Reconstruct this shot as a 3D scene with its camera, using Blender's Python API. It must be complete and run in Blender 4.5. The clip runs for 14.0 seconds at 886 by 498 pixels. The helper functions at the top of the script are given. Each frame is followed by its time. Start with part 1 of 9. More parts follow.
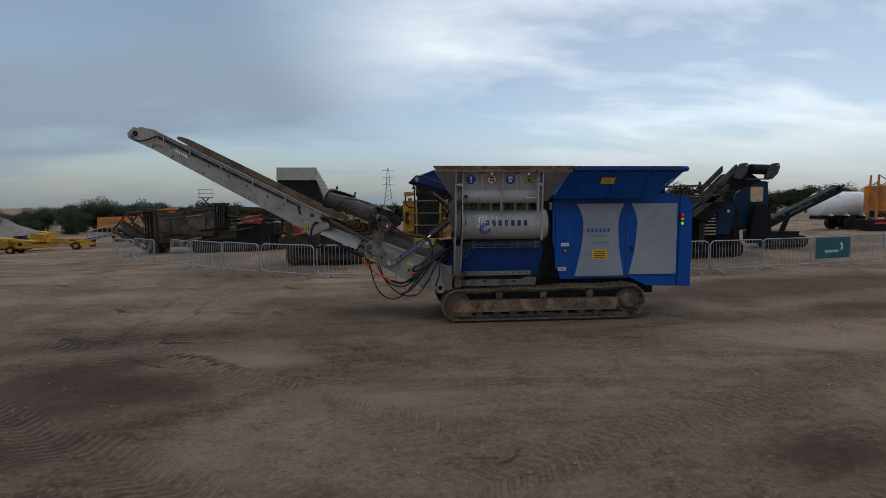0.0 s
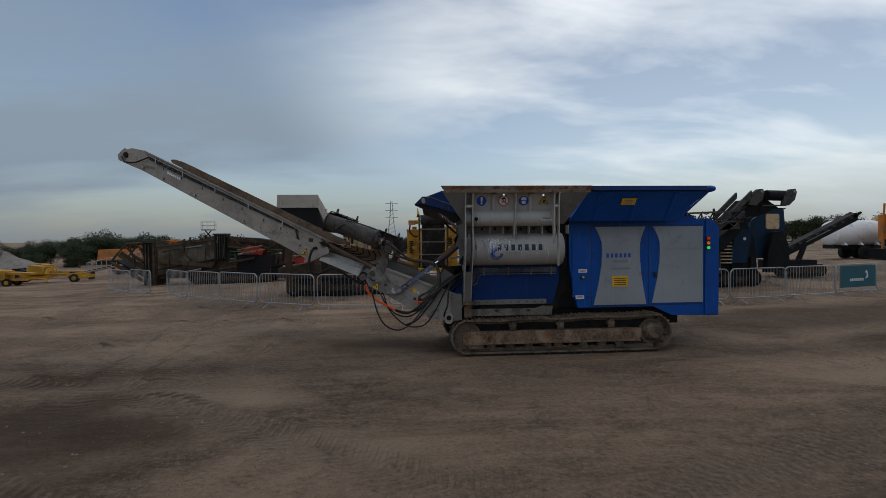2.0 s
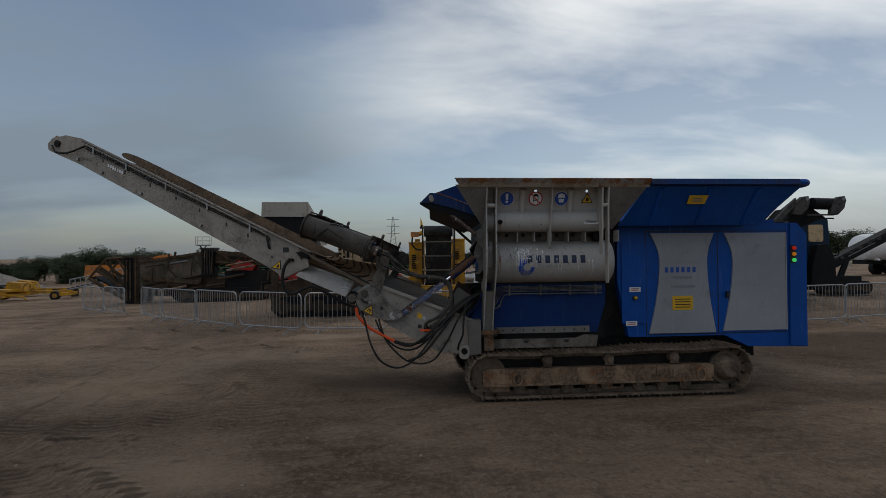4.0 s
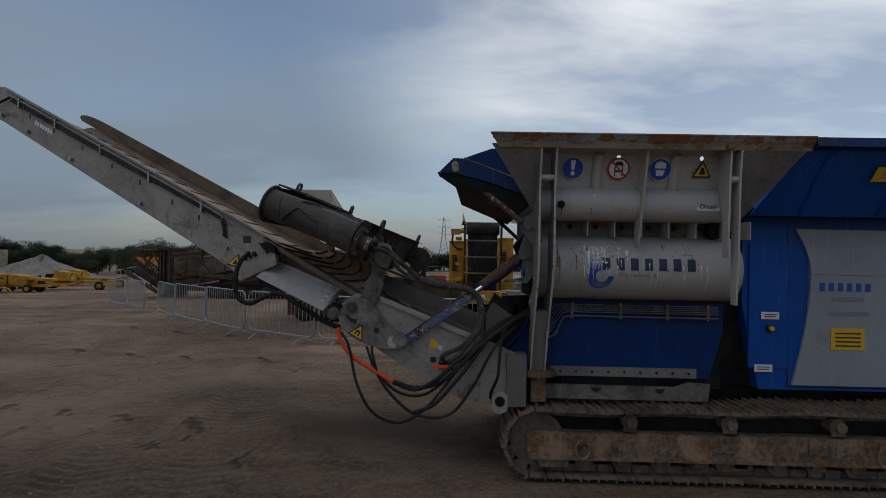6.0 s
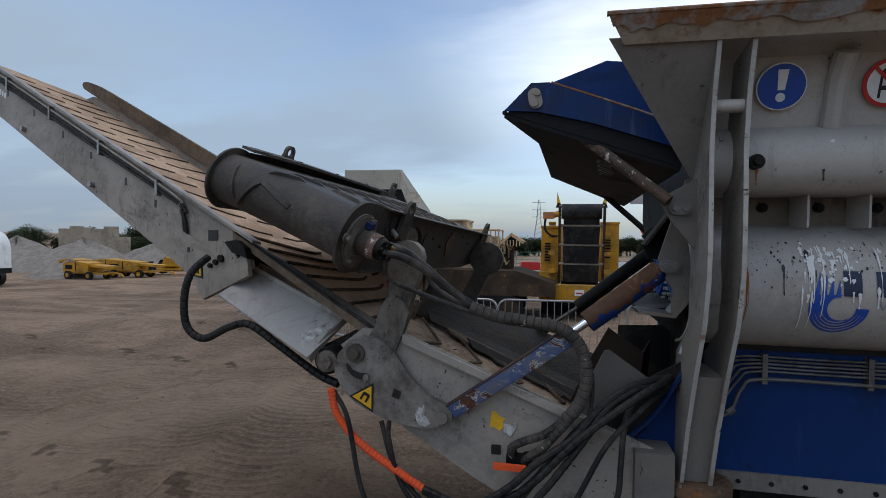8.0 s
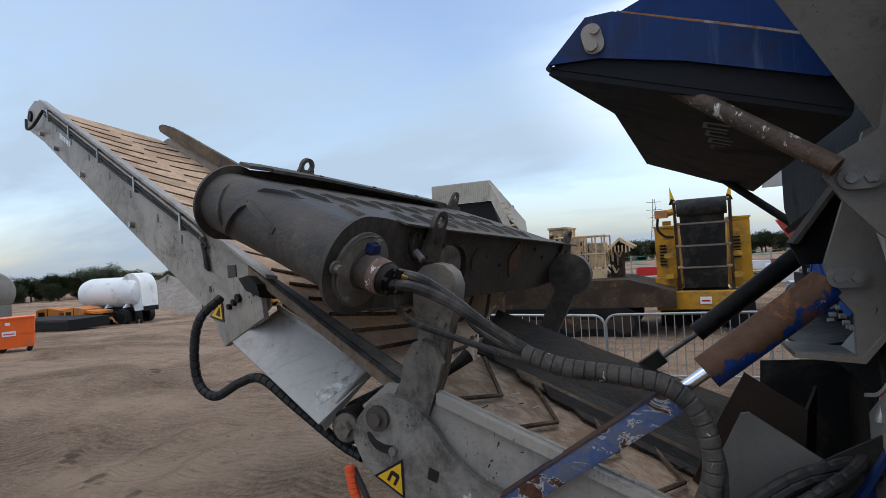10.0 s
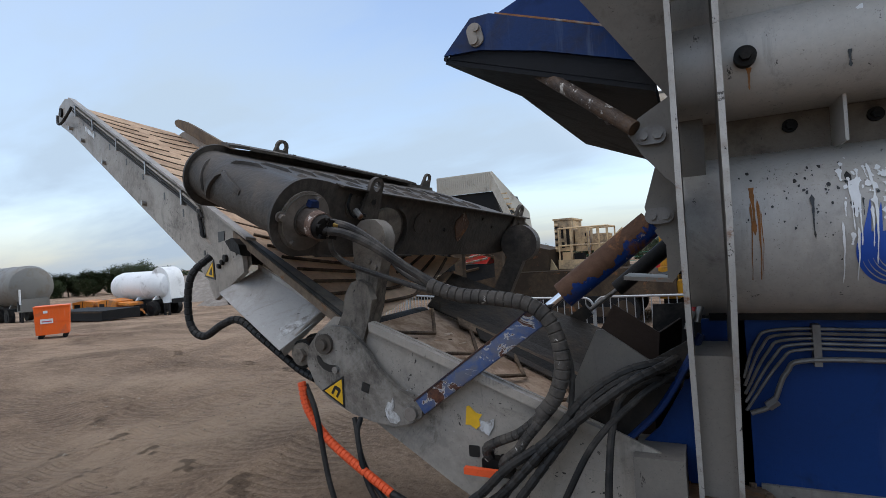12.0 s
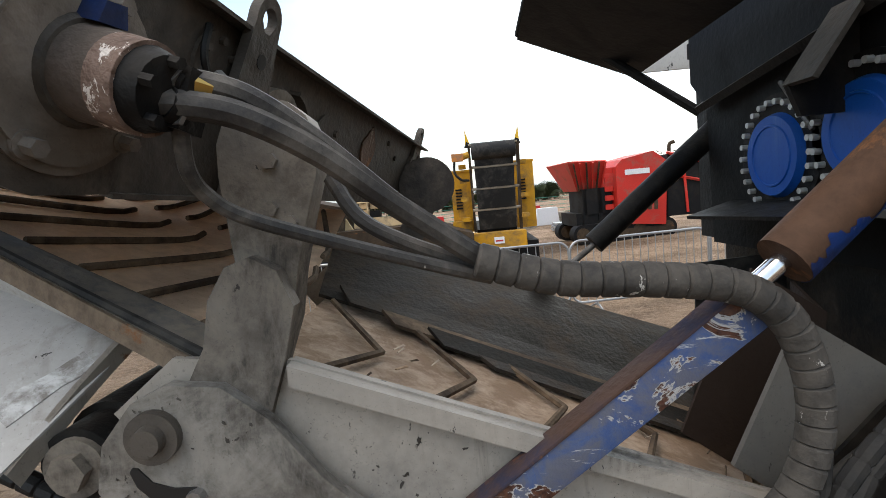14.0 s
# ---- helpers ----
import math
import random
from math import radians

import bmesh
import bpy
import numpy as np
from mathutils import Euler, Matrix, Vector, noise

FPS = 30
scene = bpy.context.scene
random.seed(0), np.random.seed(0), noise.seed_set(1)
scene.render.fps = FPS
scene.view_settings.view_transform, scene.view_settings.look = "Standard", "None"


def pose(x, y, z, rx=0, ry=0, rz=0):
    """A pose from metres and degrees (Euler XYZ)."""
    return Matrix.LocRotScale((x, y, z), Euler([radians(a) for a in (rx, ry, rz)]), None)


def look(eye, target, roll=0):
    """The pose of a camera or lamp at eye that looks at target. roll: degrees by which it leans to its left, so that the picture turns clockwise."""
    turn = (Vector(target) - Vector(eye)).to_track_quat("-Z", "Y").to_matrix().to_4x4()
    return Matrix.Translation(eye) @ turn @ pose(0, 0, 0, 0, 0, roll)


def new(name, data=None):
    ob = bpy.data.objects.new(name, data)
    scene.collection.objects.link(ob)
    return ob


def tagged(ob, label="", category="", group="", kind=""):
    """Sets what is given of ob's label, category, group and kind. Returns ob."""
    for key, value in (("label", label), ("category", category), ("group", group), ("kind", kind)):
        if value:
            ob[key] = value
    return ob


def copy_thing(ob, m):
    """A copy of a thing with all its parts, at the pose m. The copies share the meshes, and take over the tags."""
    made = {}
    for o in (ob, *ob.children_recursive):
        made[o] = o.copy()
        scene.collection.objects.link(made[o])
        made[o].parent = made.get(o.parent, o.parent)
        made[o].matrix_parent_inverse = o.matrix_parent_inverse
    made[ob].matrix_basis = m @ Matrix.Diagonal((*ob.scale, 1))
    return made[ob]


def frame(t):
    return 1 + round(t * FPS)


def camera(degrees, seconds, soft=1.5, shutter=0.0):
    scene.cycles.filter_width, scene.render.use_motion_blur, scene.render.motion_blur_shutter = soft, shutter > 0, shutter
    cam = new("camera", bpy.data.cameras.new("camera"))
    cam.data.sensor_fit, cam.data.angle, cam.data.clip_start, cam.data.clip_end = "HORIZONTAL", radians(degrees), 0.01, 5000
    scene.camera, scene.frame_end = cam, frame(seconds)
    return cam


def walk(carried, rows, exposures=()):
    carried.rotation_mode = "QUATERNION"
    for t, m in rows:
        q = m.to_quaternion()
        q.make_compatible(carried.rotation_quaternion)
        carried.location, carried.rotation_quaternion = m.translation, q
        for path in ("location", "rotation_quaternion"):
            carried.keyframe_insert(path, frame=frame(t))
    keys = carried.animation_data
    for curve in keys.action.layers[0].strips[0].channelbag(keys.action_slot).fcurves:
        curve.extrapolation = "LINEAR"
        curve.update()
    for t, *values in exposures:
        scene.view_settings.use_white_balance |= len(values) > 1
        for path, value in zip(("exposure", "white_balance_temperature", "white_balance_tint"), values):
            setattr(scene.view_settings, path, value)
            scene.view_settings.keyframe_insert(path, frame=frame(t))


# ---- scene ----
cam = camera(80.9, 14.0, soft=0.5)
PATH = [  # seconds, place, turn
    (0.0, -0.900, 0.198, 2.345, 85.14, 0.36, -5.03),
    (0.5, -0.799, 0.429, 2.317, 85.60, 0.55, -4.90),
    (1.0, -0.748, 0.629, 2.243, 86.53, 0.63, -4.80),
    (1.5, -0.776, 0.776, 2.210, 87.72, 0.61, -4.66),
    (2.0, -0.935, 0.947, 2.170, 88.76, 0.56, -4.69),
    (2.5, -1.031, 1.350, 2.141, 89.58, 0.57, -4.84),
    (3.0, -1.084, 1.859, 2.106, 90.16, 0.37, -5.05),
    (3.2, -1.090, 2.090, 2.076, 90.30, 0.48, -4.95),
    (5.3, -0.586, 4.815, 2.055, 91.30, -0.41, -2.59),
    (5.5, -0.594, 5.032, 2.034, 91.47, -0.58, -1.87),
    (6.0, -0.519, 5.591, 2.025, 90.74, -1.12, 1.13),
    (6.5, -0.369, 6.184, 2.019, 90.39, -1.31, 3.80),
    (7.0, -0.316, 6.762, 2.049, 90.14, -1.29, 7.55),
    (7.5, -0.382, 7.268, 2.112, 89.61, -0.85, 10.15),
    (8.0, -0.437, 7.736, 2.157, 88.75, -0.80, 11.53),
    (8.5, -0.502, 8.140, 2.120, 87.92, -0.15, 13.51),
    (9.0, -0.545, 8.481, 2.204, 88.18, 0.72, 16.72),
    (9.2, -0.525, 8.568, 2.214, 88.91, 1.38, 18.43),
    (11.3, 0.134, 8.435, 1.986, 91.04, 4.20, 26.58),
    (11.5, 0.200, 8.378, 1.958, 90.82, 4.06, 26.69),
    (12.0, 0.258, 8.302, 1.947, 90.46, 3.66, 26.14),
    (12.5, 0.003, 8.506, 1.912, 89.95, 3.61, 25.23),
    (13.0, -0.333, 8.784, 1.949, 88.50, 3.86, 20.21),
    (13.5, -0.613, 9.125, 1.945, 86.67, 4.66, 10.89),
    (14.0, -0.867, 9.440, 1.924, 84.17, 5.29, 0.07),
]
EXPOSURES = [(0.0, -0.38, 6750, 10), (1.5, -0.48, 6800, 10), (3.0, -0.70, 7050, 10), (5.5, -0.80, 6850, 10), (6.0, -0.76, 6800, 10), (6.5, -0.60, 6800, 10), (7.0, -0.48, 6700, 10), (7.5, -0.12, 6500, 10), (8.0, 0.06, 6600, 11), (8.5, 0.16, 6700, 11), (9.0, 0.45, 6700, 11), (11.5, 0.45, 6800, 11), (12.5, 0.70, 6800, 12), (13.0, 0.74, 7000, 12), (13.5, 0.90, 7000, 11), (14.0, 1.25, 7600, 10)]
walk(cam, [(t, pose(x, y, z, rx, ry, rz)) for t, x, y, z, rx, ry, rz in PATH], EXPOSURES)

# ---- world and sun ----
SUN_AZ, SUN_EL = radians(225), radians(62)      # from +y towards +x
SUN_DIR = Vector((math.sin(SUN_AZ) * math.cos(SUN_EL), math.cos(SUN_AZ) * math.cos(SUN_EL), math.sin(SUN_EL)))


def make_world():
    w = bpy.data.worlds.new("sky")
    w.use_nodes = True
    scene.world = w
    nt = w.node_tree
    N, L = nt.nodes, nt.links
    N.clear()
    out, bg = N.new("ShaderNodeOutputWorld"), N.new("ShaderNodeBackground")
    sky = N.new("ShaderNodeTexSky")
    sky.sky_type, sky.sun_disc = 'NISHITA', False
    sky.sun_elevation, sky.sun_rotation = SUN_EL, SUN_AZ
    sky.dust_density, sky.air_density, sky.ozone_density = 1.2, 1.0, 1.5
    tc = N.new("ShaderNodeTexCoord")
    # clouds lie on a flat layer: divide the direction by its height
    sep = N.new("ShaderNodeSeparateXYZ")
    L.new(tc.outputs["Generated"], sep.inputs[0])
    hz = N.new("ShaderNodeMath"); hz.operation = 'MAXIMUM'; hz.inputs[1].default_value = 0.0
    L.new(sep.outputs["Z"], hz.inputs[0])
    hz2 = N.new("ShaderNodeMath"); hz2.operation = 'ADD'; hz2.inputs[1].default_value = 0.22
    L.new(hz.outputs[0], hz2.inputs[0])
    dv = N.new("ShaderNodeVectorMath"); dv.operation = 'DIVIDE'
    cmb = N.new("ShaderNodeCombineXYZ")
    for i in range(3):
        L.new(hz2.outputs[0], cmb.inputs[i])
    L.new(tc.outputs["Generated"], dv.inputs[0]); L.new(cmb.outputs[0], dv.inputs[1])
    mp = N.new("ShaderNodeMapping")
    mp.inputs["Location"].default_value = (2.35, 1.9, 0)
    mp.inputs["Scale"].default_value = (0.62, 1.25, 1.0)
    mp.inputs["Rotation"].default_value = (0, 0, radians(-28))
    L.new(dv.outputs[0], mp.inputs[0])
    n1 = N.new("ShaderNodeTexNoise"); n1.inputs["Scale"].default_value = 0.62; n1.inputs["Detail"].default_value = 5; n1.inputs["Roughness"].default_value = 0.46; n1.inputs["Distortion"].default_value = 0.3
    n2 = N.new("ShaderNodeTexNoise"); n2.inputs["Scale"].default_value = 2.4; n2.inputs["Detail"].default_value = 6; n2.inputs["Roughness"].default_value = 0.55; n2.inputs["Distortion"].default_value = 0.3
    L.new(mp.outputs[0], n1.inputs["Vector"]); L.new(mp.outputs[0], n2.inputs["Vector"])
    mixn = N.new("ShaderNodeMix"); mixn.data_type = 'FLOAT'; mixn.inputs[0].default_value = 0.28
    L.new(n1.outputs["Fac"], mixn.inputs[2]); L.new(n2.outputs["Fac"], mixn.inputs[3])
    ramp = N.new("ShaderNodeValToRGB")
    ramp.color_ramp.elements[0].position, ramp.color_ramp.elements[1].position = 0.41, 0.61
    ramp.color_ramp.elements[0].color = (CLOUD_LOW, CLOUD_LOW, CLOUD_LOW, 1)
    L.new(mixn.outputs[0], ramp.inputs[0])
    # the cloud is thin and bright on one side
    dot = N.new("ShaderNodeVectorMath"); dot.operation = 'DOT_PRODUCT'; dot.inputs[1].default_value = THIN_CLOUD
    nrm = N.new("ShaderNodeVectorMath"); nrm.operation = 'NORMALIZE'
    L.new(tc.outputs["Generated"], nrm.inputs[0]); L.new(nrm.outputs[0], dot.inputs[0])
    gl = N.new("ShaderNodeMapRange"); gl.inputs[1].default_value = 0.62; gl.inputs[2].default_value = 1.0
    gl.inputs[3].default_value, gl.inputs[4].default_value = CLOUD_FAR, CLOUD_NEAR
    gl.interpolation_type = 'SMOOTHSTEP'
    L.new(dot.outputs["Value"], gl.inputs[0])
    cc = N.new("ShaderNodeMix"); cc.data_type = 'RGBA'; cc.blend_type = 'MULTIPLY'; cc.inputs[0].default_value = 1
    tintm = N.new("ShaderNodeMix"); tintm.data_type = 'RGBA'
    tintm.inputs[6].default_value, tintm.inputs[7].default_value = CLOUD_TINT, (0.90, 0.955, 1.0, 1)
    tf = N.new("ShaderNodeMapRange"); tf.inputs[1].default_value, tf.inputs[2].default_value = CLOUD_FAR, CLOUD_NEAR * 0.8
    L.new(gl.outputs[0], tf.inputs[0]); L.new(tf.outputs[0], tintm.inputs[0]); L.new(tintm.outputs[2], cc.inputs[6])
    cg = N.new("ShaderNodeCombineXYZ")
    for i in range(3):
        L.new(gl.outputs[0], cg.inputs[i])
    # an overcast sky is brighter overhead than near the horizon
    zen = N.new("ShaderNodeMapRange"); zen.inputs[1].default_value = 0.40; zen.inputs[2].default_value = 1.0
    zen.inputs[3].default_value, zen.inputs[4].default_value = 1.0, ZENITH
    zen.interpolation_type = 'SMOOTHSTEP'
    nsep = N.new("ShaderNodeSeparateXYZ")
    L.new(nrm.outputs[0], nsep.inputs[0]); L.new(nsep.outputs["Z"], zen.inputs[0])
    zmul = N.new("ShaderNodeVectorMath"); zmul.operation = 'SCALE'
    L.new(cg.outputs[0], zmul.inputs[0]); L.new(zen.outputs[0], zmul.inputs[3])
    L.new(zmul.outputs[0], cc.inputs[7])
    mix = N.new("ShaderNodeMix"); mix.data_type = 'RGBA'
    veil = N.new("ShaderNodeVectorMath"); veil.operation = 'SCALE'; veil.inputs[3].default_value = 1.8      # thin bright veil over the blue
    L.new(sky.outputs[0], veil.inputs[0])
    L.new(ramp.outputs[0], mix.inputs[0]); L.new(veil.outputs[0], mix.inputs[6]); L.new(cc.outputs[2], mix.inputs[7])
    # grey-blue haze along the horizon
    hz3 = N.new("ShaderNodeMapRange"); hz3.inputs[1].default_value = 0.0; hz3.inputs[2].default_value = 0.15
    hz3.inputs[3].default_value, hz3.inputs[4].default_value = 0.55, 0.0
    hz3.interpolation_type = 'SMOOTHSTEP'
    L.new(nsep.outputs["Z"], hz3.inputs[0])
    fog = N.new("ShaderNodeMix"); fog.data_type = 'RGBA'
    L.new(hz3.outputs[0], fog.inputs[0]); L.new(mix.outputs[2], fog.inputs[6]); fog.inputs[7].default_value = HAZE
    L.new(fog.outputs[2], bg.inputs[0]); bg.inputs[1].default_value = 0.1
    L.new(bg.outputs[0], out.inputs[0])


ZENITH = 1.55
THIN_CLOUD = Vector((math.sin(radians(36)) * math.cos(radians(36)), math.cos(radians(36)) * math.cos(radians(36)), math.sin(radians(36))))
HAZE = (2.5, 3.05, 3.7, 1)
CLOUD_LOW, CLOUD_FAR, CLOUD_NEAR, CLOUD_TINT = 0.16, 5.5, 20.0, (0.64, 0.85, 1.10, 1)
make_world()
sun = new("sun", bpy.data.lights.new("sun", 'SUN'))
sun.data.energy, sun.data.angle, sun.data.color = 0.55, radians(40), (1.0, 0.95, 0.88)
sun.matrix_world = look(SUN_DIR * 50, (0, 0, 0))
tagged(sun, kind="structure")


# ---- materials ----
def noise_node(nt, vec, scale, detail=4, rough=0.5, dist=0.0):
    n = nt.nodes.new("ShaderNodeTexNoise")
    n.inputs["Scale"].default_value, n.inputs["Detail"].default_value = scale, detail
    n.inputs["Roughness"].default_value, n.inputs["Distortion"].default_value = rough, dist
    nt.links.new(vec, n.inputs["Vector"])
    return n.outputs["Fac"]


def ramp_node(nt, fac, lo, hi, a=0.0, b=1.0):
    r = nt.nodes.new("ShaderNodeMapRange")
    r.inputs[1].default_value, r.inputs[2].default_value, r.inputs[3].default_value, r.inputs[4].default_value = lo, hi, a, b
    nt.links.new(fac, r.inputs[0])
    return r.outputs[0]


def math_node(nt, op, a, b):
    m = nt.nodes.new("ShaderNodeMath")
    m.operation = op
    for i, v in enumerate((a, b)):
        if isinstance(v, (int, float)):
            m.inputs[i].default_value = v
        else:
            nt.links.new(v, m.inputs[i])
    return m.outputs[0]


def mix_node(nt, fac, a, b, blend='MIX'):
    m = nt.nodes.new("ShaderNodeMix")
    m.data_type, m.blend_type = 'RGBA', blend
    for i, v in ((0, fac), (6, a), (7, b)):
        if isinstance(v, (int, float)):
            m.inputs[i].default_value = v
        elif isinstance(v, tuple):
            m.inputs[i].default_value = (*v, 1)
        else:
            nt.links.new(v, m.inputs[i])
    return m.outputs[2]


def base_mat(name):
    m = bpy.data.materials.new(name)
    m.use_nodes = True
    nt = m.node_tree
    return m, nt, nt.nodes["Principled BSDF"], nt.nodes.new("ShaderNodeNewGeometry").outputs["Position"]


def stretch(nt, vec, sx, sy, sz):
    mp = nt.nodes.new("ShaderNodeMapping")
    mp.inputs["Scale"].default_value = (sx, sy, sz)
    nt.links.new(vec, mp.inputs[0])
    return mp.outputs[0]


def surface(name, col, rough=0.5, metal=0.0, vary=0.12, dirt=(0.16, 0.13, 0.1), dirt_amt=0.25, rust=0.0, streak=0.0,
            streak_col=(0.55, 0.54, 0.52), scale=1.0, bump=0.15, chip=None, chip_amt=0.0, dirt_scale=3.0, grime=0.0):
    """Painted or raw surface: colour drift, dirt, rust spots, vertical streaks, chips, fine relief."""
    m, nt, bsdf, pos = base_mat(name)
    big = noise_node(nt, pos, 1.1 * scale, 5, 0.55)
    fine = noise_node(nt, pos, 45 * scale, 3, 0.6)
    c = mix_node(nt, ramp_node(nt, big, 0.3, 0.7), tuple(v * (1 - vary) for v in col), tuple(min(1, v * (1 + vary)) for v in col))
    c = mix_node(nt, ramp_node(nt, fine, 0.35, 0.65, 0, 0.25), c, tuple(v * 0.75 for v in col))
    speck = noise_node(nt, pos, 130 * scale, 3, 0.75)
    c = mix_node(nt, ramp_node(nt, speck, 0.60, 0.68, 0, 0.5), c, tuple(v * 0.45 for v in col))
    r_sock = None
    if dirt_amt:
        d = noise_node(nt, pos, dirt_scale * scale, 9, 0.66, 0.6)
        d2 = noise_node(nt, pos, 21 * scale, 6, 0.7, 0.3)
        lo = 0.60 - dirt_amt * 0.34
        f = ramp_node(nt, d, lo, lo + 0.14, 0, min(1.0, 0.45 + dirt_amt))
        f = math_node(nt, 'MULTIPLY', f, ramp_node(nt, d2, 0.34, 0.58, 0.25, 1.0))
        c = mix_node(nt, f, c, dirt)
        r_sock = ramp_node(nt, f, 0, 1, rough, min(1, rough + 0.3))
    if streak:
        s = noise_node(nt, stretch(nt, pos, 26, 26, 1.5), 1.0, 5, 0.7)
        s2 = noise_node(nt, pos, 1.7, 4, 0.5)
        f = math_node(nt, 'MULTIPLY', ramp_node(nt, s, 0.56, 0.68), ramp_node(nt, s2, 0.42, 0.62, 0, streak))
        c = mix_node(nt, f, c, streak_col)
    if chip:
        s = noise_node(nt, stretch(nt, pos, 1.6, 1.6, 0.7), 16 * scale, 7, 0.72, 0.4)
        c = mix_node(nt, ramp_node(nt, s, 0.70 - chip_amt * 0.3, 0.72 - chip_amt * 0.3), c, chip)
    if grime:
        g = noise_node(nt, pos, 2.6 * scale, 9, 0.7, 0.8)
        g2 = noise_node(nt, stretch(nt, pos, 30, 30, 7), 1.0, 6, 0.75, 0.5)
        f = math_node(nt, 'MULTIPLY', ramp_node(nt, g, 0.66 - 0.2 * grime, 0.78 - 0.2 * grime, 0, 0.85), ramp_node(nt, g2, 0.36, 0.60, 0.1, 1.0))
        c = mix_node(nt, f, c, (0.030, 0.025, 0.021))
    if rust:
        s = noise_node(nt, pos, 6 * scale, 9, 0.7, 0.3)
        s2 = noise_node(nt, pos, 32 * scale, 4, 0.7)
        rc = mix_node(nt, s2, (0.10, 0.035, 0.015), (0.30, 0.13, 0.05))
        f = ramp_node(nt, s, 0.70 - rust * 0.42, 0.76 - rust * 0.36)
        c = mix_node(nt, f, c, rc)
    nt.links.new(c, bsdf.inputs["Base Color"])
    bsdf.inputs["Metallic"].default_value = metal
    bsdf.inputs["Specular IOR Level"].default_value = 0.5 if rough < 0.4 else 0.22
    if r_sock:
        nt.links.new(r_sock, bsdf.inputs["Roughness"])
    else:
        bsdf.inputs["Roughness"].default_value = rough
    if bump:
        b = nt.nodes.new("ShaderNodeBump")
        b.inputs["Strength"].default_value, b.inputs["Distance"].default_value = bump, 0.01
        h = math_node(nt, 'ADD', fine, math_node(nt, 'MULTIPLY', noise_node(nt, pos, 9 * scale, 4, 0.6), 1.5))
        nt.links.new(h, b.inputs["Height"])
        nt.links.new(b.outputs[0], bsdf.inputs["Normal"])
    return m


def plain(name, col, rough=0.5, metal=0.0, emit=0.0):
    m, nt, bsdf, pos = base_mat(name)
    n = noise_node(nt, pos, 22, 4, 0.6)
    c = mix_node(nt, ramp_node(nt, n, 0.35, 0.7, 0, 0.5), col, tuple(v * 0.72 for v in col))
    nt.links.new(c, bsdf.inputs["Base Color"])
    bsdf.inputs["Roughness"].default_value, bsdf.inputs["Metallic"].default_value = rough, metal
    if emit:
        bsdf.inputs["Emission Color"].default_value, bsdf.inputs["Emission Strength"].default_value = (*col, 1), emit
    return m


BLUE = surface("blue_paint", (0.001, 0.070, 0.31), 0.42, vary=0.18, dirt=(0.015, 0.035, 0.11), dirt_amt=0.14, streak=0.2, streak_col=(0.22, 0.32, 0.50), bump=0.05)
# Darker copy of BLUE: the shade below the hopper is put into its colour
SHADED_BLUE = surface("shaded_blue_panel_paint", (0.0005, 0.026, 0.125), 0.6, vary=0.2, dirt=(0.006, 0.014, 0.04), dirt_amt=0.25, streak=0.2, streak_col=(0.08, 0.11, 0.18), bump=0.05)
GUARD_RUBBER = surface("side_guard_rubber", (0.075, 0.055, 0.04), 0.7, dirt_amt=0.6, dirt=(0.17, 0.125, 0.085), bump=0.4)
BLUE_WORN = surface("worn_blue_paint", (0.0015, 0.022, 0.10), 0.4, dirt_amt=0.3, dirt=(0.02, 0.02, 0.03), rust=0.10, streak=0.3, streak_col=(0.10, 0.14, 0.22), chip=(0.35, 0.34, 0.33), chip_amt=0.10, bump=0.12, grime=0.3)
GREY = surface("grey_paint", (0.43, 0.40, 0.36), 0.36, dirt_amt=0.22, dirt=(0.20, 0.185, 0.17), rust=0.02, streak=0.4, streak_col=(0.12, 0.11, 0.10), chip=(0.03, 0.028, 0.026), chip_amt=0.19, bump=0.08, dirt_scale=1.4, grime=0.25)
GREY_DOOR = surface("grey_door_paint", (0.30, 0.31, 0.32), 0.38, dirt_amt=0.14, dirt=(0.16, 0.15, 0.14), streak=0.25, streak_col=(0.6, 0.6, 0.6), bump=0.05)
GREY_CONV = surface("conveyor_grey_paint", (0.325, 0.286, 0.243), 0.42, dirt_amt=0.40, dirt=(0.20, 0.18, 0.157), rust=0.05, streak=0.45, streak_col=(0.09, 0.08, 0.07), chip=(0.05, 0.045, 0.04), chip_amt=0.18, bump=0.16, dirt_scale=1.6, grime=0.5)
GUARD = surface("guard_silver_paint", (0.385, 0.37, 0.35), 0.4, dirt_amt=0.25, bump=0.06, streak=0.3, streak_col=(0.7, 0.7, 0.7), chip=(0.06, 0.055, 0.05), chip_amt=0.12, grime=0.3)
RIM_RUST = surface("rusty_rim", (0.26, 0.24, 0.22), 0.6, dirt_amt=0.4, rust=0.62, bump=0.5)
PIPE = surface("dull_pipe_steel", (0.17, 0.16, 0.15), 0.45, 0.5, dirt_amt=0.4, dirt=(0.08, 0.07, 0.06), bump=0.1)
TRACK = surface("dusty_track_steel", (0.085, 0.060, 0.043), 0.65, 0.1, dirt_amt=0.6, dirt=(0.205, 0.152, 0.108), rust=0.2, bump=0.5)
TRACK_FRAME = surface("worn_beige_frame", (0.29, 0.19, 0.118), 0.7, dirt_amt=0.6, dirt=(0.085, 0.055, 0.038), rust=0.36, streak=0.5, streak_col=(0.33, 0.28, 0.22), bump=0.5)
# Greasy steel, and the near-black of boxes that stand for shade
DARK = surface("dark_greasy_steel_and_shade", (0.007, 0.0066, 0.0064), 0.55, 0.2, dirt_amt=0.4, dirt=(0.032, 0.027, 0.022), bump=0.3)
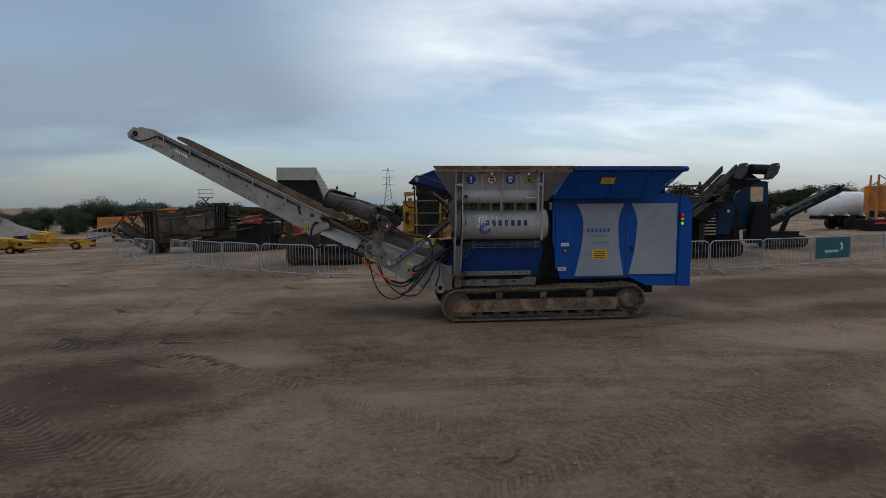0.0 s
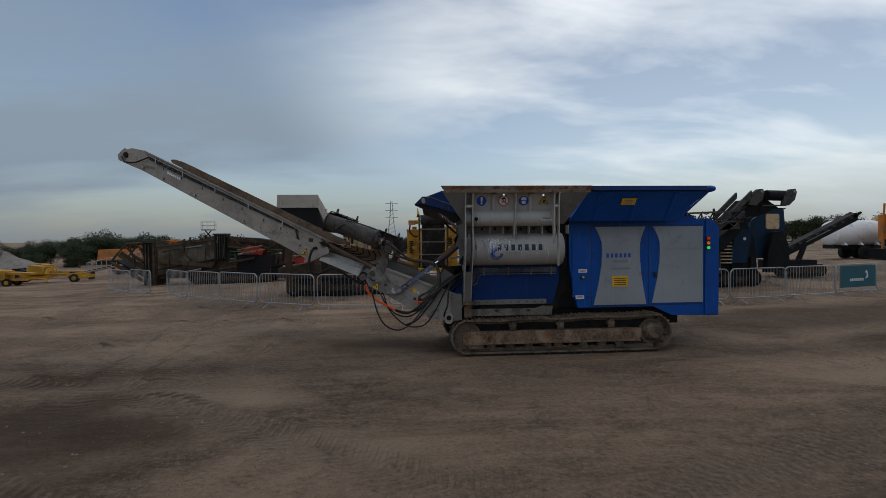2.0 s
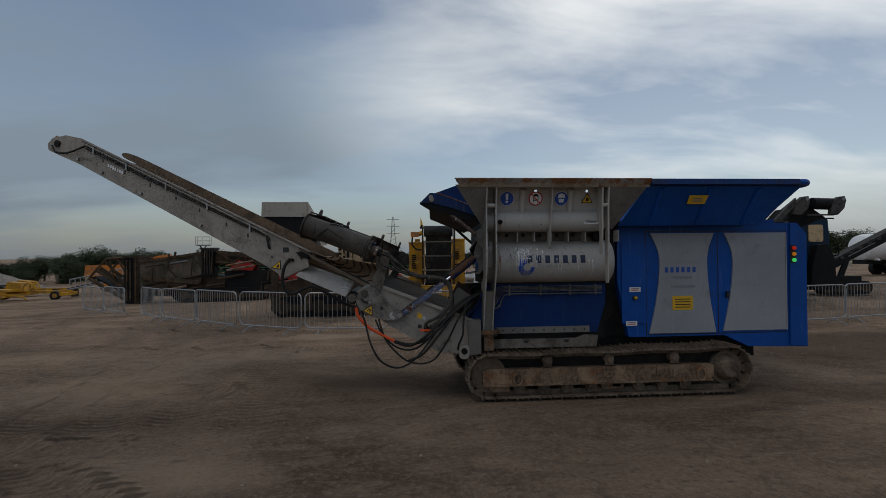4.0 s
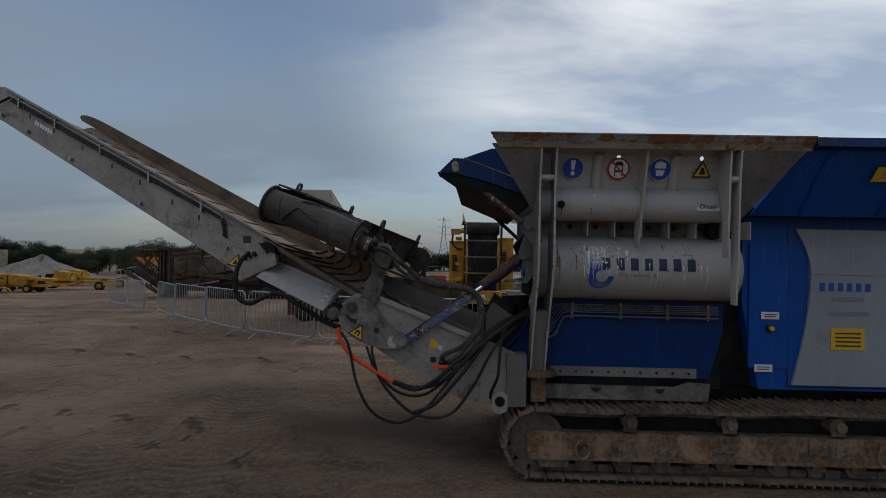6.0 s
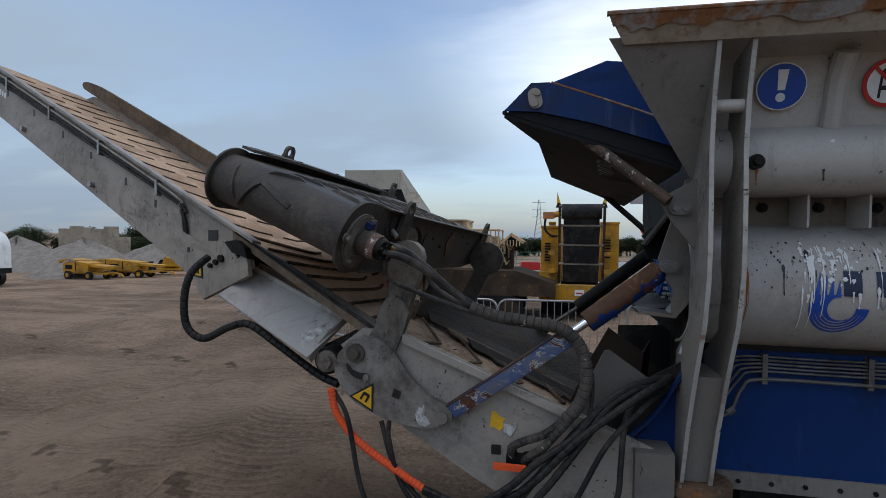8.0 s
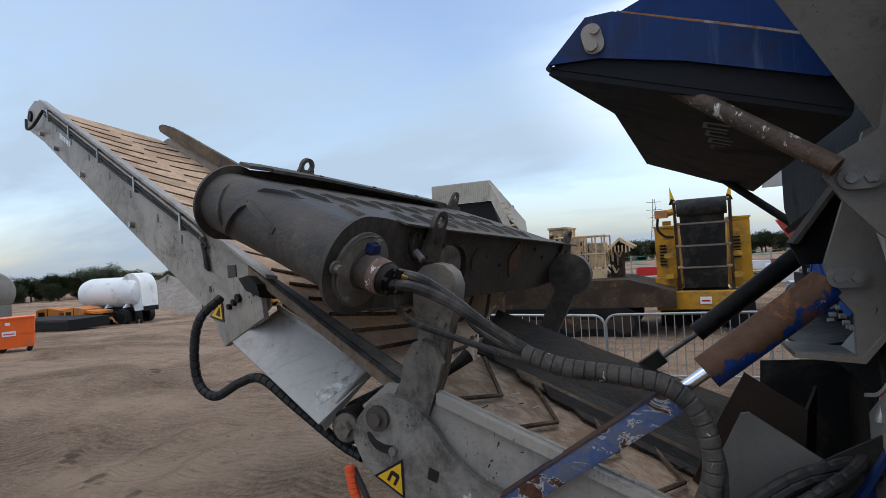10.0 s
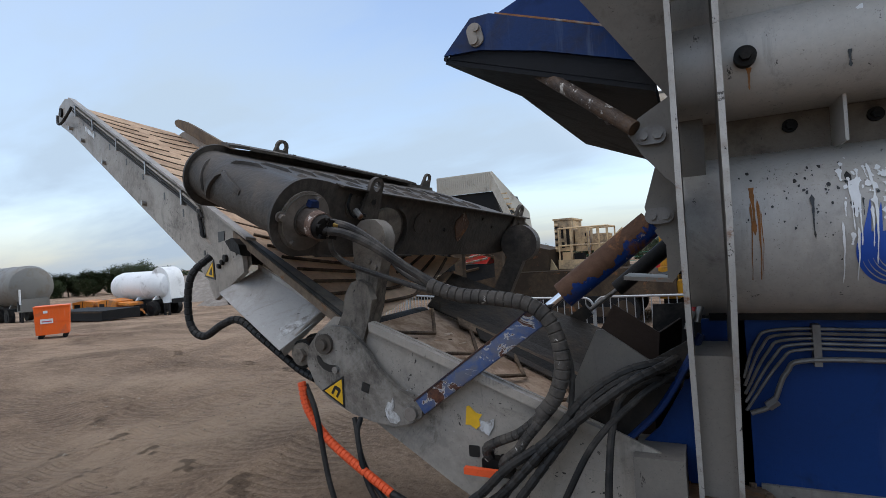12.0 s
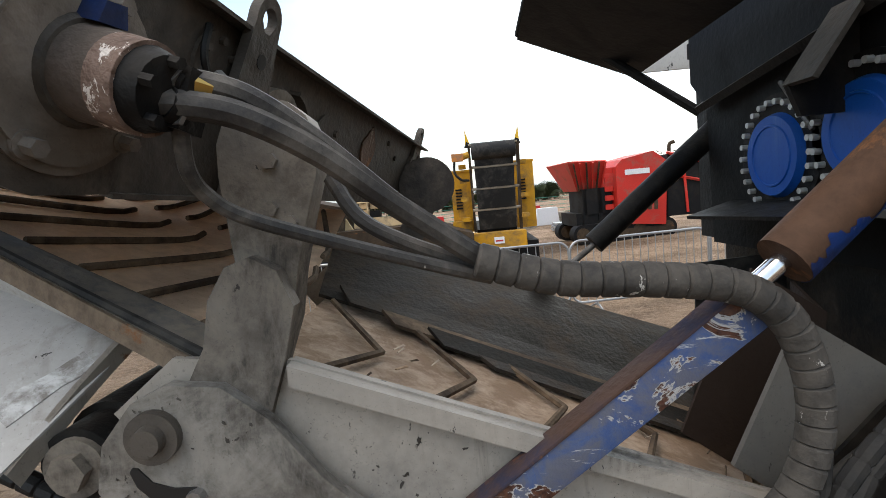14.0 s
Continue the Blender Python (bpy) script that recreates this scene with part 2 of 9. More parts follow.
MAG = surface("magnet_dusty_black", (0.040, 0.035, 0.030), 0.5, 0.0, dirt_amt=0.55, dirt=(0.098, 0.082, 0.068), streak=0.1, streak_col=(0.03, 0.027, 0.025), bump=0.4, dirt_scale=2.0, grime=0.6)
MAG_DUST = surface("dusty_flange_steel", (0.115, 0.095, 0.078), 0.6, dirt_amt=0.55, dirt=(0.19, 0.16, 0.135), bump=0.35, grime=0.4)
ARM = surface("dusty_arm_paint", (0.20, 0.170, 0.138), 0.55, dirt_amt=0.5, dirt=(0.10, 0.085, 0.07), rust=0.06, streak=0.5, streak_col=(0.05, 0.045, 0.04), chip=(0.04, 0.035, 0.03), chip_amt=0.18, bump=0.25, grime=0.75)
GRIME = surface("grimy_trough_rubber", (0.016, 0.014, 0.012), 0.6, dirt_amt=0.45, dirt=(0.055, 0.042, 0.032), bump=0.5, dirt_scale=5.0)
BELT = surface("belt_dust", (0.32, 0.205, 0.128), 0.85, dirt_amt=0.55, dirt=(0.52, 0.355, 0.235), bump=0.5, grime=0.3)
# Dusty belt, brighter than BELT: light under the magnet is in its colour
LIT_DUSTY_BELT = surface("lit_dusty_belt", (0.60, 0.46, 0.345), 0.9, dirt_amt=0.6, dirt=(0.77, 0.61, 0.46), bump=0.4)
CLEAT_DUSTY = surface("dusty_cleat", (0.46, 0.36, 0.28), 0.85, dirt_amt=0.5, dirt=(0.60, 0.48, 0.37), bump=0.5, grime=0.3)
# Stained, darker copy of GREY; shade on post and hopper corners is in it
DIRTY_SHADED_GREY = surface("dirty_shaded_grey_paint", (0.215, 0.197, 0.174), 0.42, dirt_amt=0.4, dirt=(0.14, 0.125, 0.11), rust=0.06, streak=0.5, streak_col=(0.09, 0.08, 0.07), chip=(0.04, 0.036, 0.032), chip_amt=0.2, bump=0.1, dirt_scale=1.6, grime=0.45)
EDGE_WORN = surface("worn_plate_edge", (0.42, 0.40, 0.37), 0.5, dirt_amt=0.35, dirt=(0.20, 0.16, 0.13), rust=0.22, chip=(0.05, 0.045, 0.04), chip_amt=0.24, bump=0.3)
RIM_CREAM = surface("rust_run_cream_rim", (0.40, 0.34, 0.27), 0.5, dirt_amt=0.4, dirt=(0.22, 0.16, 0.11), rust=0.4, streak=1.0, streak_col=(0.20, 0.085, 0.035), bump=0.25)
CLEAT = surface("belt_cleat", (0.045, 0.029, 0.019), 0.8, dirt_amt=0.5, dirt=(0.17, 0.12, 0.08), bump=0.3)
HOSE_DUST = surface("dusty_hose_rubber", (0.030, 0.027, 0.025), 0.5, dirt_amt=0.5, dirt=(0.12, 0.105, 0.09), chip=(0.3, 0.28, 0.25), chip_amt=0.06, bump=0.3)
RUBBER = surface("rubber", (0.012, 0.012, 0.012), 0.6, dirt_amt=0.4, dirt=(0.06, 0.054, 0.047), bump=0.25)
HOSE = surface("hose_wrap", (0.013, 0.0128, 0.0125), 0.5, dirt_amt=0.35, dirt=(0.036, 0.032, 0.028), chip=(0.30, 0.29, 0.28), chip_amt=0.10, bump=0.35)
WRAP_DUST = surface("dusty_hose_wrap", (0.026, 0.024, 0.022), 0.55, dirt_amt=0.55, dirt=(0.080, 0.070, 0.060), chip=(0.42, 0.39, 0.35), chip_amt=0.20, bump=0.4)
ORANGE_WRAP = surface("orange_spiral", (0.75, 0.10, 0.03), 0.45, dirt_amt=0.15, bump=0.1)
STEEL = surface("zinc_steel", (0.34, 0.33, 0.32), 0.35, 0.8, dirt_amt=0.3, bump=0.1)
CHROME = plain("chrome_rod", (0.7, 0.7, 0.72), 0.15, 1.0)
# Bracket grey; its dark tone also holds the shade on box and corner plate
BRACKET = surface("bracket_paint_and_shade", (0.145, 0.131, 0.114), 0.45, dirt_amt=0.35, dirt=(0.12, 0.11, 0.10), rust=0.06, streak=0.4, streak_col=(0.08, 0.07, 0.06), chip=(0.04, 0.035, 0.03), chip_amt=0.14, bump=0.12)
RUSTCYL = surface("rusty_cylinder", (0.095, 0.046, 0.025), 0.6, dirt_amt=0.5, dirt=(0.06, 0.032, 0.02), rust=0.3, bump=0.25)
RAM_BLUE = surface("flaking_ram_blue", (0.010, 0.055, 0.25), 0.42, dirt_amt=0.3, dirt=(0.05, 0.045, 0.05), rust=0.30, streak=0.5, streak_col=(0.35, 0.36, 0.38), chip=(0.42, 0.41, 0.39), chip_amt=0.30, bump=0.25, grime=0.7)
GALV = surface("galvanised_tube", (0.36, 0.365, 0.365), 0.45, 0.6, dirt_amt=0.15, bump=0.1)
YELLOW = surface("machine_yellow", (0.55, 0.27, 0.018), 0.5, dirt_amt=0.42, dirt=(0.20, 0.12, 0.05), rust=0.1, streak=0.4, streak_col=(0.14, 0.09, 0.04), bump=0.1, scale=0.6)
ORANGE = surface("machine_orange", (0.62, 0.20, 0.03), 0.55, dirt_amt=0.4, rust=0.15, bump=0.1, scale=0.5)
REDP = surface("machine_red", (0.55, 0.035, 0.025), 0.45, dirt_amt=0.25, bump=0.1, scale=0.6)
BROWN = surface("grimy_brown_steel", (0.042, 0.028, 0.018), 0.75, dirt_amt=0.5, dirt=(0.085, 0.058, 0.036), rust=0.25, bump=0.3, scale=0.6)
BLACKP = surface("black_machine_steel", (0.006, 0.006, 0.0065), 0.65, dirt_amt=0.35, dirt=(0.026, 0.022, 0.018), bump=0.2, scale=0.6)
CREAM = surface("cream_paint", (0.62, 0.44, 0.25), 0.6, dirt_amt=0.4, rust=0.12, streak=0.4, streak_col=(0.25, 0.18, 0.12), bump=0.1, scale=0.7)
WHITE = surface("white_tank_paint", (0.78, 0.78, 0.76), 0.4, dirt_amt=0.15, streak=0.3, streak_col=(0.5, 0.48, 0.45), bump=0.05, scale=0.5)
TANKGREY = surface("tank_grey", (0.20, 0.19, 0.17), 0.45, 0.2, dirt_amt=0.3, streak=0.4, streak_col=(0.2, 0.2, 0.18), bump=0.1, scale=0.5)
TEAL = surface("teal_paint", (0.004, 0.025, 0.055), 0.5, dirt_amt=0.3, dirt=(0.03, 0.03, 0.03), bump=0.1)
CONCRETE = surface("concrete", (0.36, 0.30, 0.225), 0.9, dirt_amt=0.4, streak=0.5, streak_col=(0.2, 0.18, 0.16), bump=0.3, scale=0.4)
CORRUG = surface("corrugated_beige", (0.46, 0.42, 0.35), 0.6, dirt_amt=0.25, streak=0.4, streak_col=(0.3, 0.26, 0.2), bump=0.1, scale=0.5)
DECAL_NAVY = plain("navy_decal", (0.012, 0.02, 0.06), 0.4)
DECAL_BLUE = plain("blue_decal", (0.01, 0.07, 0.36), 0.35)
DECAL_WHITE = plain("white_decal", (0.75, 0.75, 0.74), 0.4)
DECAL_RED = plain("red_decal", (0.5, 0.02, 0.02), 0.4)
DECAL_YEL = plain("yellow_decal", (0.75, 0.42, 0.02), 0.4)
DECAL_BLACK = plain("black_decal", (0.012, 0.012, 0.012), 0.4)
DECAL_GREY = plain("grey_decal", (0.22, 0.225, 0.235), 0.4)
BRASS = plain("brass", (0.45, 0.28, 0.08), 0.35, 0.9)


# ---- mesh helpers ----
def thing(name, loc, label, category, group="", kind=""):
    ob = new(name)
    ob.location = loc
    ob.empty_display_size = 0.2
    return tagged(ob, label, category, group, kind)


def mesh_of(name, bm, material, smooth=0.6):
    bmesh.ops.recalc_face_normals(bm, faces=bm.faces)
    me = bpy.data.meshes.new(name)
    bm.to_mesh(me)
    bm.free()
    me.materials.append(material)
    if smooth:
        me.polygons.foreach_set("use_smooth", [True] * len(me.polygons))
        me.set_sharp_from_angle(angle=smooth)
    return me


def part(name, bm, material, parent=None, label="", bevel=0.0, smooth=0.6, world=True):
    """Links a bmesh as one mesh object under parent. world: the vertices are in world coordinates."""
    if bevel:
        sharp = [e for e in bm.edges if len(e.link_faces) == 2 and e.calc_face_angle(0) > 0.5]
        bmesh.ops.bevel(bm, geom=sharp, offset=bevel, segments=2, affect='EDGES', profile=0.6, clamp_overlap=True)
    ob = new(name, mesh_of(name, bm, material, smooth))
    if parent:
        ob.parent = parent
        if world and parent.type == 'EMPTY':
            ob.matrix_parent_inverse = Matrix.Translation(-parent.location)
    if label:
        ob["label"] = label
    return ob


def box(x0, x1, y0, y1, z0, z1, bm=None, m=None):
    bm = bm or bmesh.new()
    vs = [bm.verts.new((x, y, z)) for x in (x0, x1) for y in (y0, y1) for z in (z0, z1)]
    for f in ((0, 1, 3, 2), (4, 6, 7, 5), (0, 4, 5, 1), (2, 3, 7, 6), (0, 2, 6, 4), (1, 5, 7, 3)):
        bm.faces.new([vs[i] for i in f])
    if m is not None:
        bmesh.ops.transform(bm, matrix=m, verts=vs)
    return bm


def prism(pts, a, b, axis='y', bm=None, m=None):
    """Extrudes a polygon: axis y takes (x, z) points, x takes (y, z), z takes (x, y)."""
    bm = bm or bmesh.new()
    put = {'y': lambda p, d: (p[0], d, p[1]), 'x': lambda p, d: (d, p[0], p[1]), 'z': lambda p, d: (p[0], p[1], d)}[axis]
    lo, hi = [bm.verts.new(put(p, a)) for p in pts], [bm.verts.new(put(p, b)) for p in pts]
    n = len(pts)
    bm.faces.new(lo[::-1])
    bm.faces.new(hi)
    for i in range(n):
        bm.faces.new((lo[i], lo[(i + 1) % n], hi[(i + 1) % n], hi[i]))
    if m is not None:
        bmesh.ops.transform(bm, matrix=m, verts=lo + hi)
    return bm


def plate(pts, thick, bm=None):
    """A flat plate from its corners, thickened away from its front."""
    bm = bm or bmesh.new()
    P = [Vector(p) for p in pts]
    nrm = Vector((0, 0, 0))
    for i in range(len(P)):
        nrm += P[i].cross(P[(i + 1) % len(P)])
    nrm.normalize()
    a, b = [bm.verts.new(p) for p in P], [bm.verts.new(p + nrm * thick) for p in P]
    n = len(P)
    bm.faces.new(a[::-1])
    bm.faces.new(b)
    for i in range(n):
        bm.faces.new((a[i], a[(i + 1) % n], b[(i + 1) % n], b[i]))
    return bm


def sheet(profile, a, b, thick, axis='x', bm=None):
    """A bent plate: an open profile given a thickness and swept along an axis."""
    n = len(profile)
    off = []
    for i, p in enumerate(profile):
        q0, q1 = profile[max(i - 1, 0)], profile[min(i + 1, n - 1)]
        dx, dy = q1[0] - q0[0], q1[1] - q0[1]
        l = math.hypot(dx, dy) or 1
        off.append((p[0] - dy / l * thick, p[1] + dx / l * thick))
    return prism(list(profile) + off[::-1], a, b, axis, bm)


def cyl(p0, p1, r, seg=20, r2=None, bm=None, caps=True):
    bm = bm or bmesh.new()
    p0, p1 = Vector(p0), Vector(p1)
    q = (p1 - p0).to_track_quat('Z', 'Y')
    r2 = r if r2 is None else r2
    a = [bm.verts.new(p0 + q @ Vector((r * math.cos(6.28319 * i / seg), r * math.sin(6.28319 * i / seg), 0))) for i in range(seg)]
    b = [bm.verts.new(p1 + q @ Vector((r2 * math.cos(6.28319 * i / seg), r2 * math.sin(6.28319 * i / seg), 0))) for i in range(seg)]
    for i in range(seg):
        bm.faces.new((a[i], a[(i + 1) % seg], b[(i + 1) % seg], b[i]))
    if caps:
        bm.faces.new(a[::-1])
        bm.faces.new(b)
    return bm


def curve_points(pts, n=8):
    """Catmull-Rom through the points."""
    P = [Vector(p) for p in pts]
    P = [2 * P[0] - P[1]] + P + [2 * P[-1] - P[-2]]
    out = []
    for i in range(1, len(P) - 2):
        for k in range(n):
            t = k / n
            a, b, c, d = P[i - 1], P[i], P[i + 1], P[i + 2]
            out.append(0.5 * ((2 * b) + (c - a) * t + (2 * a - 5 * b + 4 * c - d) * t * t + (3 * b - a - 3 * c + d) * t ** 3))
    out.append(P[-2])
    return out


def tube(pts, r, seg=8, n=8, bm=None, ribs=None, closed=False):
    """A hose or pipe through points; ribs = (pitch, extra radius) wraps it."""
    bm = bm or bmesh.new()
    C = curve_points(pts, n) if n > 1 else [Vector(p) for p in pts]
    if ribs:
        D, acc = [], 0.0
        fine = curve_points(pts, n * 6)
        last = fine[0]
        for p in fine:
            acc += (p - last).length
            last = p
            D.append((p, acc))
        C, R, k = [], [], 0.0
        i = 0
        total = D[-1][1]
        cnt = max(2, int(total / ribs[0]))
        for j in range(cnt):
            for f, e in ((0.0, -1), (0.12, 1), (0.9, 1)):
                s = (j + f) / cnt * total
                while i < len(D) - 2 and D[i + 1][1] < s:
                    i += 1
                C.append(D[i][0].lerp(D[i + 1][0], min(1, max(0, (s - D[i][1]) / max(1e-6, D[i + 1][1] - D[i][1])))))
                R.append(r + ribs[1] * e)
    else:
        R = [r] * len(C)
    up = Vector((0.31, 0.2, 0.93))
    prev = None
    for i, p in enumerate(C):
        d = (C[min(i + 1, len(C) - 1)] - C[max(i - 1, 0)])
        d = d.normalized() if d.length > 1e-9 else Vector((0, 0, 1))
        u = up - d * up.dot(d)
        u = u.normalized() if u.length > 1e-4 else d.orthogonal().normalized()
        up = u
        w = d.cross(u)
        ring = [bm.verts.new(p + (u * math.cos(6.28319 * k / seg) + w * math.sin(6.28319 * k / seg)) * R[i]) for k in range(seg)]
        if prev:
            for k in range(seg):
                bm.faces.new((prev[k], prev[(k + 1) % seg], ring[(k + 1) % seg], ring[k]))
        else:
            first = ring
        prev = ring
    bm.faces.new(first[::-1])
    bm.faces.new(prev)
    return bm


def ring(center, normal, r, t, seg=24, sub=8, bm=None, squash=1.0):
    """A torus, squashed along its own up to make an eye."""
    bm = bm or bmesh.new()
    q = Vector(normal).to_track_quat('Z', 'Y')
    rows_ = []
    for i in range(seg):
        a = 6.28319 * i / seg
        row = []
        for j in range(sub):
            b = 6.28319 * j / sub
            row.append(bm.verts.new(Vector(center) + q @ Vector(((r + t * math.cos(b)) * math.cos(a), (r + t * math.cos(b)) * math.sin(a) * squash, t * math.sin(b)))))
        rows_.append(row)
    for i in range(seg):
        for j in range(sub):
            bm.faces.new((rows_[i][j], rows_[(i + 1) % seg][j], rows_[(i + 1) % seg][(j + 1) % sub], rows_[i][(j + 1) % sub]))
    return bm


def rounded(x0, x1, z0, z1, r, n=5):
    """The outline of a rounded rectangle."""
    out = []
    for cx, cz, a0 in ((x1 - r, z1 - r, 0), (x0 + r, z1 - r, 90), (x0 + r, z0 + r, 180), (x1 - r, z0 + r, 270)):
        for k in range(n + 1):
            a = radians(a0 + 90 * k / n)
            out.append((cx + r * math.cos(a), cz + r * math.sin(a)))
    return out


def circle(cx, cz, r, n=28):
    return [(cx + r * math.cos(6.28319 * k / n), cz + r * math.sin(6.28319 * k / n)) for k in range(n)]


def bolt(p, axis, r=0.014, h=0.012, bm=None):
    p, a = Vector(p), Vector(axis).normalized()
    return cyl(p, p + a * h, r, 6, bm=bm)


# ---- ground ----
def lane(x, y, x0, y0, x1, y1):
    """Signed distance from a straight wheel lane and the way along it."""
    dx, dy = x1 - x0, y1 - y0
    l = math.hypot(dx, dy)
    return ((x - x0) * dy - (y - y0) * dx) / l, ((x - x0) * dx + (y - y0) * dy) / l


LANES = [(-5.6, 9.1, 0.5, 4.5, 0.27), (-7.2, 7.7, -1.0, 3.0, 0.27), (-0.8, 4.3, 9.0, 8.0, 0.27), (0.4, 2.5, 10.0, 6.2, 0.27),
         (-7.5, 30, -4.2, 8, 0.42), (-10.5, 30, -6.1, 8, 0.42), (-5.2, 30, -2.9, 9, 0.38), (-14, 17.0, 2, 13.5, 0.3), (-14, 20.5, 0, 16.0, 0.3), (-13, 24, -8.0, 8, 0.42),
         (-6.6, 30, -3.4, 7.6, 0.40), (-8.8, 28, -5.2, 7.6, 0.40), (-10, 12.9, -1.6, 11.0, 0.36), (-9, 9.8, -2.4, 9.2, 0.34)]


def ground_z(x, y):
    """The yard falls a little to the far left and away from the shredder."""
    f = np.clip((y - 14.0) / 16.0, 0, 1)
    f = f * f * (3 - 2 * f)
    return 0.02 * np.clip(x, -60, 60) * f - 0.012 * np.maximum(0, np.minimum(y, 130) - 24) - 0.02


# dark patches (damp or oily ground, and painted shade below the shredder) and dry pale ones: x, y, half lengths, turn,
# strength (pale below zero)
PATCHES = [(-5.4, 7.0, 1.1, 0.7, 20, 0.9), (-5.3, 8.3, 1.3, 0.5, 35, 0.8), (-6.4, 9.5, 1.6, 0.5, 30, 0.55), (-4.6, 10.1, 1.5, 0.45, 10, 0.6),
           (-3.2, 10.8, 1.4, 0.4, 20, 0.4), (-3.9, 7.2, 0.9, 0.45, -25, 0.7), (-4.1, 5.6, 0.9, 0.6, 40, 0.7), (3.1, 4.6, 0.8, 0.5, 15, 0.8), (9.8, 11.0, 1.6, 0.5, 5, 0.8),
           # the patch at (2.1, 11.4) paints the shade under the shredder
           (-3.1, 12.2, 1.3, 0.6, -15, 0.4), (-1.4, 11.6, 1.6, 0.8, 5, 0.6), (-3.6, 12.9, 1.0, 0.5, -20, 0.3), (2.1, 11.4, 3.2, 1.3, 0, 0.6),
           (-2.0, 7.6, 0.8, 0.4, 0, 0.4), (1.0, 8.0, 1.0, 0.4, 10, 0.3), (-8.5, 12.0, 2.4, 0.6, 25, 0.4),
           (-3.2, 8.4, 1.4, 0.5, -20, -0.7), (-1.5, 6.6, 2.0, 0.7, -15, -0.5), (-3.1, 5.2, 1.2, 0.5, -30, -0.5), (-9.0, 14.5, 3.5, 1.0, 20, -0.6),
           (-6.5, 12.4, 2.0, 0.6, 5, -0.5), (-2.2, 16.6, 2.2, 0.5, 0, -1.0), (6.5, 8.5, 2.5, 0.6, 10, -0.5), (-12.0, 19.5, 5.0, 1.2, 15, -0.5),
           (-4.6, 13.6, 2.6, 1.4, 12, -0.7), (-2.4, 10.6, 1.8, 0.7, 0, -0.6), (-6.2, 11.2, 2.4, 0.8, 8, -0.6), (-5.6, 6.2, 2.4, 1.1, 25, 0.5), (-9.5, 8.6, 3.0, 0.8, 20, 0.45), (-8.0, 10.2, 2.2, 0.4, 15, 0.4), (8.6, 13.4, 3.6, 1.5, 5, 0.8), (13.5, 14.8, 4.5, 1.4, 10, 0.8), (7.0, 10.2, 2.5, 0.7, 0, 0.5)]


def ground_mesh():
    def axis(lo, hi, step, far):
        a = list(np.arange(lo, hi + 1e-6, step))
        s, left, right = step, [lo], [hi]
        while right[-1] < far:
            s *= 1.16
            right.append(right[-1] + s)
            left.append(left[-1] - s)
        return np.array(left[:0:-1] + a + right[1:])
    xs, ys = axis(-12, 9, 0.11, 2500), axis(1.0, 20, 0.11, 2500)
    X, Y = np.meshgrid(xs, ys)
    Z = np.zeros_like(X)
    rs = np.random.RandomState(4)
    for wl, amp in ((9.0, 0.022), (4.0, 0.012), (1.7, 0.005), (0.8, 0.0025)):
        for _ in range(7):
            a, ph = rs.uniform(0, 6.28), rs.uniform(0, 6.28)
            k = 6.28 / (wl * rs.uniform(0.7, 1.3))
            Z += amp * 0.55 * np.sin(k * (np.cos(a) * X + np.sin(a) * Y) + ph)
    rut, way, off, runner = (np.zeros_like(X) for _ in range(4))
    for x0, y0, x1, y1, w in LANES:          # wheel ruts with tread bars
        d, s = lane(X, Y, x0, y0, x1, y1)
        d = d + 0.2 * np.sin(s * 0.3 + x0)
        ends = np.clip(s / 1.5, 0, 1) * np.clip((math.hypot(x1 - x0, y1 - y0) - s) / 2.5, 0, 1)
        m = np.exp(-(d / w) ** 4) * ends
        near_lane = m >= rut
        runner = np.where(near_lane, rut, np.maximum(runner, m))
        way = np.where(near_lane, s, way)
        off = np.where(near_lane, d * (2.9 if w < 0.28 else 1.0), off)      # tyre lanes have a slanted tread
        rut = np.maximum(rut, m)
        Z += -0.012 * m + 0.018 * ends * np.exp(-((np.abs(d) - w * 1.2) / 0.12) ** 2)
    near = np.exp(-(np.maximum(0, np.hypot(X, Y - 10) - 16) / 12) ** 2)
    Z *= near
    under = np.exp(-np.maximum(0, np.maximum(np.abs(X - 2.1) - 2.4, np.abs(Y - 11.4) - 1.1)) ** 2 / 0.5)
    Z = Z * (1 - under) + 0.008 * under
    Z += ground_z(X, Y)
    n, k = X.shape
    verts = np.stack([X.ravel(), Y.ravel(), Z.ravel()], 1)
    i = np.arange(n * k).reshape(n, k)
    faces = np.stack([i[:-1, :-1].ravel(), i[:-1, 1:].ravel(), i[1:, 1:].ravel(), i[1:, :-1].ravel()], 1)
    me = bpy.data.meshes.new("ground")
    me.vertices.add(len(verts))
    me.vertices.foreach_set("co", verts.ravel())
    me.loops.add(faces.size)
    me.loops.foreach_set("vertex_index", faces.ravel())
    me.polygons.add(len(faces))
    me.polygons.foreach_set("loop_start", np.arange(0, faces.size, 4))
    me.update(calc_edges=True)
    me.polygons.foreach_set("use_smooth", [True] * len(faces))
    damp_shade = np.zeros_like(X)
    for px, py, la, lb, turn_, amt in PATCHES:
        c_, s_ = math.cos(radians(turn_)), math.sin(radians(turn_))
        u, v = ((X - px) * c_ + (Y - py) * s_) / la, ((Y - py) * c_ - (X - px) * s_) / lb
        damp_shade += amt * np.exp(-(u * u + v * v))
    me.attributes.new("damp_shade", 'FLOAT', 'POINT').data.foreach_set("value", np.clip(damp_shade, -1, 1).ravel())
    me.attributes.new("rut", 'FLOAT', 'POINT').data.foreach_set("value", rut.ravel())
    me.attributes.new("print", 'FLOAT', 'POINT').data.foreach_set("value", np.clip((rut - runner * 1.3) * 1.8, 0, 1).ravel())
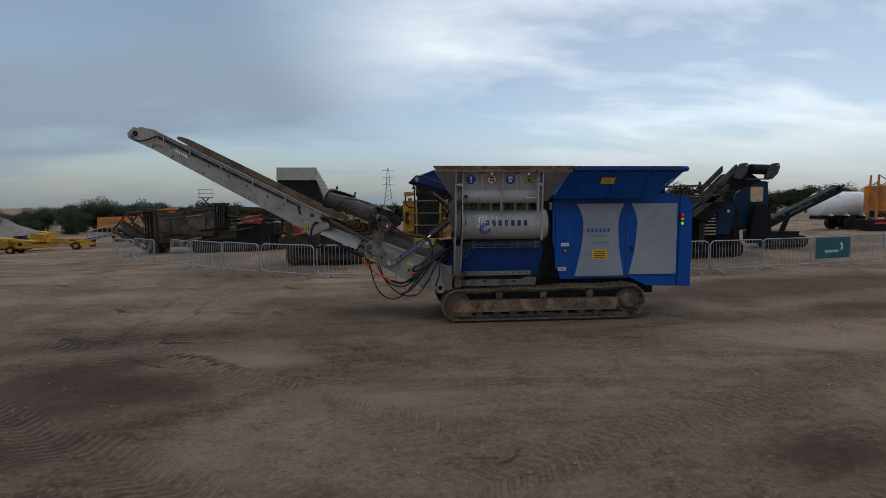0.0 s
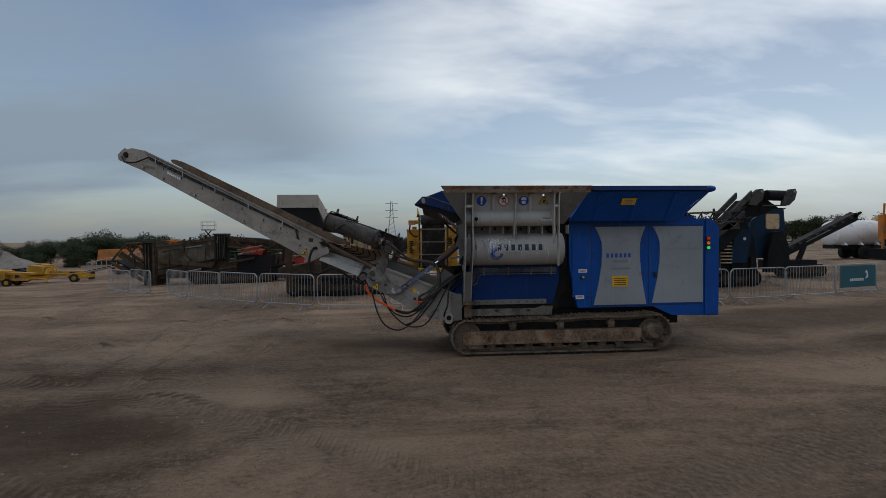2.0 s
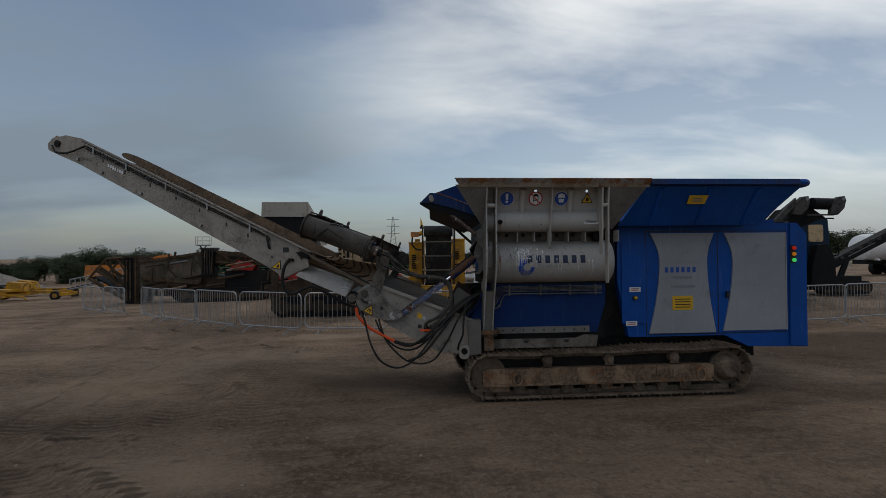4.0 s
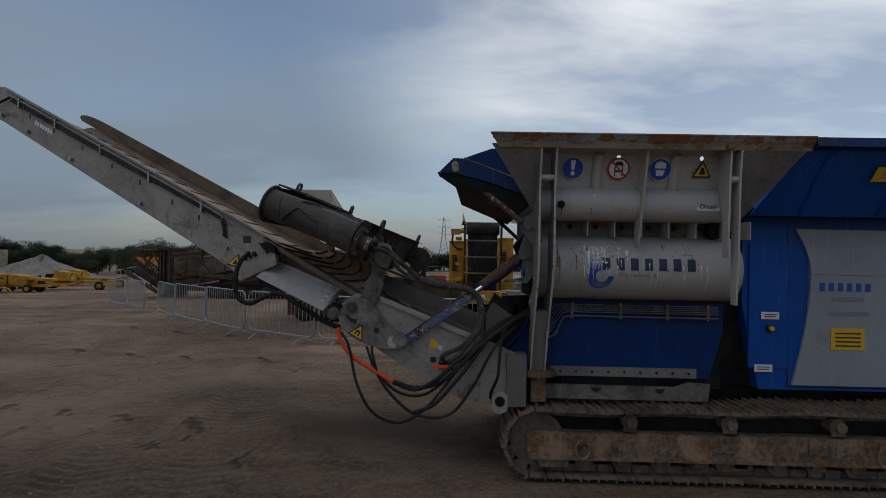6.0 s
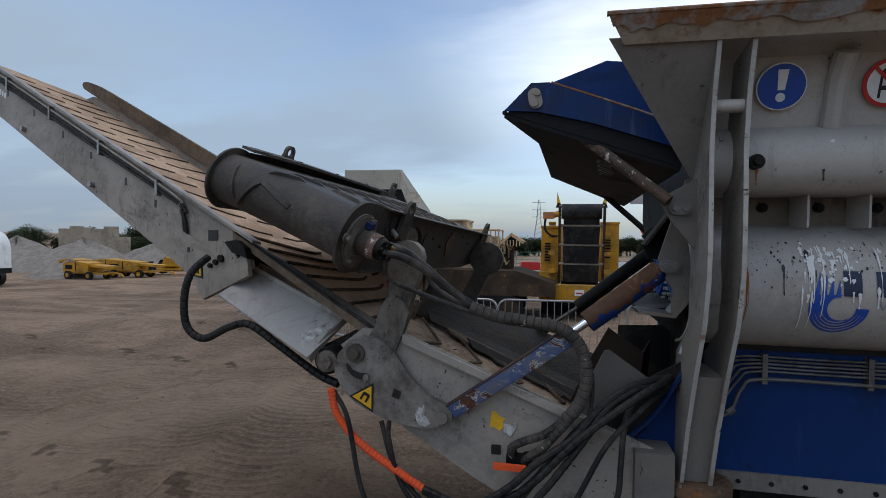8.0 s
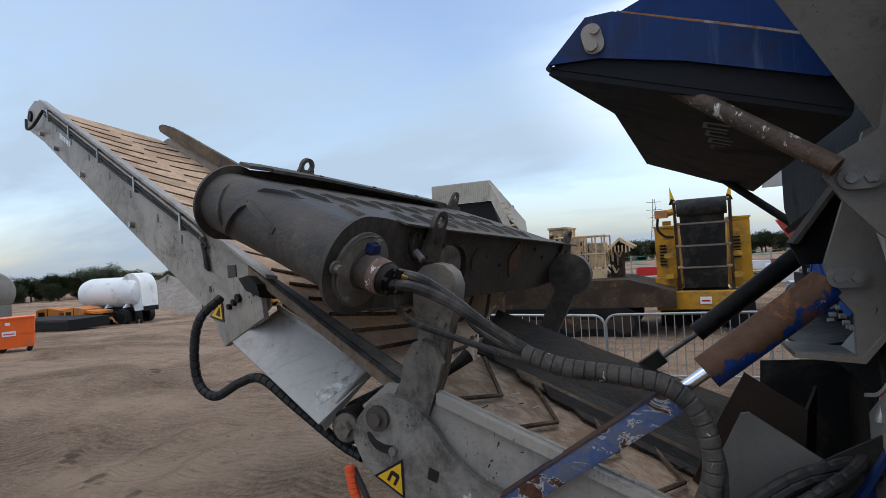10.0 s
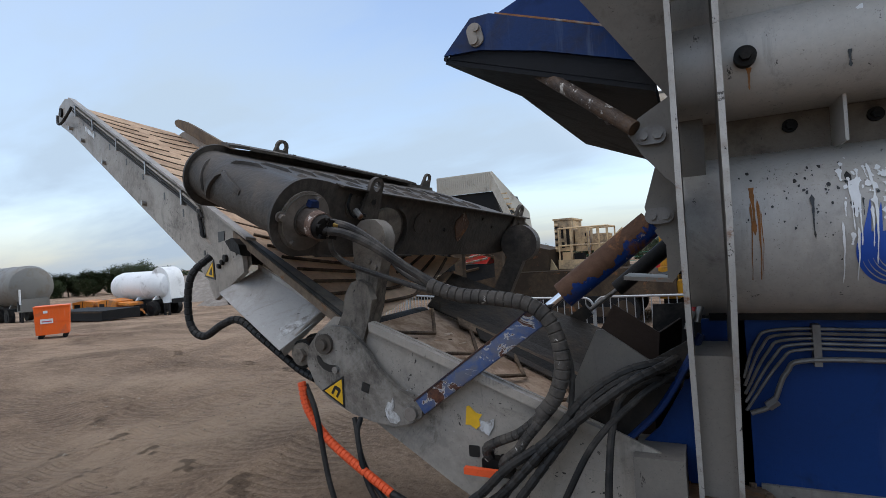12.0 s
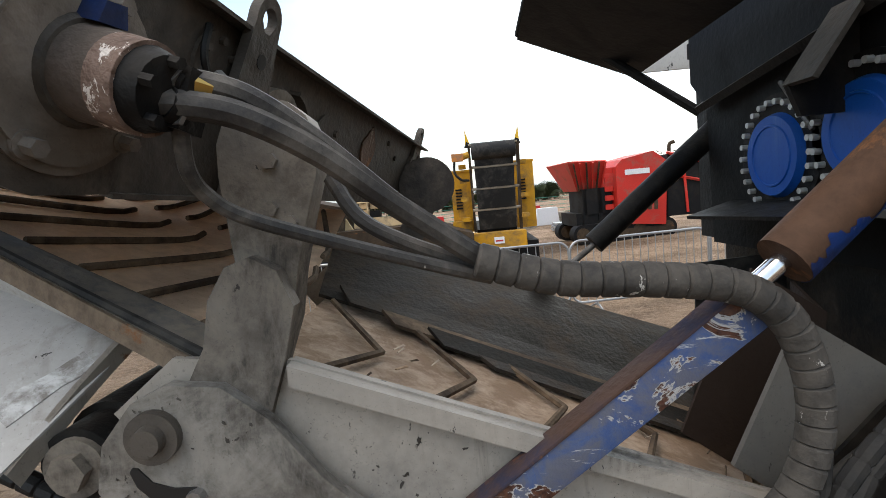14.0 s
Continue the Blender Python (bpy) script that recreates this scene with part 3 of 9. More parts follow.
    me.attributes.new("way", 'FLOAT', 'POINT').data.foreach_set("value", way.ravel())
    me.attributes.new("off", 'FLOAT', 'POINT').data.foreach_set("value", off.ravel())
    return me


def ground_material():
    m, nt, bsdf, pos = base_mat("packed_dirt")
    big = noise_node(nt, stretch(nt, pos, 0.20, 0.36, 1), 1.0, 7, 0.6, 1.0)
    drag = noise_node(nt, stretch(nt, pos, 1.3, 4.2, 1), 1.0, 8, 0.7, 0.4)
    mid = noise_node(nt, pos, 2.1, 10, 0.72, 0.5)
    fine = noise_node(nt, pos, 17, 9, 0.78)
    grit = noise_node(nt, pos, 85, 5, 0.8)
    rut, damp_shade = nt.nodes.new("ShaderNodeAttribute"), nt.nodes.new("ShaderNodeAttribute")
    rut.attribute_name, damp_shade.attribute_name = "rut", "damp_shade"
    c = mix_node(nt, ramp_node(nt, big, 0.40, 0.58), (0.112, 0.077, 0.053), (0.285, 0.211, 0.153))
    c = mix_node(nt, ramp_node(nt, drag, 0.47, 0.64, 0, 0.5), c, (0.32, 0.24, 0.175))
    c = mix_node(nt, ramp_node(nt, mid, 0.50, 0.36, 0, 0.65), c, (0.100, 0.069, 0.048))
    c = mix_node(nt, ramp_node(nt, mid, 0.56, 0.68, 0, 0.45), c, (0.34, 0.265, 0.20))
    c = mix_node(nt, math_node(nt, 'MULTIPLY', rut.outputs["Fac"], ramp_node(nt, mid, 0.36, 0.6)), c, (0.150, 0.108, 0.078))
    c = mix_node(nt, ramp_node(nt, fine, 0.50, 0.66, 0, 0.65), c, (0.37, 0.29, 0.22))
    c = mix_node(nt, ramp_node(nt, fine, 0.46, 0.34, 0, 0.8), c, (0.075, 0.052, 0.036))
    c = mix_node(nt, ramp_node(nt, grit, 0.57, 0.66, 0, 0.8), c, (0.40, 0.345, 0.28))
    c = mix_node(nt, ramp_node(nt, grit, 0.44, 0.35, 0, 0.85), c, (0.060, 0.042, 0.030))
    # damp, oily ground and the painted shade break up at the edge; dry dust lies pale over them
    edge = math_node(nt, 'ADD', damp_shade.outputs["Fac"], math_node(nt, 'MULTIPLY', math_node(nt, 'SUBTRACT', mid, 0.5), 1.5))
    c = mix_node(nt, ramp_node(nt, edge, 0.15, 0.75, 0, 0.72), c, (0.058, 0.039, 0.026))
    c = mix_node(nt, ramp_node(nt, edge, -0.2, -0.75, 0, 0.55), c, (0.40, 0.315, 0.235))
    # slanted tread blocks pressed into the lanes
    way, off = nt.nodes.new("ShaderNodeAttribute"), nt.nodes.new("ShaderNodeAttribute")
    way.attribute_name, off.attribute_name = "way", "off"
    prnt = nt.nodes.new("ShaderNodeAttribute")
    prnt.attribute_name = "print"
    side = math_node(nt, 'ABSOLUTE', off.outputs["Fac"], 0.0)
    ph = math_node(nt, 'ADD', math_node(nt, 'MULTIPLY', way.outputs["Fac"], 46.0), math_node(nt, 'MULTIPLY', side, 9.0))
    ph = math_node(nt, 'ADD', ph, math_node(nt, 'MULTIPLY', noise_node(nt, pos, 2.3, 3, 0.5), 4.0))
    bars = ramp_node(nt, math_node(nt, 'SINE', ph, 0.0), -0.35, 0.35)
    patch = ramp_node(nt, noise_node(nt, pos, 0.55, 4, 0.6), 0.33, 0.45)
    tread = math_node(nt, 'MULTIPLY', math_node(nt, 'MULTIPLY', bars, patch), ramp_node(nt, prnt.outputs["Fac"], 0.15, 0.8))
    c = mix_node(nt, math_node(nt, 'MULTIPLY', tread, ramp_node(nt, fine, 0.35, 0.6, 0.10, 0.45)), c, (0.30, 0.23, 0.175))
    c = mix_node(nt, 1.0, c, (1.22, 1.12, 1.03), 'MULTIPLY')
    nt.links.new(c, bsdf.inputs["Base Color"])
    bsdf.inputs["Roughness"].default_value = 0.95
    bsdf.inputs["Specular IOR Level"].default_value = 0.15
    b = nt.nodes.new("ShaderNodeBump")
    b.inputs["Strength"].default_value, b.inputs["Distance"].default_value = 1.0, 0.055
    h = math_node(nt, 'ADD', math_node(nt, 'MULTIPLY', mid, 1.6), math_node(nt, 'ADD', fine, math_node(nt, 'MULTIPLY', grit, 0.35)))
    nt.links.new(math_node(nt, 'ADD', h, math_node(nt, 'ADD', math_node(nt, 'MULTIPLY', drag, 0.6), math_node(nt, 'MULTIPLY', tread, 0.85))), b.inputs["Height"])
    nt.links.new(b.outputs[0], bsdf.inputs["Normal"])
    return m


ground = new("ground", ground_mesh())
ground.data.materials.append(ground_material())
tagged(ground, "packed brown dirt yard with dusty wheel ruts", "ground", kind="structure")


def crumb_mesh():
    """Loose clods and small stones lying about the near yard."""
    rs = np.random.RandomState(19)
    n = 5200
    u = rs.rand(n)
    x, y = -10 + 19 * rs.rand(n), 3.2 + 11.5 * u ** 0.8
    keep = ~((x > -0.4) & (x < 5.4) & (y > 10.1) & (y < 12.6))
    x, y = x[keep], y[keep]
    # they gather in drifts
    drift = np.sin(0.9 * x + 0.5 * y) + np.sin(1.7 * y - 0.6 * x + 1.0) + 1.3 * rs.randn(len(x))
    x, y = x[drift > -0.2], y[drift > -0.2]
    r = 0.006 + 0.020 * rs.rand(len(x)) ** 4
    z = ground_z(x, y) + 0.004
    form = np.array([(1, 0, 0), (0.3, 0.95, 0), (-0.8, 0.6, 0), (-0.8, -0.6, 0), (0.3, -0.95, 0), (0.1, 0.1, 0.9)])
    tri = np.array([(0, 1, 5), (1, 2, 5), (2, 3, 5), (3, 4, 5), (4, 0, 5)])
    turn_ = rs.uniform(0, 6.28, len(x))
    c_, s_ = np.cos(turn_)[:, None], np.sin(turn_)[:, None]
    jit = form[None] * (1 + 0.35 * rs.uniform(-1, 1, (len(x), 6, 1)))
    px = jit[:, :, 0] * c_ - jit[:, :, 1] * s_
    py_ = jit[:, :, 0] * s_ + jit[:, :, 1] * c_
    verts = np.stack([x[:, None] + px * r[:, None], y[:, None] + py_ * r[:, None], z[:, None] + (jit[:, :, 2] - 0.35) * r[:, None] + 0.006], 2).reshape(-1, 3)
    faces = (np.arange(len(x))[:, None, None] * 6 + tri[None]).reshape(-1, 3)
    me = bpy.data.meshes.new("clods")
    me.from_pydata(verts.tolist(), [], faces.tolist())
    return me


clods = new("clods", crumb_mesh())
clods.data.materials.append(surface("clod_dirt", (0.20, 0.15, 0.108), 0.95, vary=0.4, dirt_amt=0.5, dirt=(0.38, 0.31, 0.24), bump=0.3, scale=4.0))
tagged(clods, "loose dirt clods and small stones on the yard", "gravel", kind="stuff")


# ---- the tracked shredder ----
shredder = thing("tracked_shredder", (2.2, 11.25, 0.0), "blue and grey tracked waste shredder with raised conveyor on dirt", "shredder")
YN = 10.32      # outer edge of the near crawler


def crawler(y0, y1, front):
    """One crawler: frame, rollers, sprocket, idler and single shoes."""
    ym = (y0 + y1) / 2
    c0, r0, c1, r1 = (0.29, 0.345), 0.292, (3.81, 0.365), 0.312
    body = part("crawler_frame", prism([(0.19, 0.235), (3.50, 0.225), (3.56, 0.26), (3.56, 0.43), (3.3, 0.445), (0.30, 0.43), (0.185, 0.41)], y0 + 0.02, y0 + 0.17), TRACK_FRAME, shredder, "rust-stained beige crawler frame", bevel=0.012)
    # added near-black box stands for the shade inside the crawler loop
    part("loop_shade_fill", box(0.35, 3.7, y0 + 0.18, y1 - 0.10, 0.16, 0.58), DARK, shredder)
    for x in (0.95, 1.85, 2.7):
        part("cover_plate", box(x, x + 0.2, y0 + 0.008, y0 + 0.03, 0.30, 0.44), TRACK_FRAME, body, bevel=0.004)
    part("lower_lip", box(0.20, 3.54, y0 + 0.0, y0 + 0.04, 0.205, 0.232), TRACK_FRAME, body, bevel=0.004)
    for x in (0.68, 3.36):
        bm = ring((x, y0 - 0.008, 0.30), (0, 1, 0), 0.062, 0.013, 18, 6, squash=1.35)
        box(x - 0.05, x + 0.05, y0 - 0.004, y0 + 0.05, 0.345, 0.43, bm)
        part("shackle", bm, TRACK_FRAME, body)
    for x in (1.12, 2.02, 2.99):
        bm = cyl((x, y0 + 0.06, 0.545), (x, y0 + 0.175, 0.545), 0.072, 18)
        cyl((x, y0 + 0.0, 0.545), (x, y0 + 0.03, 0.545), 0.045, 14, bm=bm)
        box(x - 0.06, x + 0.06, y0 + 0.05, y0 + 0.07, 0.46, 0.54, bm)
        part("carrier_roller", bm, TRACK, shredder)
    for x0, x1 in ((0.27, 0.58), (1.88, 2.24)):
        part("skid_block", prism([(x0, 0.24), (x1, 0.24), (x1 - 0.02, 0.12), (x0 + 0.03, 0.12)], y0 + 0.05, y0 + 0.16), TRACK_FRAME, body, bevel=0.006)
    for k in range(8):
        x = 0.72 + k * 0.35
        bm = cyl((x, y0 + 0.09, 0.155), (x, y1 - 0.06, 0.155), 0.085, 16)
        box(x - 0.06, x + 0.06, y0 + 0.05, y0 + 0.09, 0.15, 0.23, bm)
        part("bottom_roller", bm, TRACK, shredder)
    for (cx, cz), rr, nm in ((c0, 0.25, "idler_wheel"), (c1, 0.24, "sprocket")):
        bm = cyl((cx, y0 + 0.13, cz), (cx, y1 - 0.07, cz), rr, 32)
        if nm == "sprocket":
            cyl((cx, y0 + 0.03, cz), (cx, y0 + 0.13, cz), rr * 0.6, 28, rr * 0.8, bm=bm)
            cyl((cx, y0 - 0.005, cz), (cx, y0 + 0.04, cz), rr * 0.5, 26, rr * 0.6, bm=bm)
        wheel = part(nm, bm, TRACK, shredder)
        if nm == "idler_wheel":
            continue
        for k in range(10):
            a = 0.6283 * k
            part("wheel_bolt", bolt((cx + rr * 0.42 * math.cos(a), y0 - 0.005, cz + rr * 0.42 * math.sin(a)), (0, -1, 0), 0.013, 0.01), TRACK, wheel)
    # the loop of shoes, walked at an even pitch
    path, n = [], 60
    for k in range(n + 1):
        a = radians(270 - 180 * k / n)
        path.append((c0[0] + r0 * math.cos(a), c0[1] + r0 * math.sin(a)))
    for k in range(1, 16):
        f = k / 16
        path.append((c0[0] + (c1[0] - c0[0]) * f, c0[1] + r0 + (c1[1] + r1 - c0[1] - r0) * f - 0.02 * math.sin(f * 9.4) ** 2))
    for k in range(n + 1):
        a = radians(90 - 180 * k / n)
        path.append((c1[0] + r1 * math.cos(a), c1[1] + r1 * math.sin(a)))
    path.append(path[0])
    seg = [math.dist(path[i], path[i + 1]) for i in range(len(path) - 1)]
    total, count = sum(seg), 56
    bm = box(-0.076, 0.076, y0, y1, -0.004, 0.018)
    prism([(-0.072, 0.018), (-0.050, 0.018), (-0.055, 0.045), (-0.066, 0.045)], y0, y1, bm=bm)
    prism([(0.016, 0.018), (0.036, 0.018), (0.032, 0.036), (0.020, 0.036)], y0, y1, bm=bm)
    shoe = mesh_of("track_shoe", bm, TRACK, 0)
    chain_bm = bmesh.new()
    for k in range(count):
        s, i = total * k / count, 0
        while s > seg[i]:
            s -= seg[i]
            i += 1
        (xa, za), (xb, zb) = path[i], path[i + 1]
        f = s / seg[i]
        ob = new("track_shoe", shoe)
        ob.parent = shredder
        ob.matrix_parent_inverse = Matrix.Translation(-shredder.location)
        a = math.atan2(zb - za, xb - xa)
        ob.matrix_basis = Matrix.Translation((xa + (xb - xa) * f, 0, za + (zb - za) * f)) @ Matrix.Rotation(-a, 4, 'Y')
        # chain links run just inside the shoes
        box(-0.085, 0.085, ym - 0.09, ym - 0.03, -0.07, -0.004, chain_bm, ob.matrix_basis)
    part("track_chain", chain_bm, TRACK, shredder, "dusty steel track chain")


crawler(YN, YN + 0.45, True)
crawler(11.95, 12.37, False)

# chassis between and over the crawlers
part("chassis", prism([(0.30, 0.70), (1.90, 0.70), (1.92, 0.86), (1.72, 0.87), (1.60, 0.825), (0.30, 0.83)], 10.54, 10.58), ARM, shredder, "dusty beige chassis side rail", bevel=0.006)
part("chassis_beam", box(0.15, 4.6, 10.95, 11.85, 0.42, 0.80), DARK, shredder)
for x in (0.85, 1.45):
    part("rail_slot", prism([(x - 0.05, 0.81), (x + 0.05, 0.81), (x + 0.02, 0.77), (x - 0.02, 0.77)], 10.534, 10.543), DECAL_BLACK, shredder)

# grinding box: blue lower panel; a near-black box stands for its shaded recess
part("lower_shade_fill", box(0.55, 2.06, 10.64, 11.9, 0.80, 1.62), DARK, shredder)
part("lower_panel", prism([(0.25, 0.90), (1.93, 0.90), (2.06, 1.34), (2.06, 1.62), (0.25, 1.62)], 10.60, 10.63), SHADED_BLUE, shredder, "deep blue lower side panel", bevel=0.006)
part("skirt_strip", box(0.42, 1.81, 10.585, 10.60, 0.905, 0.995), DIRTY_SHADED_GREY, shredder, "bolted grey strip", bevel=0.003)
for k in range(9):
    part("strip_bolt", bolt((0.52 + k * 0.152, 10.585, 0.95), (0, -1, 0), 0.012, 0.008), DARK, shredder)
# near-black box stands for the shaded gap before the engine house
part("gap_shade_fill", box(2.06, 2.5, 10.85, 11.9, 0.8, 2.5), DARK, shredder)

# the hydraulic drum cover and the recessed bolt band over it
arc = [(10.62 - 0.30 * math.cos(a), 1.945 + 0.29 * math.sin(a)) for a in [radians(-80 + 160 * k / 20) for k in range(21)]]
part("drum_cover", sheet([(10.62, 1.645)] + arc + [(10.62, 2.245)], 0.214, 2.09, 0.012, 'x'), GREY, shredder, "scratched grey curved drum cover")
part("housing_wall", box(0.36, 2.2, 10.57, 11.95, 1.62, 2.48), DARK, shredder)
# grimy band; the darker ARM colour also paints in the recess shade
band = part("bolt_band", box(0.214, 2.0, 10.545, 10.57, 2.20, 2.40), ARM, shredder, bevel=0.003)
for k in range(7):
    x = 0.58 + k * 0.245
    bm = cyl((x, 10.545, 2.325), (x, 10.532, 2.325), 0.024, 16)
    bolt((x, 10.532, 2.325), (0, -1, 0), 0.015, 0.014, bm)
    part("band_bolt", bm, DARK, band)
    part("web_plate", box(x + 0.12, x + 0.130, 10.36, 10.545, 2.225, 2.388), GREY, band)

# hopper: flared side, bulge, rim
part("hopper_bulge", sheet([(10.54, 2.385), (10.34, 2.385), (10.29, 2.395), (10.25, 2.42), (10.225, 2.455), (10.212, 2.50), (10.212, 2.55), (10.225, 2.595), (10.25, 2.63), (10.31, 2.66)], 0.214, 1.92, 0.012, 'x'), GREY, shredder, "rounded grey hopper ledge")
# flared sides, seen from both ways
for sgn, mir in ((1, lambda y: y), (-1, lambda y: 22.5 - y)):
    lab = "flared grey hopper side panel" if sgn > 0 else ""
    side_panel = part("hopper_side", sheet([(mir(9.98), 2.985), (mir(10.17), 2.978), (mir(10.216), 2.95), (mir(10.31), 2.62), (mir(10.33), 2.45)], 0.2, 1.96, 0.012 * sgn, 'x'), GREY, shredder, lab)
    if sgn > 0:
        near_panel = side_panel
    # the darker grey paints the overhang's shade onto the corner plates
    if sgn > 0:
        part("hopper_corner", plate([(-0.21, mir(9.985), 2.985), (0.215, mir(9.985), 2.985), (0.215, mir(10.33), 2.42)], 0.012), DIRTY_SHADED_GREY, shredder)
    part("hopper_corner", plate([(2.44, mir(9.985), 2.985), (1.91, mir(9.985), 2.985), (1.91, mir(10.35), 2.43), (2.08, mir(10.36), 2.41)], 0.012), DIRTY_SHADED_GREY, shredder)
    part("hopper_extension", plate([(2.44, mir(9.99), 2.99), (4.70, mir(9.99), 2.99), (4.56, mir(10.10), 2.852), (4.44, mir(10.21), 2.714), (4.36, mir(10.32), 2.575), (4.32, mir(10.42), 2.45), (2.20, mir(10.42), 2.45)], 0.014), BLUE, shredder, "blue hopper extension panel" if sgn > 0 else "")
    part("rusty_rim", plate([(-0.150, mir(9.985), 2.957), (2.46, mir(9.985), 2.957), (2.46, mir(9.925), 3.035), (-0.205, mir(9.925), 3.035)], -0.012 * sgn), RIM_CREAM, shredder, "cream hopper rim with rust runs" if sgn > 0 else "")
    rj = random.Random(31)
    tips = [(2.46 - 2.66 * k / 70, mir(9.935), 3.018 - 0.026 * rj.random() ** 2) for k in range(71)]
    part("rust_band", plate([(-0.222, mir(9.908), 3.064), (2.46, mir(9.908), 3.064)] + [(x, y - 0.006 * sgn - (z - 3.018) * 0.6 * sgn, z) for x, y, z in tips], 0.008 * sgn), RIM_RUST, shredder, "rust-eaten top edge" if sgn > 0 else "")
    part("rim_lip", tube([(-0.225, mir(9.918), 3.06), (2.46, mir(9.918), 3.06)], 0.011, 8, 1), RIM_RUST, shredder)
    prof = [(mir(9.90), 2.985), (mir(9.93), 3.065), (mir(10.0), 3.07), (mir(10.05), 3.00), (mir(9.98), 2.97)]
    bm = prism(prof, 2.462, 4.60, 'x')
    part("blue_rim", bm, BLUE_WORN, shredder, "worn blue hopper rim" if sgn > 0 else "", bevel=0.012)
    part("rim_nose", tube([(4.55, mir(9.98), 3.02), (4.72, mir(10.0), 3.025), (4.80, mir(10.12), 3.02), (4.80, mir(10.6), 3.02)], 0.05, 10, 6), BLUE, shredder)
    part("end_plate", plate([(4.70, mir(9.995), 2.99), (4.80, mir(10.15), 2.99), (4.44, mir(10.46), 2.60), (4.34, mir(10.42), 2.47), (4.46, mir(10.20), 2.714)], 0.012), BLUE, shredder)
part("hopper_end_wall", plate([(4.80, 10.1, 3.0), (4.80, 12.4, 3.0), (4.25, 12.0, 2.53), (4.25, 10.5, 2.53)], 0.015), BLUE, shredder)
part("rim_end", tube([(4.80, 10.5, 3.02), (4.80, 12.0, 3.02)], 0.05, 10, 1), BLUE, shredder)
part("hopper_floor", box(0.35, 4.3, 10.5, 12.0, 2.46, 2.53), DARK, shredder)
for x in (2.66, 3.36, 4.06):
    part("extension_rib", tube([(x, 10.03, 2.95), (x, 10.19, 2.735), (x, 10.40, 2.47)], 0.035, 8, 3), BLUE, shredder)

# ribs and the box post of the grinding box
for x in (1.80,):
    part("side_rib", prism([(10.05, 2.10), (10.03, 2.3), (10.02, 2.65), (9.995, 2.975), (10.06, 2.975), (10.20, 2.95), (10.20, 2.66), (10.13, 2.4), (10.13, 2.05), (10.08, 2.05)], x, x + 0.018, 'x'), GREY, shredder, bevel=0.003)
part("side_rib", prism([(10.06, 1.65), (10.03, 2.1), (10.02, 2.65), (9.995, 2.975), (10.06, 2.975), (10.20, 2.95), (10.20, 2.66), (10.14, 2.4), (10.14, 1.65)], 1.885, 1.903, 'x'), GREY, shredder, bevel=0.003)
FRONT = [(9.995, 2.972), (10.045, 2.78), (10.07, 2.54), (10.06, 2.33), (10.055, 2.15), (10.06, 2.0), (10.105, 1.80), (10.22, 1.55), (10.33, 1.28), (10.425, 0.98)]
for x in (0.208, 0.338):
    rib = part("side_rib", prism(FRONT + [(10.56, 0.98), (10.56, 1.6), (10.34, 1.75), (10.32, 2.48), (10.22, 2.93)], x, x + 0.016, 'x'), DIRTY_SHADED_GREY, shredder, "curved grey side rib")
    part("worn_edge", prism([(y - 0.0025, z) for y, z in FRONT] + [(y + 0.004, z) for y, z in FRONT[::-1]], x - 0.001, x + 0.017, 'x'), EDGE_WORN, rib, "paint-worn front edge")
part("middle_rib", prism([(10.05, 2.96), (10.19, 2.96), (10.30, 2.62), (10.33, 2.45), (10.36, 2.20), (10.30, 2.13), (10.25, 2.16), (10.16, 2.5), (10.08, 2.8)], 1.12, 1.138, 'x'), GREY, shredder, bevel=0.003)
for x in (0.75, 1.43):
    part("panel_swage", tube([(x, 10.17, 2.95), (x, 10.235, 2.85), (x, 10.28, 2.68), (x, 10.30, 2.62)], 0.045, 10, 4), GREY, shredder)
part("post", prism([(10.255, 1.545), (10.36, 1.28), (10.455, 0.98), (10.54, 0.98), (10.54, 1.545)], 0.2245, 0.3375, 'x'), DIRTY_SHADED_GREY, shredder, "grey box post")
flange = part("post_flange", cyl((0.295, 10.49, 0.935), (0.295, 10.49, 0.978), 0.165, 30), surface("rusty_flange_steel", (0.15, 0.085, 0.05), 0.7, dirt_amt=0.5, dirt=(0.09, 0.06, 0.042), rust=0.35, bump=0.4), shredder, "rusty bolted flange", bevel=0.006)
for k in range(10):
    a = 0.6283 * k + 0.2
    part("flange_bolt", bolt((0.295 + 0.142 * math.cos(a), 10.49 + 0.142 * math.sin(a), 0.978), (0, 0, 1), 0.013, 0.014), TRACK_FRAME, flange)
part("post_foot", box(0.22, 0.355, 10.40, 10.56, 0.70, 0.934), TRACK_FRAME, shredder, bevel=0.008)
for x0, x1, yt in ((0.224, 0.338, 10.10), (1.818, 1.885, 10.05)):
    bm = cyl((x0, yt, 2.72), (x1, yt, 2.72), 0.028, 14)
    part("rib_tube", bm, GREY, shredder)
bm = cyl((0.425, 10.25, 2.50), (0.425, 10.175, 2.50), 0.032, 18)
bolt((0.425, 10.175, 2.50), (0, -1, 0), 0.018, 0.02, bm)
part("pivot_nut", bm, DARK, shredder)
bm = cyl((1.90, 10.53, 2.305), (1.90, 10.42, 2.305), 0.075, 22)
part("bearing_cap", bm, DARK, shredder)

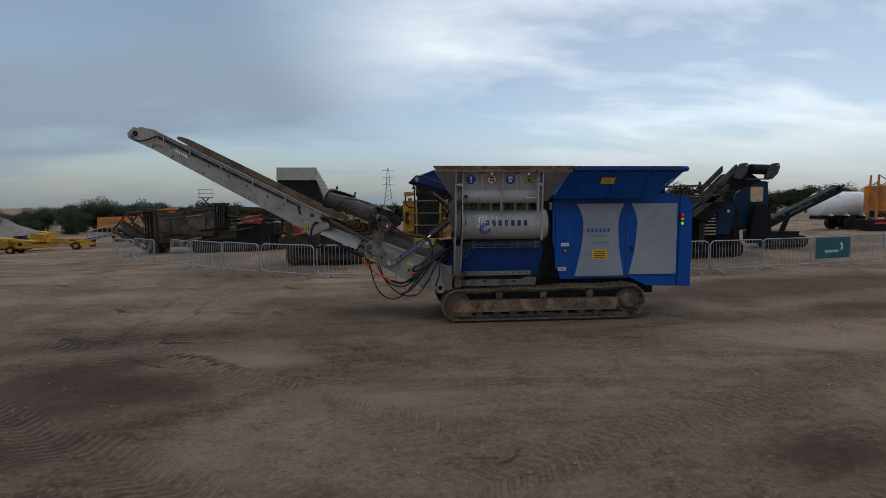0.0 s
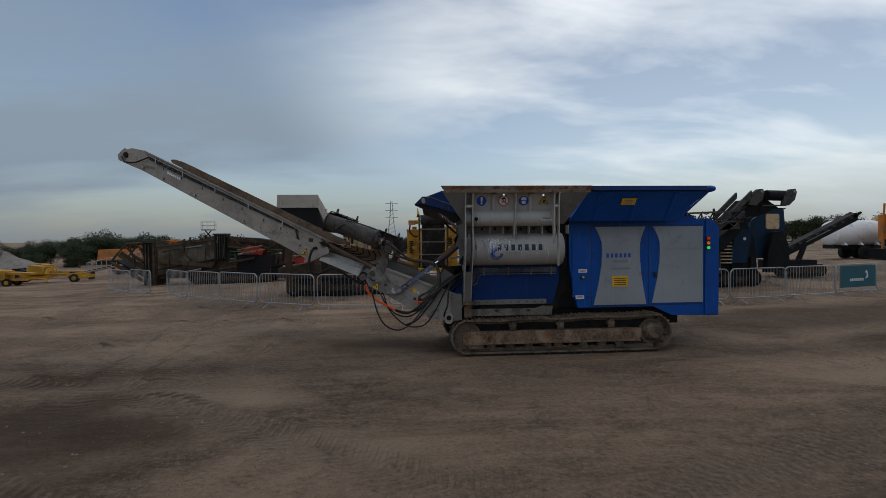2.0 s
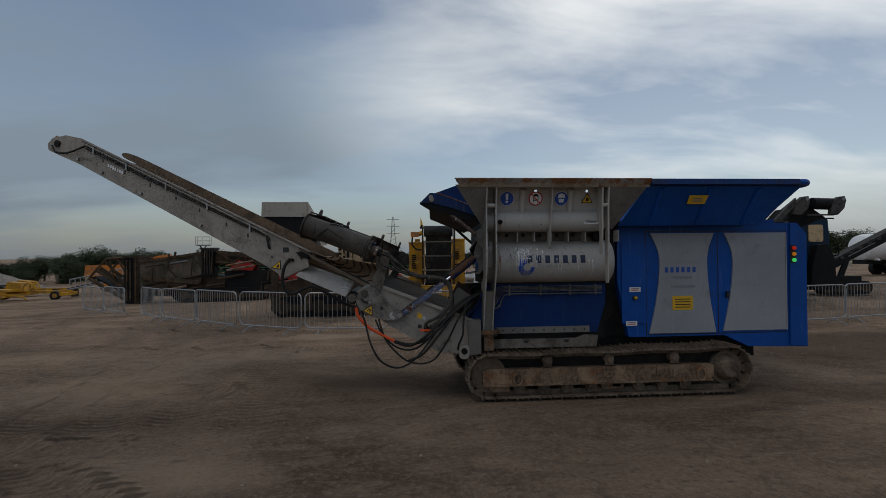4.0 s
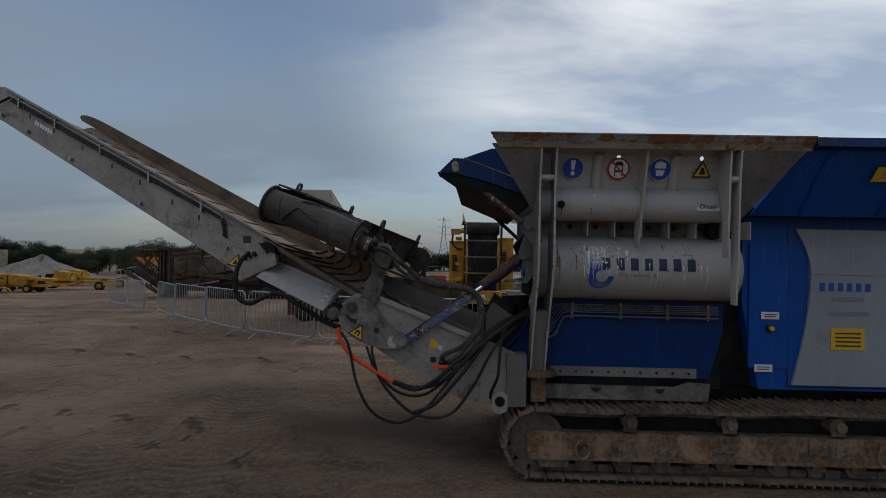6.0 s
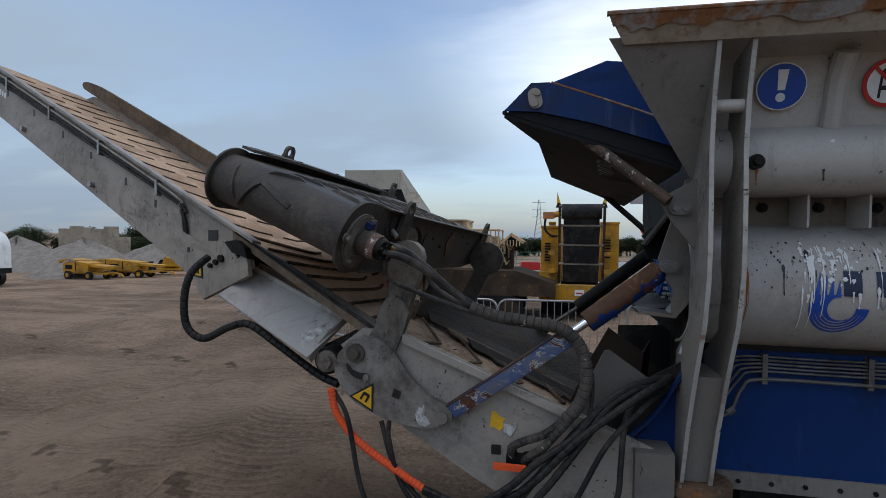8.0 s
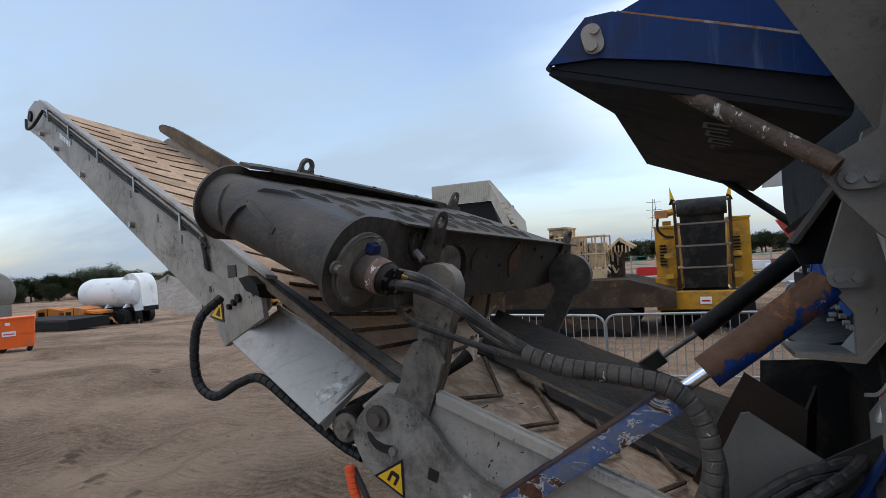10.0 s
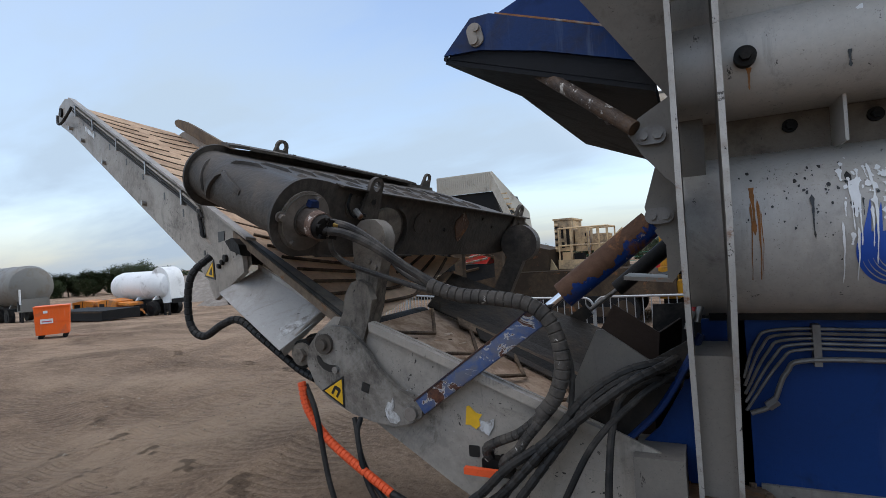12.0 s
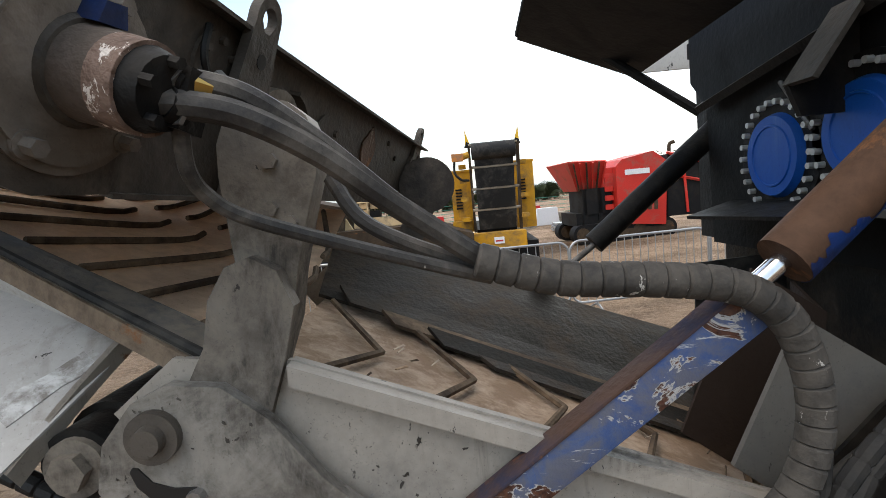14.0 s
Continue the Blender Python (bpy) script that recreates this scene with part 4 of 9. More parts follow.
# hydraulic pipes over the blue panel
for k in range(5):
    z = 1.585 - k * 0.0175
    x0 = 0.47 + k * 0.018
    part("pipe", tube([(0.385, 10.575 - k * 0.003, 1.40 - k * 0.03), (x0 - 0.04, 10.575 - k * 0.003, z - 0.05), (x0 + 0.04, 10.575 - k * 0.003, z), (0.9, 10.575 - k * 0.003, z), (2.0, 10.575 - k * 0.003, z)], 0.006, 7, 5), PIPE, shredder, "thin hydraulic pipe")
for k, z in enumerate((1.478,)):      # a wider pipe under the row, with its union
    x0 = 0.56 + 0.05 * k
    part("pipe", tube([(0.40, 10.56, 1.27 - 0.05 * k), (0.47 + 0.03 * k, 10.56, 1.31 - 0.04 * k), (x0 - 0.04, 10.56, z - 0.05), (x0 + 0.05, 10.56, z), (1.1, 10.56, z), (2.0, 10.56, z)], 0.0095, 9, 6), PIPE, shredder, "wide hydraulic pipe")
    part("pipe_union", cyl((0.455 + 0.03 * k, 10.56, 1.30 - 0.04 * k), (0.485 + 0.03 * k, 10.56, 1.325 - 0.04 * k), 0.019, 6), PIPE, shredder)
for x in (0.62, 1.08, 1.52, 1.9):
    part("pipe_clip", box(x - 0.012, x + 0.012, 10.555, 10.6, 1.455, 1.605), PIPE, shredder, bevel=0.003)

# engine house
house_pts = [(2.30, 2.44), (2.30, 1.62), (2.47, 0.79), (3.98, 0.79), (4.36, 0.61), (5.32, 0.585), (5.33, 2.33), (5.17, 2.50), (2.42, 2.50)]
body = part("engine_house", prism(house_pts, 10.72, 12.05), BLUE, shredder, "blue engine house", bevel=0.02)
part("house_corner", prism([(5.02, 0.62), (5.30, 0.60), (5.30, 2.33), (5.14, 2.48), (5.04, 2.48)], 10.69, 10.725), BLUE, body, bevel=0.01)


def door_outline(x0, x1, z0, z1, waist_l, waist_r, zw):
    """A door with pinched sides."""
    left = [(x0 + waist_l * math.sin(math.pi * min(1, t / 0.72) ** 1.0 * 0.5) if t < 0.72 else x0 + waist_l * math.sin(math.pi * 0.5) * math.cos((t - 0.72) / 0.28 * 1.45), z0 + (z1 - z0) * t) for t in [k / 16 for k in range(17)]]
    right = [(x1 - waist_r * math.sin(math.pi * 0.5 * min(1, t / 0.72)) if t < 0.72 else x1 - waist_r * math.cos((t - 0.72) / 0.28 * 1.45), z0 + (z1 - z0) * t) for t in [k / 16 for k in range(17)]]
    return left + right[::-1]


d1 = part("service_door", prism(door_outline(2.78, 3.83, 0.84, 2.35, 0.17, 0.13, 1.9), 10.695, 10.72), GREY_DOOR, body, "pinched grey service door", bevel=0.006)
d2 = part("service_door", prism(door_outline(3.95, 4.97, 0.86, 2.35, 0.16, 0.0, 1.9), 10.695, 10.72), GREY_DOOR, body, "pinched grey service door", bevel=0.006)
part("door_fold", box(2.955, 3.70, 10.688, 10.694, 1.915, 1.925), GREY_DOOR, d1)
part("door_fold", box(4.10, 4.94, 10.688, 10.694, 1.915, 1.925), GREY_DOOR, d2)
part("door_frame", box(4.96, 4.972, 10.685, 10.72, 0.86, 2.35), GREY, d2)
bm = bmesh.new()
for x0, x1, z0, z1 in ((2.735, 2.75, 0.82, 2.37), (3.875, 3.887, 0.82, 2.37), (2.735, 5.0, 2.37, 2.382), (2.75, 5.0, 0.815, 0.826)):
    box(x0, x1, 10.716, 10.722, z0, z1, bm)
part("door_gap", bm, DECAL_BLACK, body)
part("door_latch", box(3.99, 4.03, 10.67, 10.70, 1.36, 1.46), DECAL_BLACK, d2, bevel=0.006)
part("left_door", box(2.36, 2.735, 10.700, 10.72, 1.0, 2.2), BLUE, body, bevel=0.006)
bm = cyl((2.556, 10.70, 1.382), (2.556, 10.67, 1.382), 0.035, 16)
part("stop_button", bm, DECAL_BLACK, body, "black stop button")
part("button_cap", cyl((2.556, 10.67, 1.386), (2.556, 10.645, 1.386), 0.022, 14), DECAL_YEL, body)
for x, z in ((2.56, 1.507), (2.50, 0.998)):
    part("label_plate", box(x - 0.085, x + 0.085, 10.690, 10.697, z - 0.035, z + 0.035), DECAL_WHITE, body)
    part("label_bar", box(x - 0.06, x + 0.05, 10.687, 10.6895, z - 0.015, z - 0.003), DECAL_RED, body)
    part("label_bar", box(x - 0.06, x + 0.06, 10.687, 10.6895, z + 0.008, z + 0.016), DECAL_NAVY, body)
part("lamp_backing", prism(rounded(5.035, 5.125, 1.88, 2.155, 0.02), 10.684, 10.690), DECAL_BLACK, body, "black lamp backing")
for k, (mat_c, nm) in enumerate(((plain("lamp_red", (0.6, 0.02, 0.01), 0.3, 0, 0.4), "red"), (plain("lamp_orange", (0.7, 0.22, 0.01), 0.3, 0, 0.4), "orange"), (plain("lamp_green", (0.05, 0.75, 0.15), 0.3, 0, 0.8), "green"))):
    z = 2.11 - 0.0925 * k
    lamp = part("signal_lamp", cyl((5.08, 10.684, z), (5.08, 10.650, z), 0.029, 18), mat_c, body, nm + " signal lamp")
    part("lamp_bezel", ring((5.08, 10.680, z), (0, 1, 0), 0.032, 0.006, 20, 6), DECAL_BLACK, lamp)
part("warning_sticker", box(3.14, 3.46, 10.688, 10.694, 1.19, 1.40), DECAL_YEL, body, "yellow warning sticker")
bm = bmesh.new()
for k in range(4):
    box(3.18, 3.42, 10.684, 10.6875, 1.225 + 0.04 * k, 1.237 + 0.04 * k, bm)
part("sticker_bars", bm, DECAL_BLACK, body)
for k in range(6):
    part("name_bar", box(3.03 + k * 0.087, 3.078 + k * 0.087, 10.690, 10.694, 1.755, 1.835), DECAL_BLUE, body)
bm = bmesh.new()
box(3.15, 3.45, 10.690, 10.694, 1.66, 1.70, bm)
box(3.12, 3.50, 10.690, 10.694, 1.52, 1.56, bm)
part("type_bars", bm, DECAL_GREY, body)
part("yellow_plate", box(3.28, 3.56, -0.012, -0.002, -0.07, 0.07, m=Matrix.Translation((-0.20, 10.118, 2.80)) @ Matrix.Rotation(radians(38.5), 4, 'X')), DECAL_YEL, shredder, "yellow warning plate")
for k in range(3):
    part("plate_bar", box(3.14, 3.28, -0.016, -0.013, -0.035 + 0.028 * k, -0.023 + 0.028 * k, m=Matrix.Translation((0, 10.118, 2.80)) @ Matrix.Rotation(radians(38.5), 4, 'X')), DECAL_GREY, shredder)
part("roof_hatch", box(3.2, 4.9, 10.85, 11.95, 2.50, 2.56), BLUE, body, bevel=0.015)
# roof clutter behind the hopper end
part("exhaust", cyl((4.95, 11.3, 2.5), (4.95, 11.3, 2.66), 0.06, 16), DARK, body)

# signs on the hopper side: laid on the slope
SLOPE = Matrix.Translation((0, 10.250 - 0.017, 2.828)) @ Matrix.Rotation(radians(16.1), 4, 'X')


def on_slope(pts, d0, d1, x, mat_, nm, parent=None, label=""):
    return part(nm, prism([(x + a, b) for a, b in pts], -d1, -d0, m=SLOPE), mat_, parent or shredder, label)


for x, kind_ in ((0.53, 'm'), (0.935, 'no'), (1.30, 'mask')):
    if kind_ == 'no':
        s = on_slope(circle(0, 0, 0.099), 0.001, 0.005, x, DECAL_RED, "round_sign", label="round red and white prohibition sign")
        on_slope(circle(0, 0, 0.083), 0.005, 0.007, x, DECAL_WHITE, "sign_face", s)
        on_slope([(-0.038, -0.062), (-0.028, -0.062), (-0.028, 0.03), (0.028, 0.03), (0.028, -0.062), (0.038, -0.062), (0.038, 0.045), (0.02, 0.065), (-0.02, 0.065), (-0.038, 0.045)], 0.007, 0.008, x, DECAL_BLACK, "pictogram", s)
        on_slope([(-0.03, -0.03), (0.03, -0.03), (0.03, -0.012), (-0.03, -0.012)], 0.007, 0.0085, x, DECAL_BLACK, "pictogram", s)
        on_slope([(-0.068, 0.058), (-0.058, 0.068), (0.068, -0.058), (0.058, -0.068)], 0.009, 0.010, x, DECAL_RED, "slash_bar", s)
    else:
        s = on_slope(circle(0, 0, 0.099), 0.001, 0.005, x, DECAL_WHITE, "round_sign", label="round blue mandatory sign")
        on_slope(circle(0, 0, 0.0935), 0.005, 0.007, x, DECAL_BLUE, "sign_face", s)
        if kind_ == 'm':
            on_slope([(-0.014, -0.015), (0.014, -0.015), (0.021, 0.07), (-0.021, 0.07)], 0.007, 0.009, x, DECAL_WHITE, "pictogram", s)
            on_slope(circle(0, -0.045, 0.019, 16), 0.007, 0.009, x, DECAL_WHITE, "pictogram", s)
        else:
            on_slope([(-0.05, 0.01), (0.05, 0.01), (0.045, 0.055), (0, 0.075), (-0.045, 0.055)], 0.007, 0.009, x, DECAL_WHITE, "pictogram", s)
            on_slope([(-0.04, -0.005), (0.04, -0.005), (0.03, -0.055), (-0.03, -0.055)], 0.007, 0.009, x, DECAL_WHITE, "pictogram", s)
s = on_slope([(-0.085, -0.065), (0.085, -0.065), (0, 0.085)], 0.001, 0.005, 1.67, DECAL_BLACK, "triangle_sign", label="yellow triangular warning sign")
on_slope([(-0.066, -0.054), (0.066, -0.054), (0, 0.062)], 0.005, 0.007, 1.67, DECAL_YEL, "sign_face", s)
on_slope([(-0.025, -0.04), (0.03, -0.035), (0.012, 0.02), (-0.01, 0.02)], 0.007, 0.009, 1.67, DECAL_BLACK, "pictogram", s)


def punch(ob, cutters):
    """Cuts round holes right through a panel."""
    cu = new("cutter", mesh_of("cutter", cutters, DECAL_BLACK, 0))
    mod = ob.modifiers.new("holes", 'BOOLEAN')
    mod.operation, mod.object, mod.solver = 'DIFFERENCE', cu, 'EXACT'
    me = bpy.data.meshes.new_from_object(ob.evaluated_get(bpy.context.evaluated_depsgraph_get()))
    ob.modifiers.remove(mod)
    ob.data = me
    bpy.data.objects.remove(cu)


bm = bmesh.new()
for x in (0.935, 1.665):
    prism([(x + a, b) for a, b in circle(0, 0.1, 0.020, 18)], -0.12, 0.12, m=SLOPE, bm=bm)
bpy.context.view_layer.update()
punch(near_panel, bm)

# fuel plate and drum lettering, set on the curved cover
plate_ob = part("fuel_plate", box(1.615, 1.815, 10.2015, 10.2075, 2.467, 2.535), DECAL_WHITE, shredder, "white fuel plate")


def words(text, size, m, mat_, parent, name="lettering", depth=0.002):
    cu = bpy.data.curves.new(name, 'FONT')
    cu.body, cu.size, cu.extrude, cu.align_x, cu.align_y = text, size, depth, 'CENTER', 'CENTER'
    tmp = bpy.data.objects.new(name, cu)
    scene.collection.objects.link(tmp)
    me = bpy.data.meshes.new_from_object(tmp.evaluated_get(bpy.context.evaluated_depsgraph_get()))
    bpy.data.objects.remove(tmp)
    me.transform(m)
    me.materials.append(mat_)
    ob = new(name, me)
    ob.parent = parent
    if parent.type == 'EMPTY':
        ob.matrix_parent_inverse = Matrix.Translation(-parent.location)
    return ob


words("Diesel", 0.058, Matrix.Translation((1.715, 10.1995, 2.501)) @ Matrix.Rotation(radians(90), 4, 'X'), DECAL_NAVY, plate_ob)


def on_drum(x0, x1, z0, z1, mat_, nm, lift=0.0165, bm=None):
    """A thin patch that follows the drum cover."""
    bm = bm or bmesh.new()
    n = 14
    prev = None
    for k in range(n + 1):
        z = z0 + (z1 - z0) * k / n
        y = 10.62 - 0.30 * math.sqrt(max(0.0, 1 - ((z - 1.945) / 0.29) ** 2)) - lift
        row = [bm.verts.new((x0, y, z)), bm.verts.new((x1, y, z)), bm.verts.new((x1, y + 0.002, z)), bm.verts.new((x0, y + 0.002, z))]
        if prev:
            for i in range(4):
                bm.faces.new((prev[i], prev[(i + 1) % 4], row[(i + 1) % 4], row[i]))
        else:
            bm.faces.new(row)
        prev = row
    bm.faces.new(prev[::-1])
    return bm


for k in range(7):
    x = 0.83 + k * 0.127
    part("name_bar", on_drum(x, x + 0.070, 1.925, 2.035, DECAL_NAVY, ""), DECAL_NAVY, shredder)
RUST_RUN = surface("rust_run", (0.30, 0.12, 0.035), 0.8, dirt_amt=0.5, dirt=(0.17, 0.085, 0.04), bump=0.1, dirt_scale=9.0)


def drum_y(z, lift):
    return 10.62 - 0.30 * math.sqrt(max(0.0, 1 - ((z - 1.945) / 0.29) ** 2)) - lift


def bulge_y(z, lift):
    return 10.2115 - lift


def run(x, z1, length, w, rnd, lift=0.0165, face=drum_y, bm=None, n=11):
    """A run of fluid: a ragged head, a thin wandering tail and a bead at its end."""
    bm = bm or bmesh.new()
    prev, drift = None, 0.0
    for k in range(n + 1):
        f = k / n
        z = z1 - length * f
        drift += rnd.uniform(-0.0012, 0.0012)
        body = (1 - f) ** 2.2 + 0.22 + (0.25 if 0.85 < f < 0.97 else 0)
        if k == 0 or k == n:
            body = 0.08
        hw = 0.5 * w * body * rnd.uniform(0.7, 1.25)
        y = face(z, lift)
        row = [bm.verts.new((x + drift + a, y + b, z)) for a, b in ((-hw, 0), (hw, 0), (hw, 0.0015), (-hw, 0.0015))]
        if prev:
            for i in range(4):
                bm.faces.new((prev[i], prev[(i + 1) % 4], row[(i + 1) % 4], row[i]))
        prev = row
    return bm


def speck(x, z, r, rnd, lift, face, bm):
    """A fleck with a ragged outline."""
    n = rnd.randint(5, 9)
    ring_ = []
    for k in range(n):
        a = 6.283 * k / n
        rr = r * rnd.uniform(0.45, 1.3)
        zz = z + rr * 1.2 * math.sin(a)
        ring_.append(bm.verts.new((x + rr * math.cos(a), face(zz, lift), zz)))
    bm.faces.new(ring_)


rs_ = random.Random(7)
for x, z0, length, w in ((0.434, 2.20, 0.26, 0.028), (0.445, 2.06, 0.36, 0.009), (0.424, 2.05, 0.30, 0.006), (0.452, 2.02, 0.22, 0.004)):
    part("rust_run", run(x, z0, length, w, rs_, 0.014, n=16), RUST_RUN, shredder)
part("rust_run", run(0.435, 2.49, 0.09, 0.018, rs_, 0.003, bulge_y), RUST_RUN, shredder)
for k in range(26):
    x = 0.64 + 0.32 * abs(rs_.gauss(0, 0.5))
    z1 = 2.15 - 0.24 * rs_.random() ** 1.6
    part("white_splash", run(x, z1, 0.03 + 0.22 * rs_.random() ** 2, 0.008 + 0.022 * rs_.random() ** 2, rs_, 0.0185), DECAL_WHITE, shredder)
for k in range(8):
    x = rs_.choice((1.28, 1.55, 1.74)) + rs_.uniform(-0.04, 0.04)
    part("white_splash", run(x, 2.0 - 0.12 * rs_.random(), 0.05 + 0.12 * rs_.random(), 0.006 + 0.010 * rs_.random(), rs_, 0.0185), DECAL_WHITE, shredder)
bm = bmesh.new()
for k in range(70):
    speck(0.78 + rs_.gauss(0, 0.07), 2.09 + rs_.gauss(0, 0.055), 0.003 + 0.011 * rs_.random() ** 3, rs_, 0.0188, drum_y, bm)
for k in range(16):
    speck(0.72 + rs_.gauss(0, 0.03), 2.53 + rs_.gauss(0, 0.03), 0.002 + 0.009 * rs_.random() ** 3, rs_, 0.003, bulge_y, bm)
tagged(part("white_splatter", bm, DECAL_WHITE, shredder), "dried white splashes", kind="stuff")
for k in range(16):
    x = rs_.choice((0.72, 0.98, 1.02, 1.06, 1.60, 1.63)) + rs_.uniform(-0.04, 0.04)
    part("oil_run", run(x, rs_.uniform(2.50, 2.58), rs_.uniform(0.03, 0.10), rs_.uniform(0.006, 0.022), rs_, 0.003, bulge_y), DECAL_BLACK, shredder)
for k in range(14):
    x, z1 = rs_.choice((0.60, 0.78, 0.95, 1.05, 1.45, 1.6)) + rs_.gauss(0, 0.05), 2.19 - rs_.random() ** 2 * 0.2
    part("oil_run", run(x, z1, 0.02 + 0.16 * rs_.random() ** 3, 0.005 + 0.014 * rs_.random() ** 2, rs_, 0.0178), DECAL_BLACK, shredder)
bm = bmesh.new()
for k in range(260):
    c = rs_.choice((0.5, 0.62, 0.9, 1.0, 1.5, 1.62, None))
    x = rs_.uniform(0.42, 1.85) if c is None else c + rs_.gauss(0, 0.07)
    z = 2.17 - abs(rs_.gauss(0, 0.13))
    speck(min(1.88, max(0.40, x)), max(1.70, z), 0.0012 + 0.0055 * rs_.random() ** 3, rs_, 0.0168, drum_y, bm)
for k in range(90):
    speck(rs_.choice((0.6, 0.98, 1.0, 1.62, 1.3)) + rs_.gauss(0, 0.06), 2.53 + rs_.gauss(0, 0.022), 0.0012 + 0.008 * rs_.random() ** 4, rs_, 0.003, bulge_y, bm)
tagged(part("oil_splatter", bm, DECAL_BLACK, shredder), "black oil specks", kind="stuff")
for word, dx in (("We", -0.147), ("reduce", 0.010), ("it", 0.137)):
    words(word, 0.062, Matrix.Translation((1.16 + dx, drum_y(1.886, 0.0165), 1.886)) @ Matrix.Rotation(radians(90), 4, 'X'), DECAL_GREY, shredder, "slogan_word", 0.001)


def strip(edge, z0, z1, n, lift, bm):
    """A patch on the drum between a left and a right edge."""
    prev = None
    for k in range(n + 1):
        z = z0 + (z1 - z0) * k / n
        x0, x1 = edge(z)
        y = drum_y(z, lift)
        row = [bm.verts.new((x0, y, z)), bm.verts.new((max(x0 + 0.0005, x1), y, z)), bm.verts.new((max(x0 + 0.0005, x1), y + 0.0015, z)), bm.verts.new((x0, y + 0.0015, z))]
        if prev:
            for i in range(4):
                bm.faces.new((prev[i], prev[(i + 1) % 4], row[(i + 1) % 4], row[i]))
        prev = row
    return bm


def disc_half(z, cz, r):
    return math.sqrt(max(0.0, r * r - (z - cz) ** 2))


# a bowl-shaped wave: a disc less a smaller one, with pointed tongues at its upper side
WX, WZ, WR = 0.815, 1.872, 0.118
swoosh = part("blue_swoosh", strip(lambda z: (WX - disc_half(z, WZ, WR), WX + disc_half(z, WZ, WR)), WZ - WR, 1.815, 14, 0.0165, bmesh.new()), DECAL_BLUE, shredder, "blue wave mark")
part("wave_side", strip(lambda z: (WX - disc_half(z, WZ, WR), WX + 0.012 - disc_half(z, 1.87, 0.056)), 1.815, 1.93, 16, 0.0165, bmesh.new()), DECAL_BLUE, swoosh)
part("wave_side", strip(lambda z: (WX + 0.012 + disc_half(z, 1.87, 0.056), WX + disc_half(z, WZ, WR)), 1.815, 1.87, 10, 0.0165, bmesh.new()), DECAL_BLUE, swoosh)
for k in range(4):
    part("wave_tongue", strip(lambda z: (WX - 0.100 + 0.028 * k + 0.25 * (z - 1.93), WX - 0.100 + 0.028 * k + 0.25 * (z - 1.93) + 0.022 * max(0.02, 1 - (z - 1.92) / (0.115 - 0.012 * k))), 1.92, 2.03 - 0.012 * k, 9, 0.0166, bmesh.new()), DECAL_BLUE, swoosh)
for k in range(4):
    bm = bmesh.new()
    r = WR - 0.012 - 0.013 * k
    row0 = None
    for j in range(19):
        a = 3.45 + 2.5 * j / 18
        w = 0.0022 * math.sin(math.pi * j / 18) + 0.0003
        row = [bm.verts.new((WX + (r + d) * math.cos(a), drum_y(WZ + (r + d) * math.sin(a), 0.0182), WZ + (r + d) * math.sin(a))) for d in (-w, w)]
        if row0:
            bm.faces.new((row0[0], row0[1], row[1], row[0]))
        row0 = row
    part("wave_line", bm, GREY, swoosh)

# feed flap at the hopper's end
FLAP_PRINT = surface("faded_grey_print", (0.21, 0.215, 0.225), 0.6, dirt_amt=0.4, dirt=(0.06, 0.06, 0.062), bump=0.05, dirt_scale=8.0)
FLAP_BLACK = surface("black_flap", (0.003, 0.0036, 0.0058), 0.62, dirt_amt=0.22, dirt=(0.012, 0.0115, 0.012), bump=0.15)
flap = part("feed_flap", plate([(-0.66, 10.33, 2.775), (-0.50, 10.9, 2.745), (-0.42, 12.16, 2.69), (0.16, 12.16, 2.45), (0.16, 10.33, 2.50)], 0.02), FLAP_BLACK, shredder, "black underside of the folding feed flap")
part("flap_cheek", prism([(-0.665, 2.785), (-0.535, 2.915), (-0.45, 2.915), (0.12, 2.70), (0.16, 2.60), (0.10, 2.60), (-0.25, 2.715), (-0.5, 2.775)], 10.312, 10.326), BLUE_WORN, flap, "worn blue flap cheek", bevel=0.003)
# near-black strip shaped as the shade below the blue cheek
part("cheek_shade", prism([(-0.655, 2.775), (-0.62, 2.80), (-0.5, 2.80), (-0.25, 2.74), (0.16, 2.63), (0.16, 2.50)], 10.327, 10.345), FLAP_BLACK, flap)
part("flap_cheek", prism([(-0.43, 2.69), (-0.36, 2.80), (0.10, 2.62), (0.16, 2.45)], 12.16, 12.175), BLUE_WORN, flap, bevel=0.003)
part("inner_cheek", prism([(-0.44, 2.925), (-0.18, 3.02), (0.16, 2.98), (0.20, 2.62), (0.05, 2.62)], 10.36, 10.375), SHADED_BLUE, flap, "deep blue inner cheek", bevel=0.003)
part("rust_seam", tube([(-0.44, 10.355, 2.925), (-0.1, 10.352, 2.80), (0.16, 10.352, 2.70)], 0.008, 6, 3), RIM_RUST, flap)
part("flap_edge", tube([(-0.665, 10.33, 2.78), (-0.50, 10.9, 2.75), (-0.425, 12.16, 2.695)], 0.012, 8, 1), FLAP_BLACK, flap)
bm = prism(rounded(-0.602, -0.538, 2.800, 2.900, 0.031), 10.302, 10.312, m=Matrix.Translation((-0.515, 0, 2.838)) @ Matrix.Rotation(radians(-12), 4, 'Y') @ Matrix.Translation((0.57, 0, -2.85)))
cyl((-0.507, 10.302, 2.864), (-0.507, 10.290, 2.864), 0.016, 12, bm=bm)
cyl((-0.519, 10.302, 2.814), (-0.519, 10.290, 2.814), 0.019, 12, bm=bm)
part("pin_plate", bm, GREY_CONV, flap)
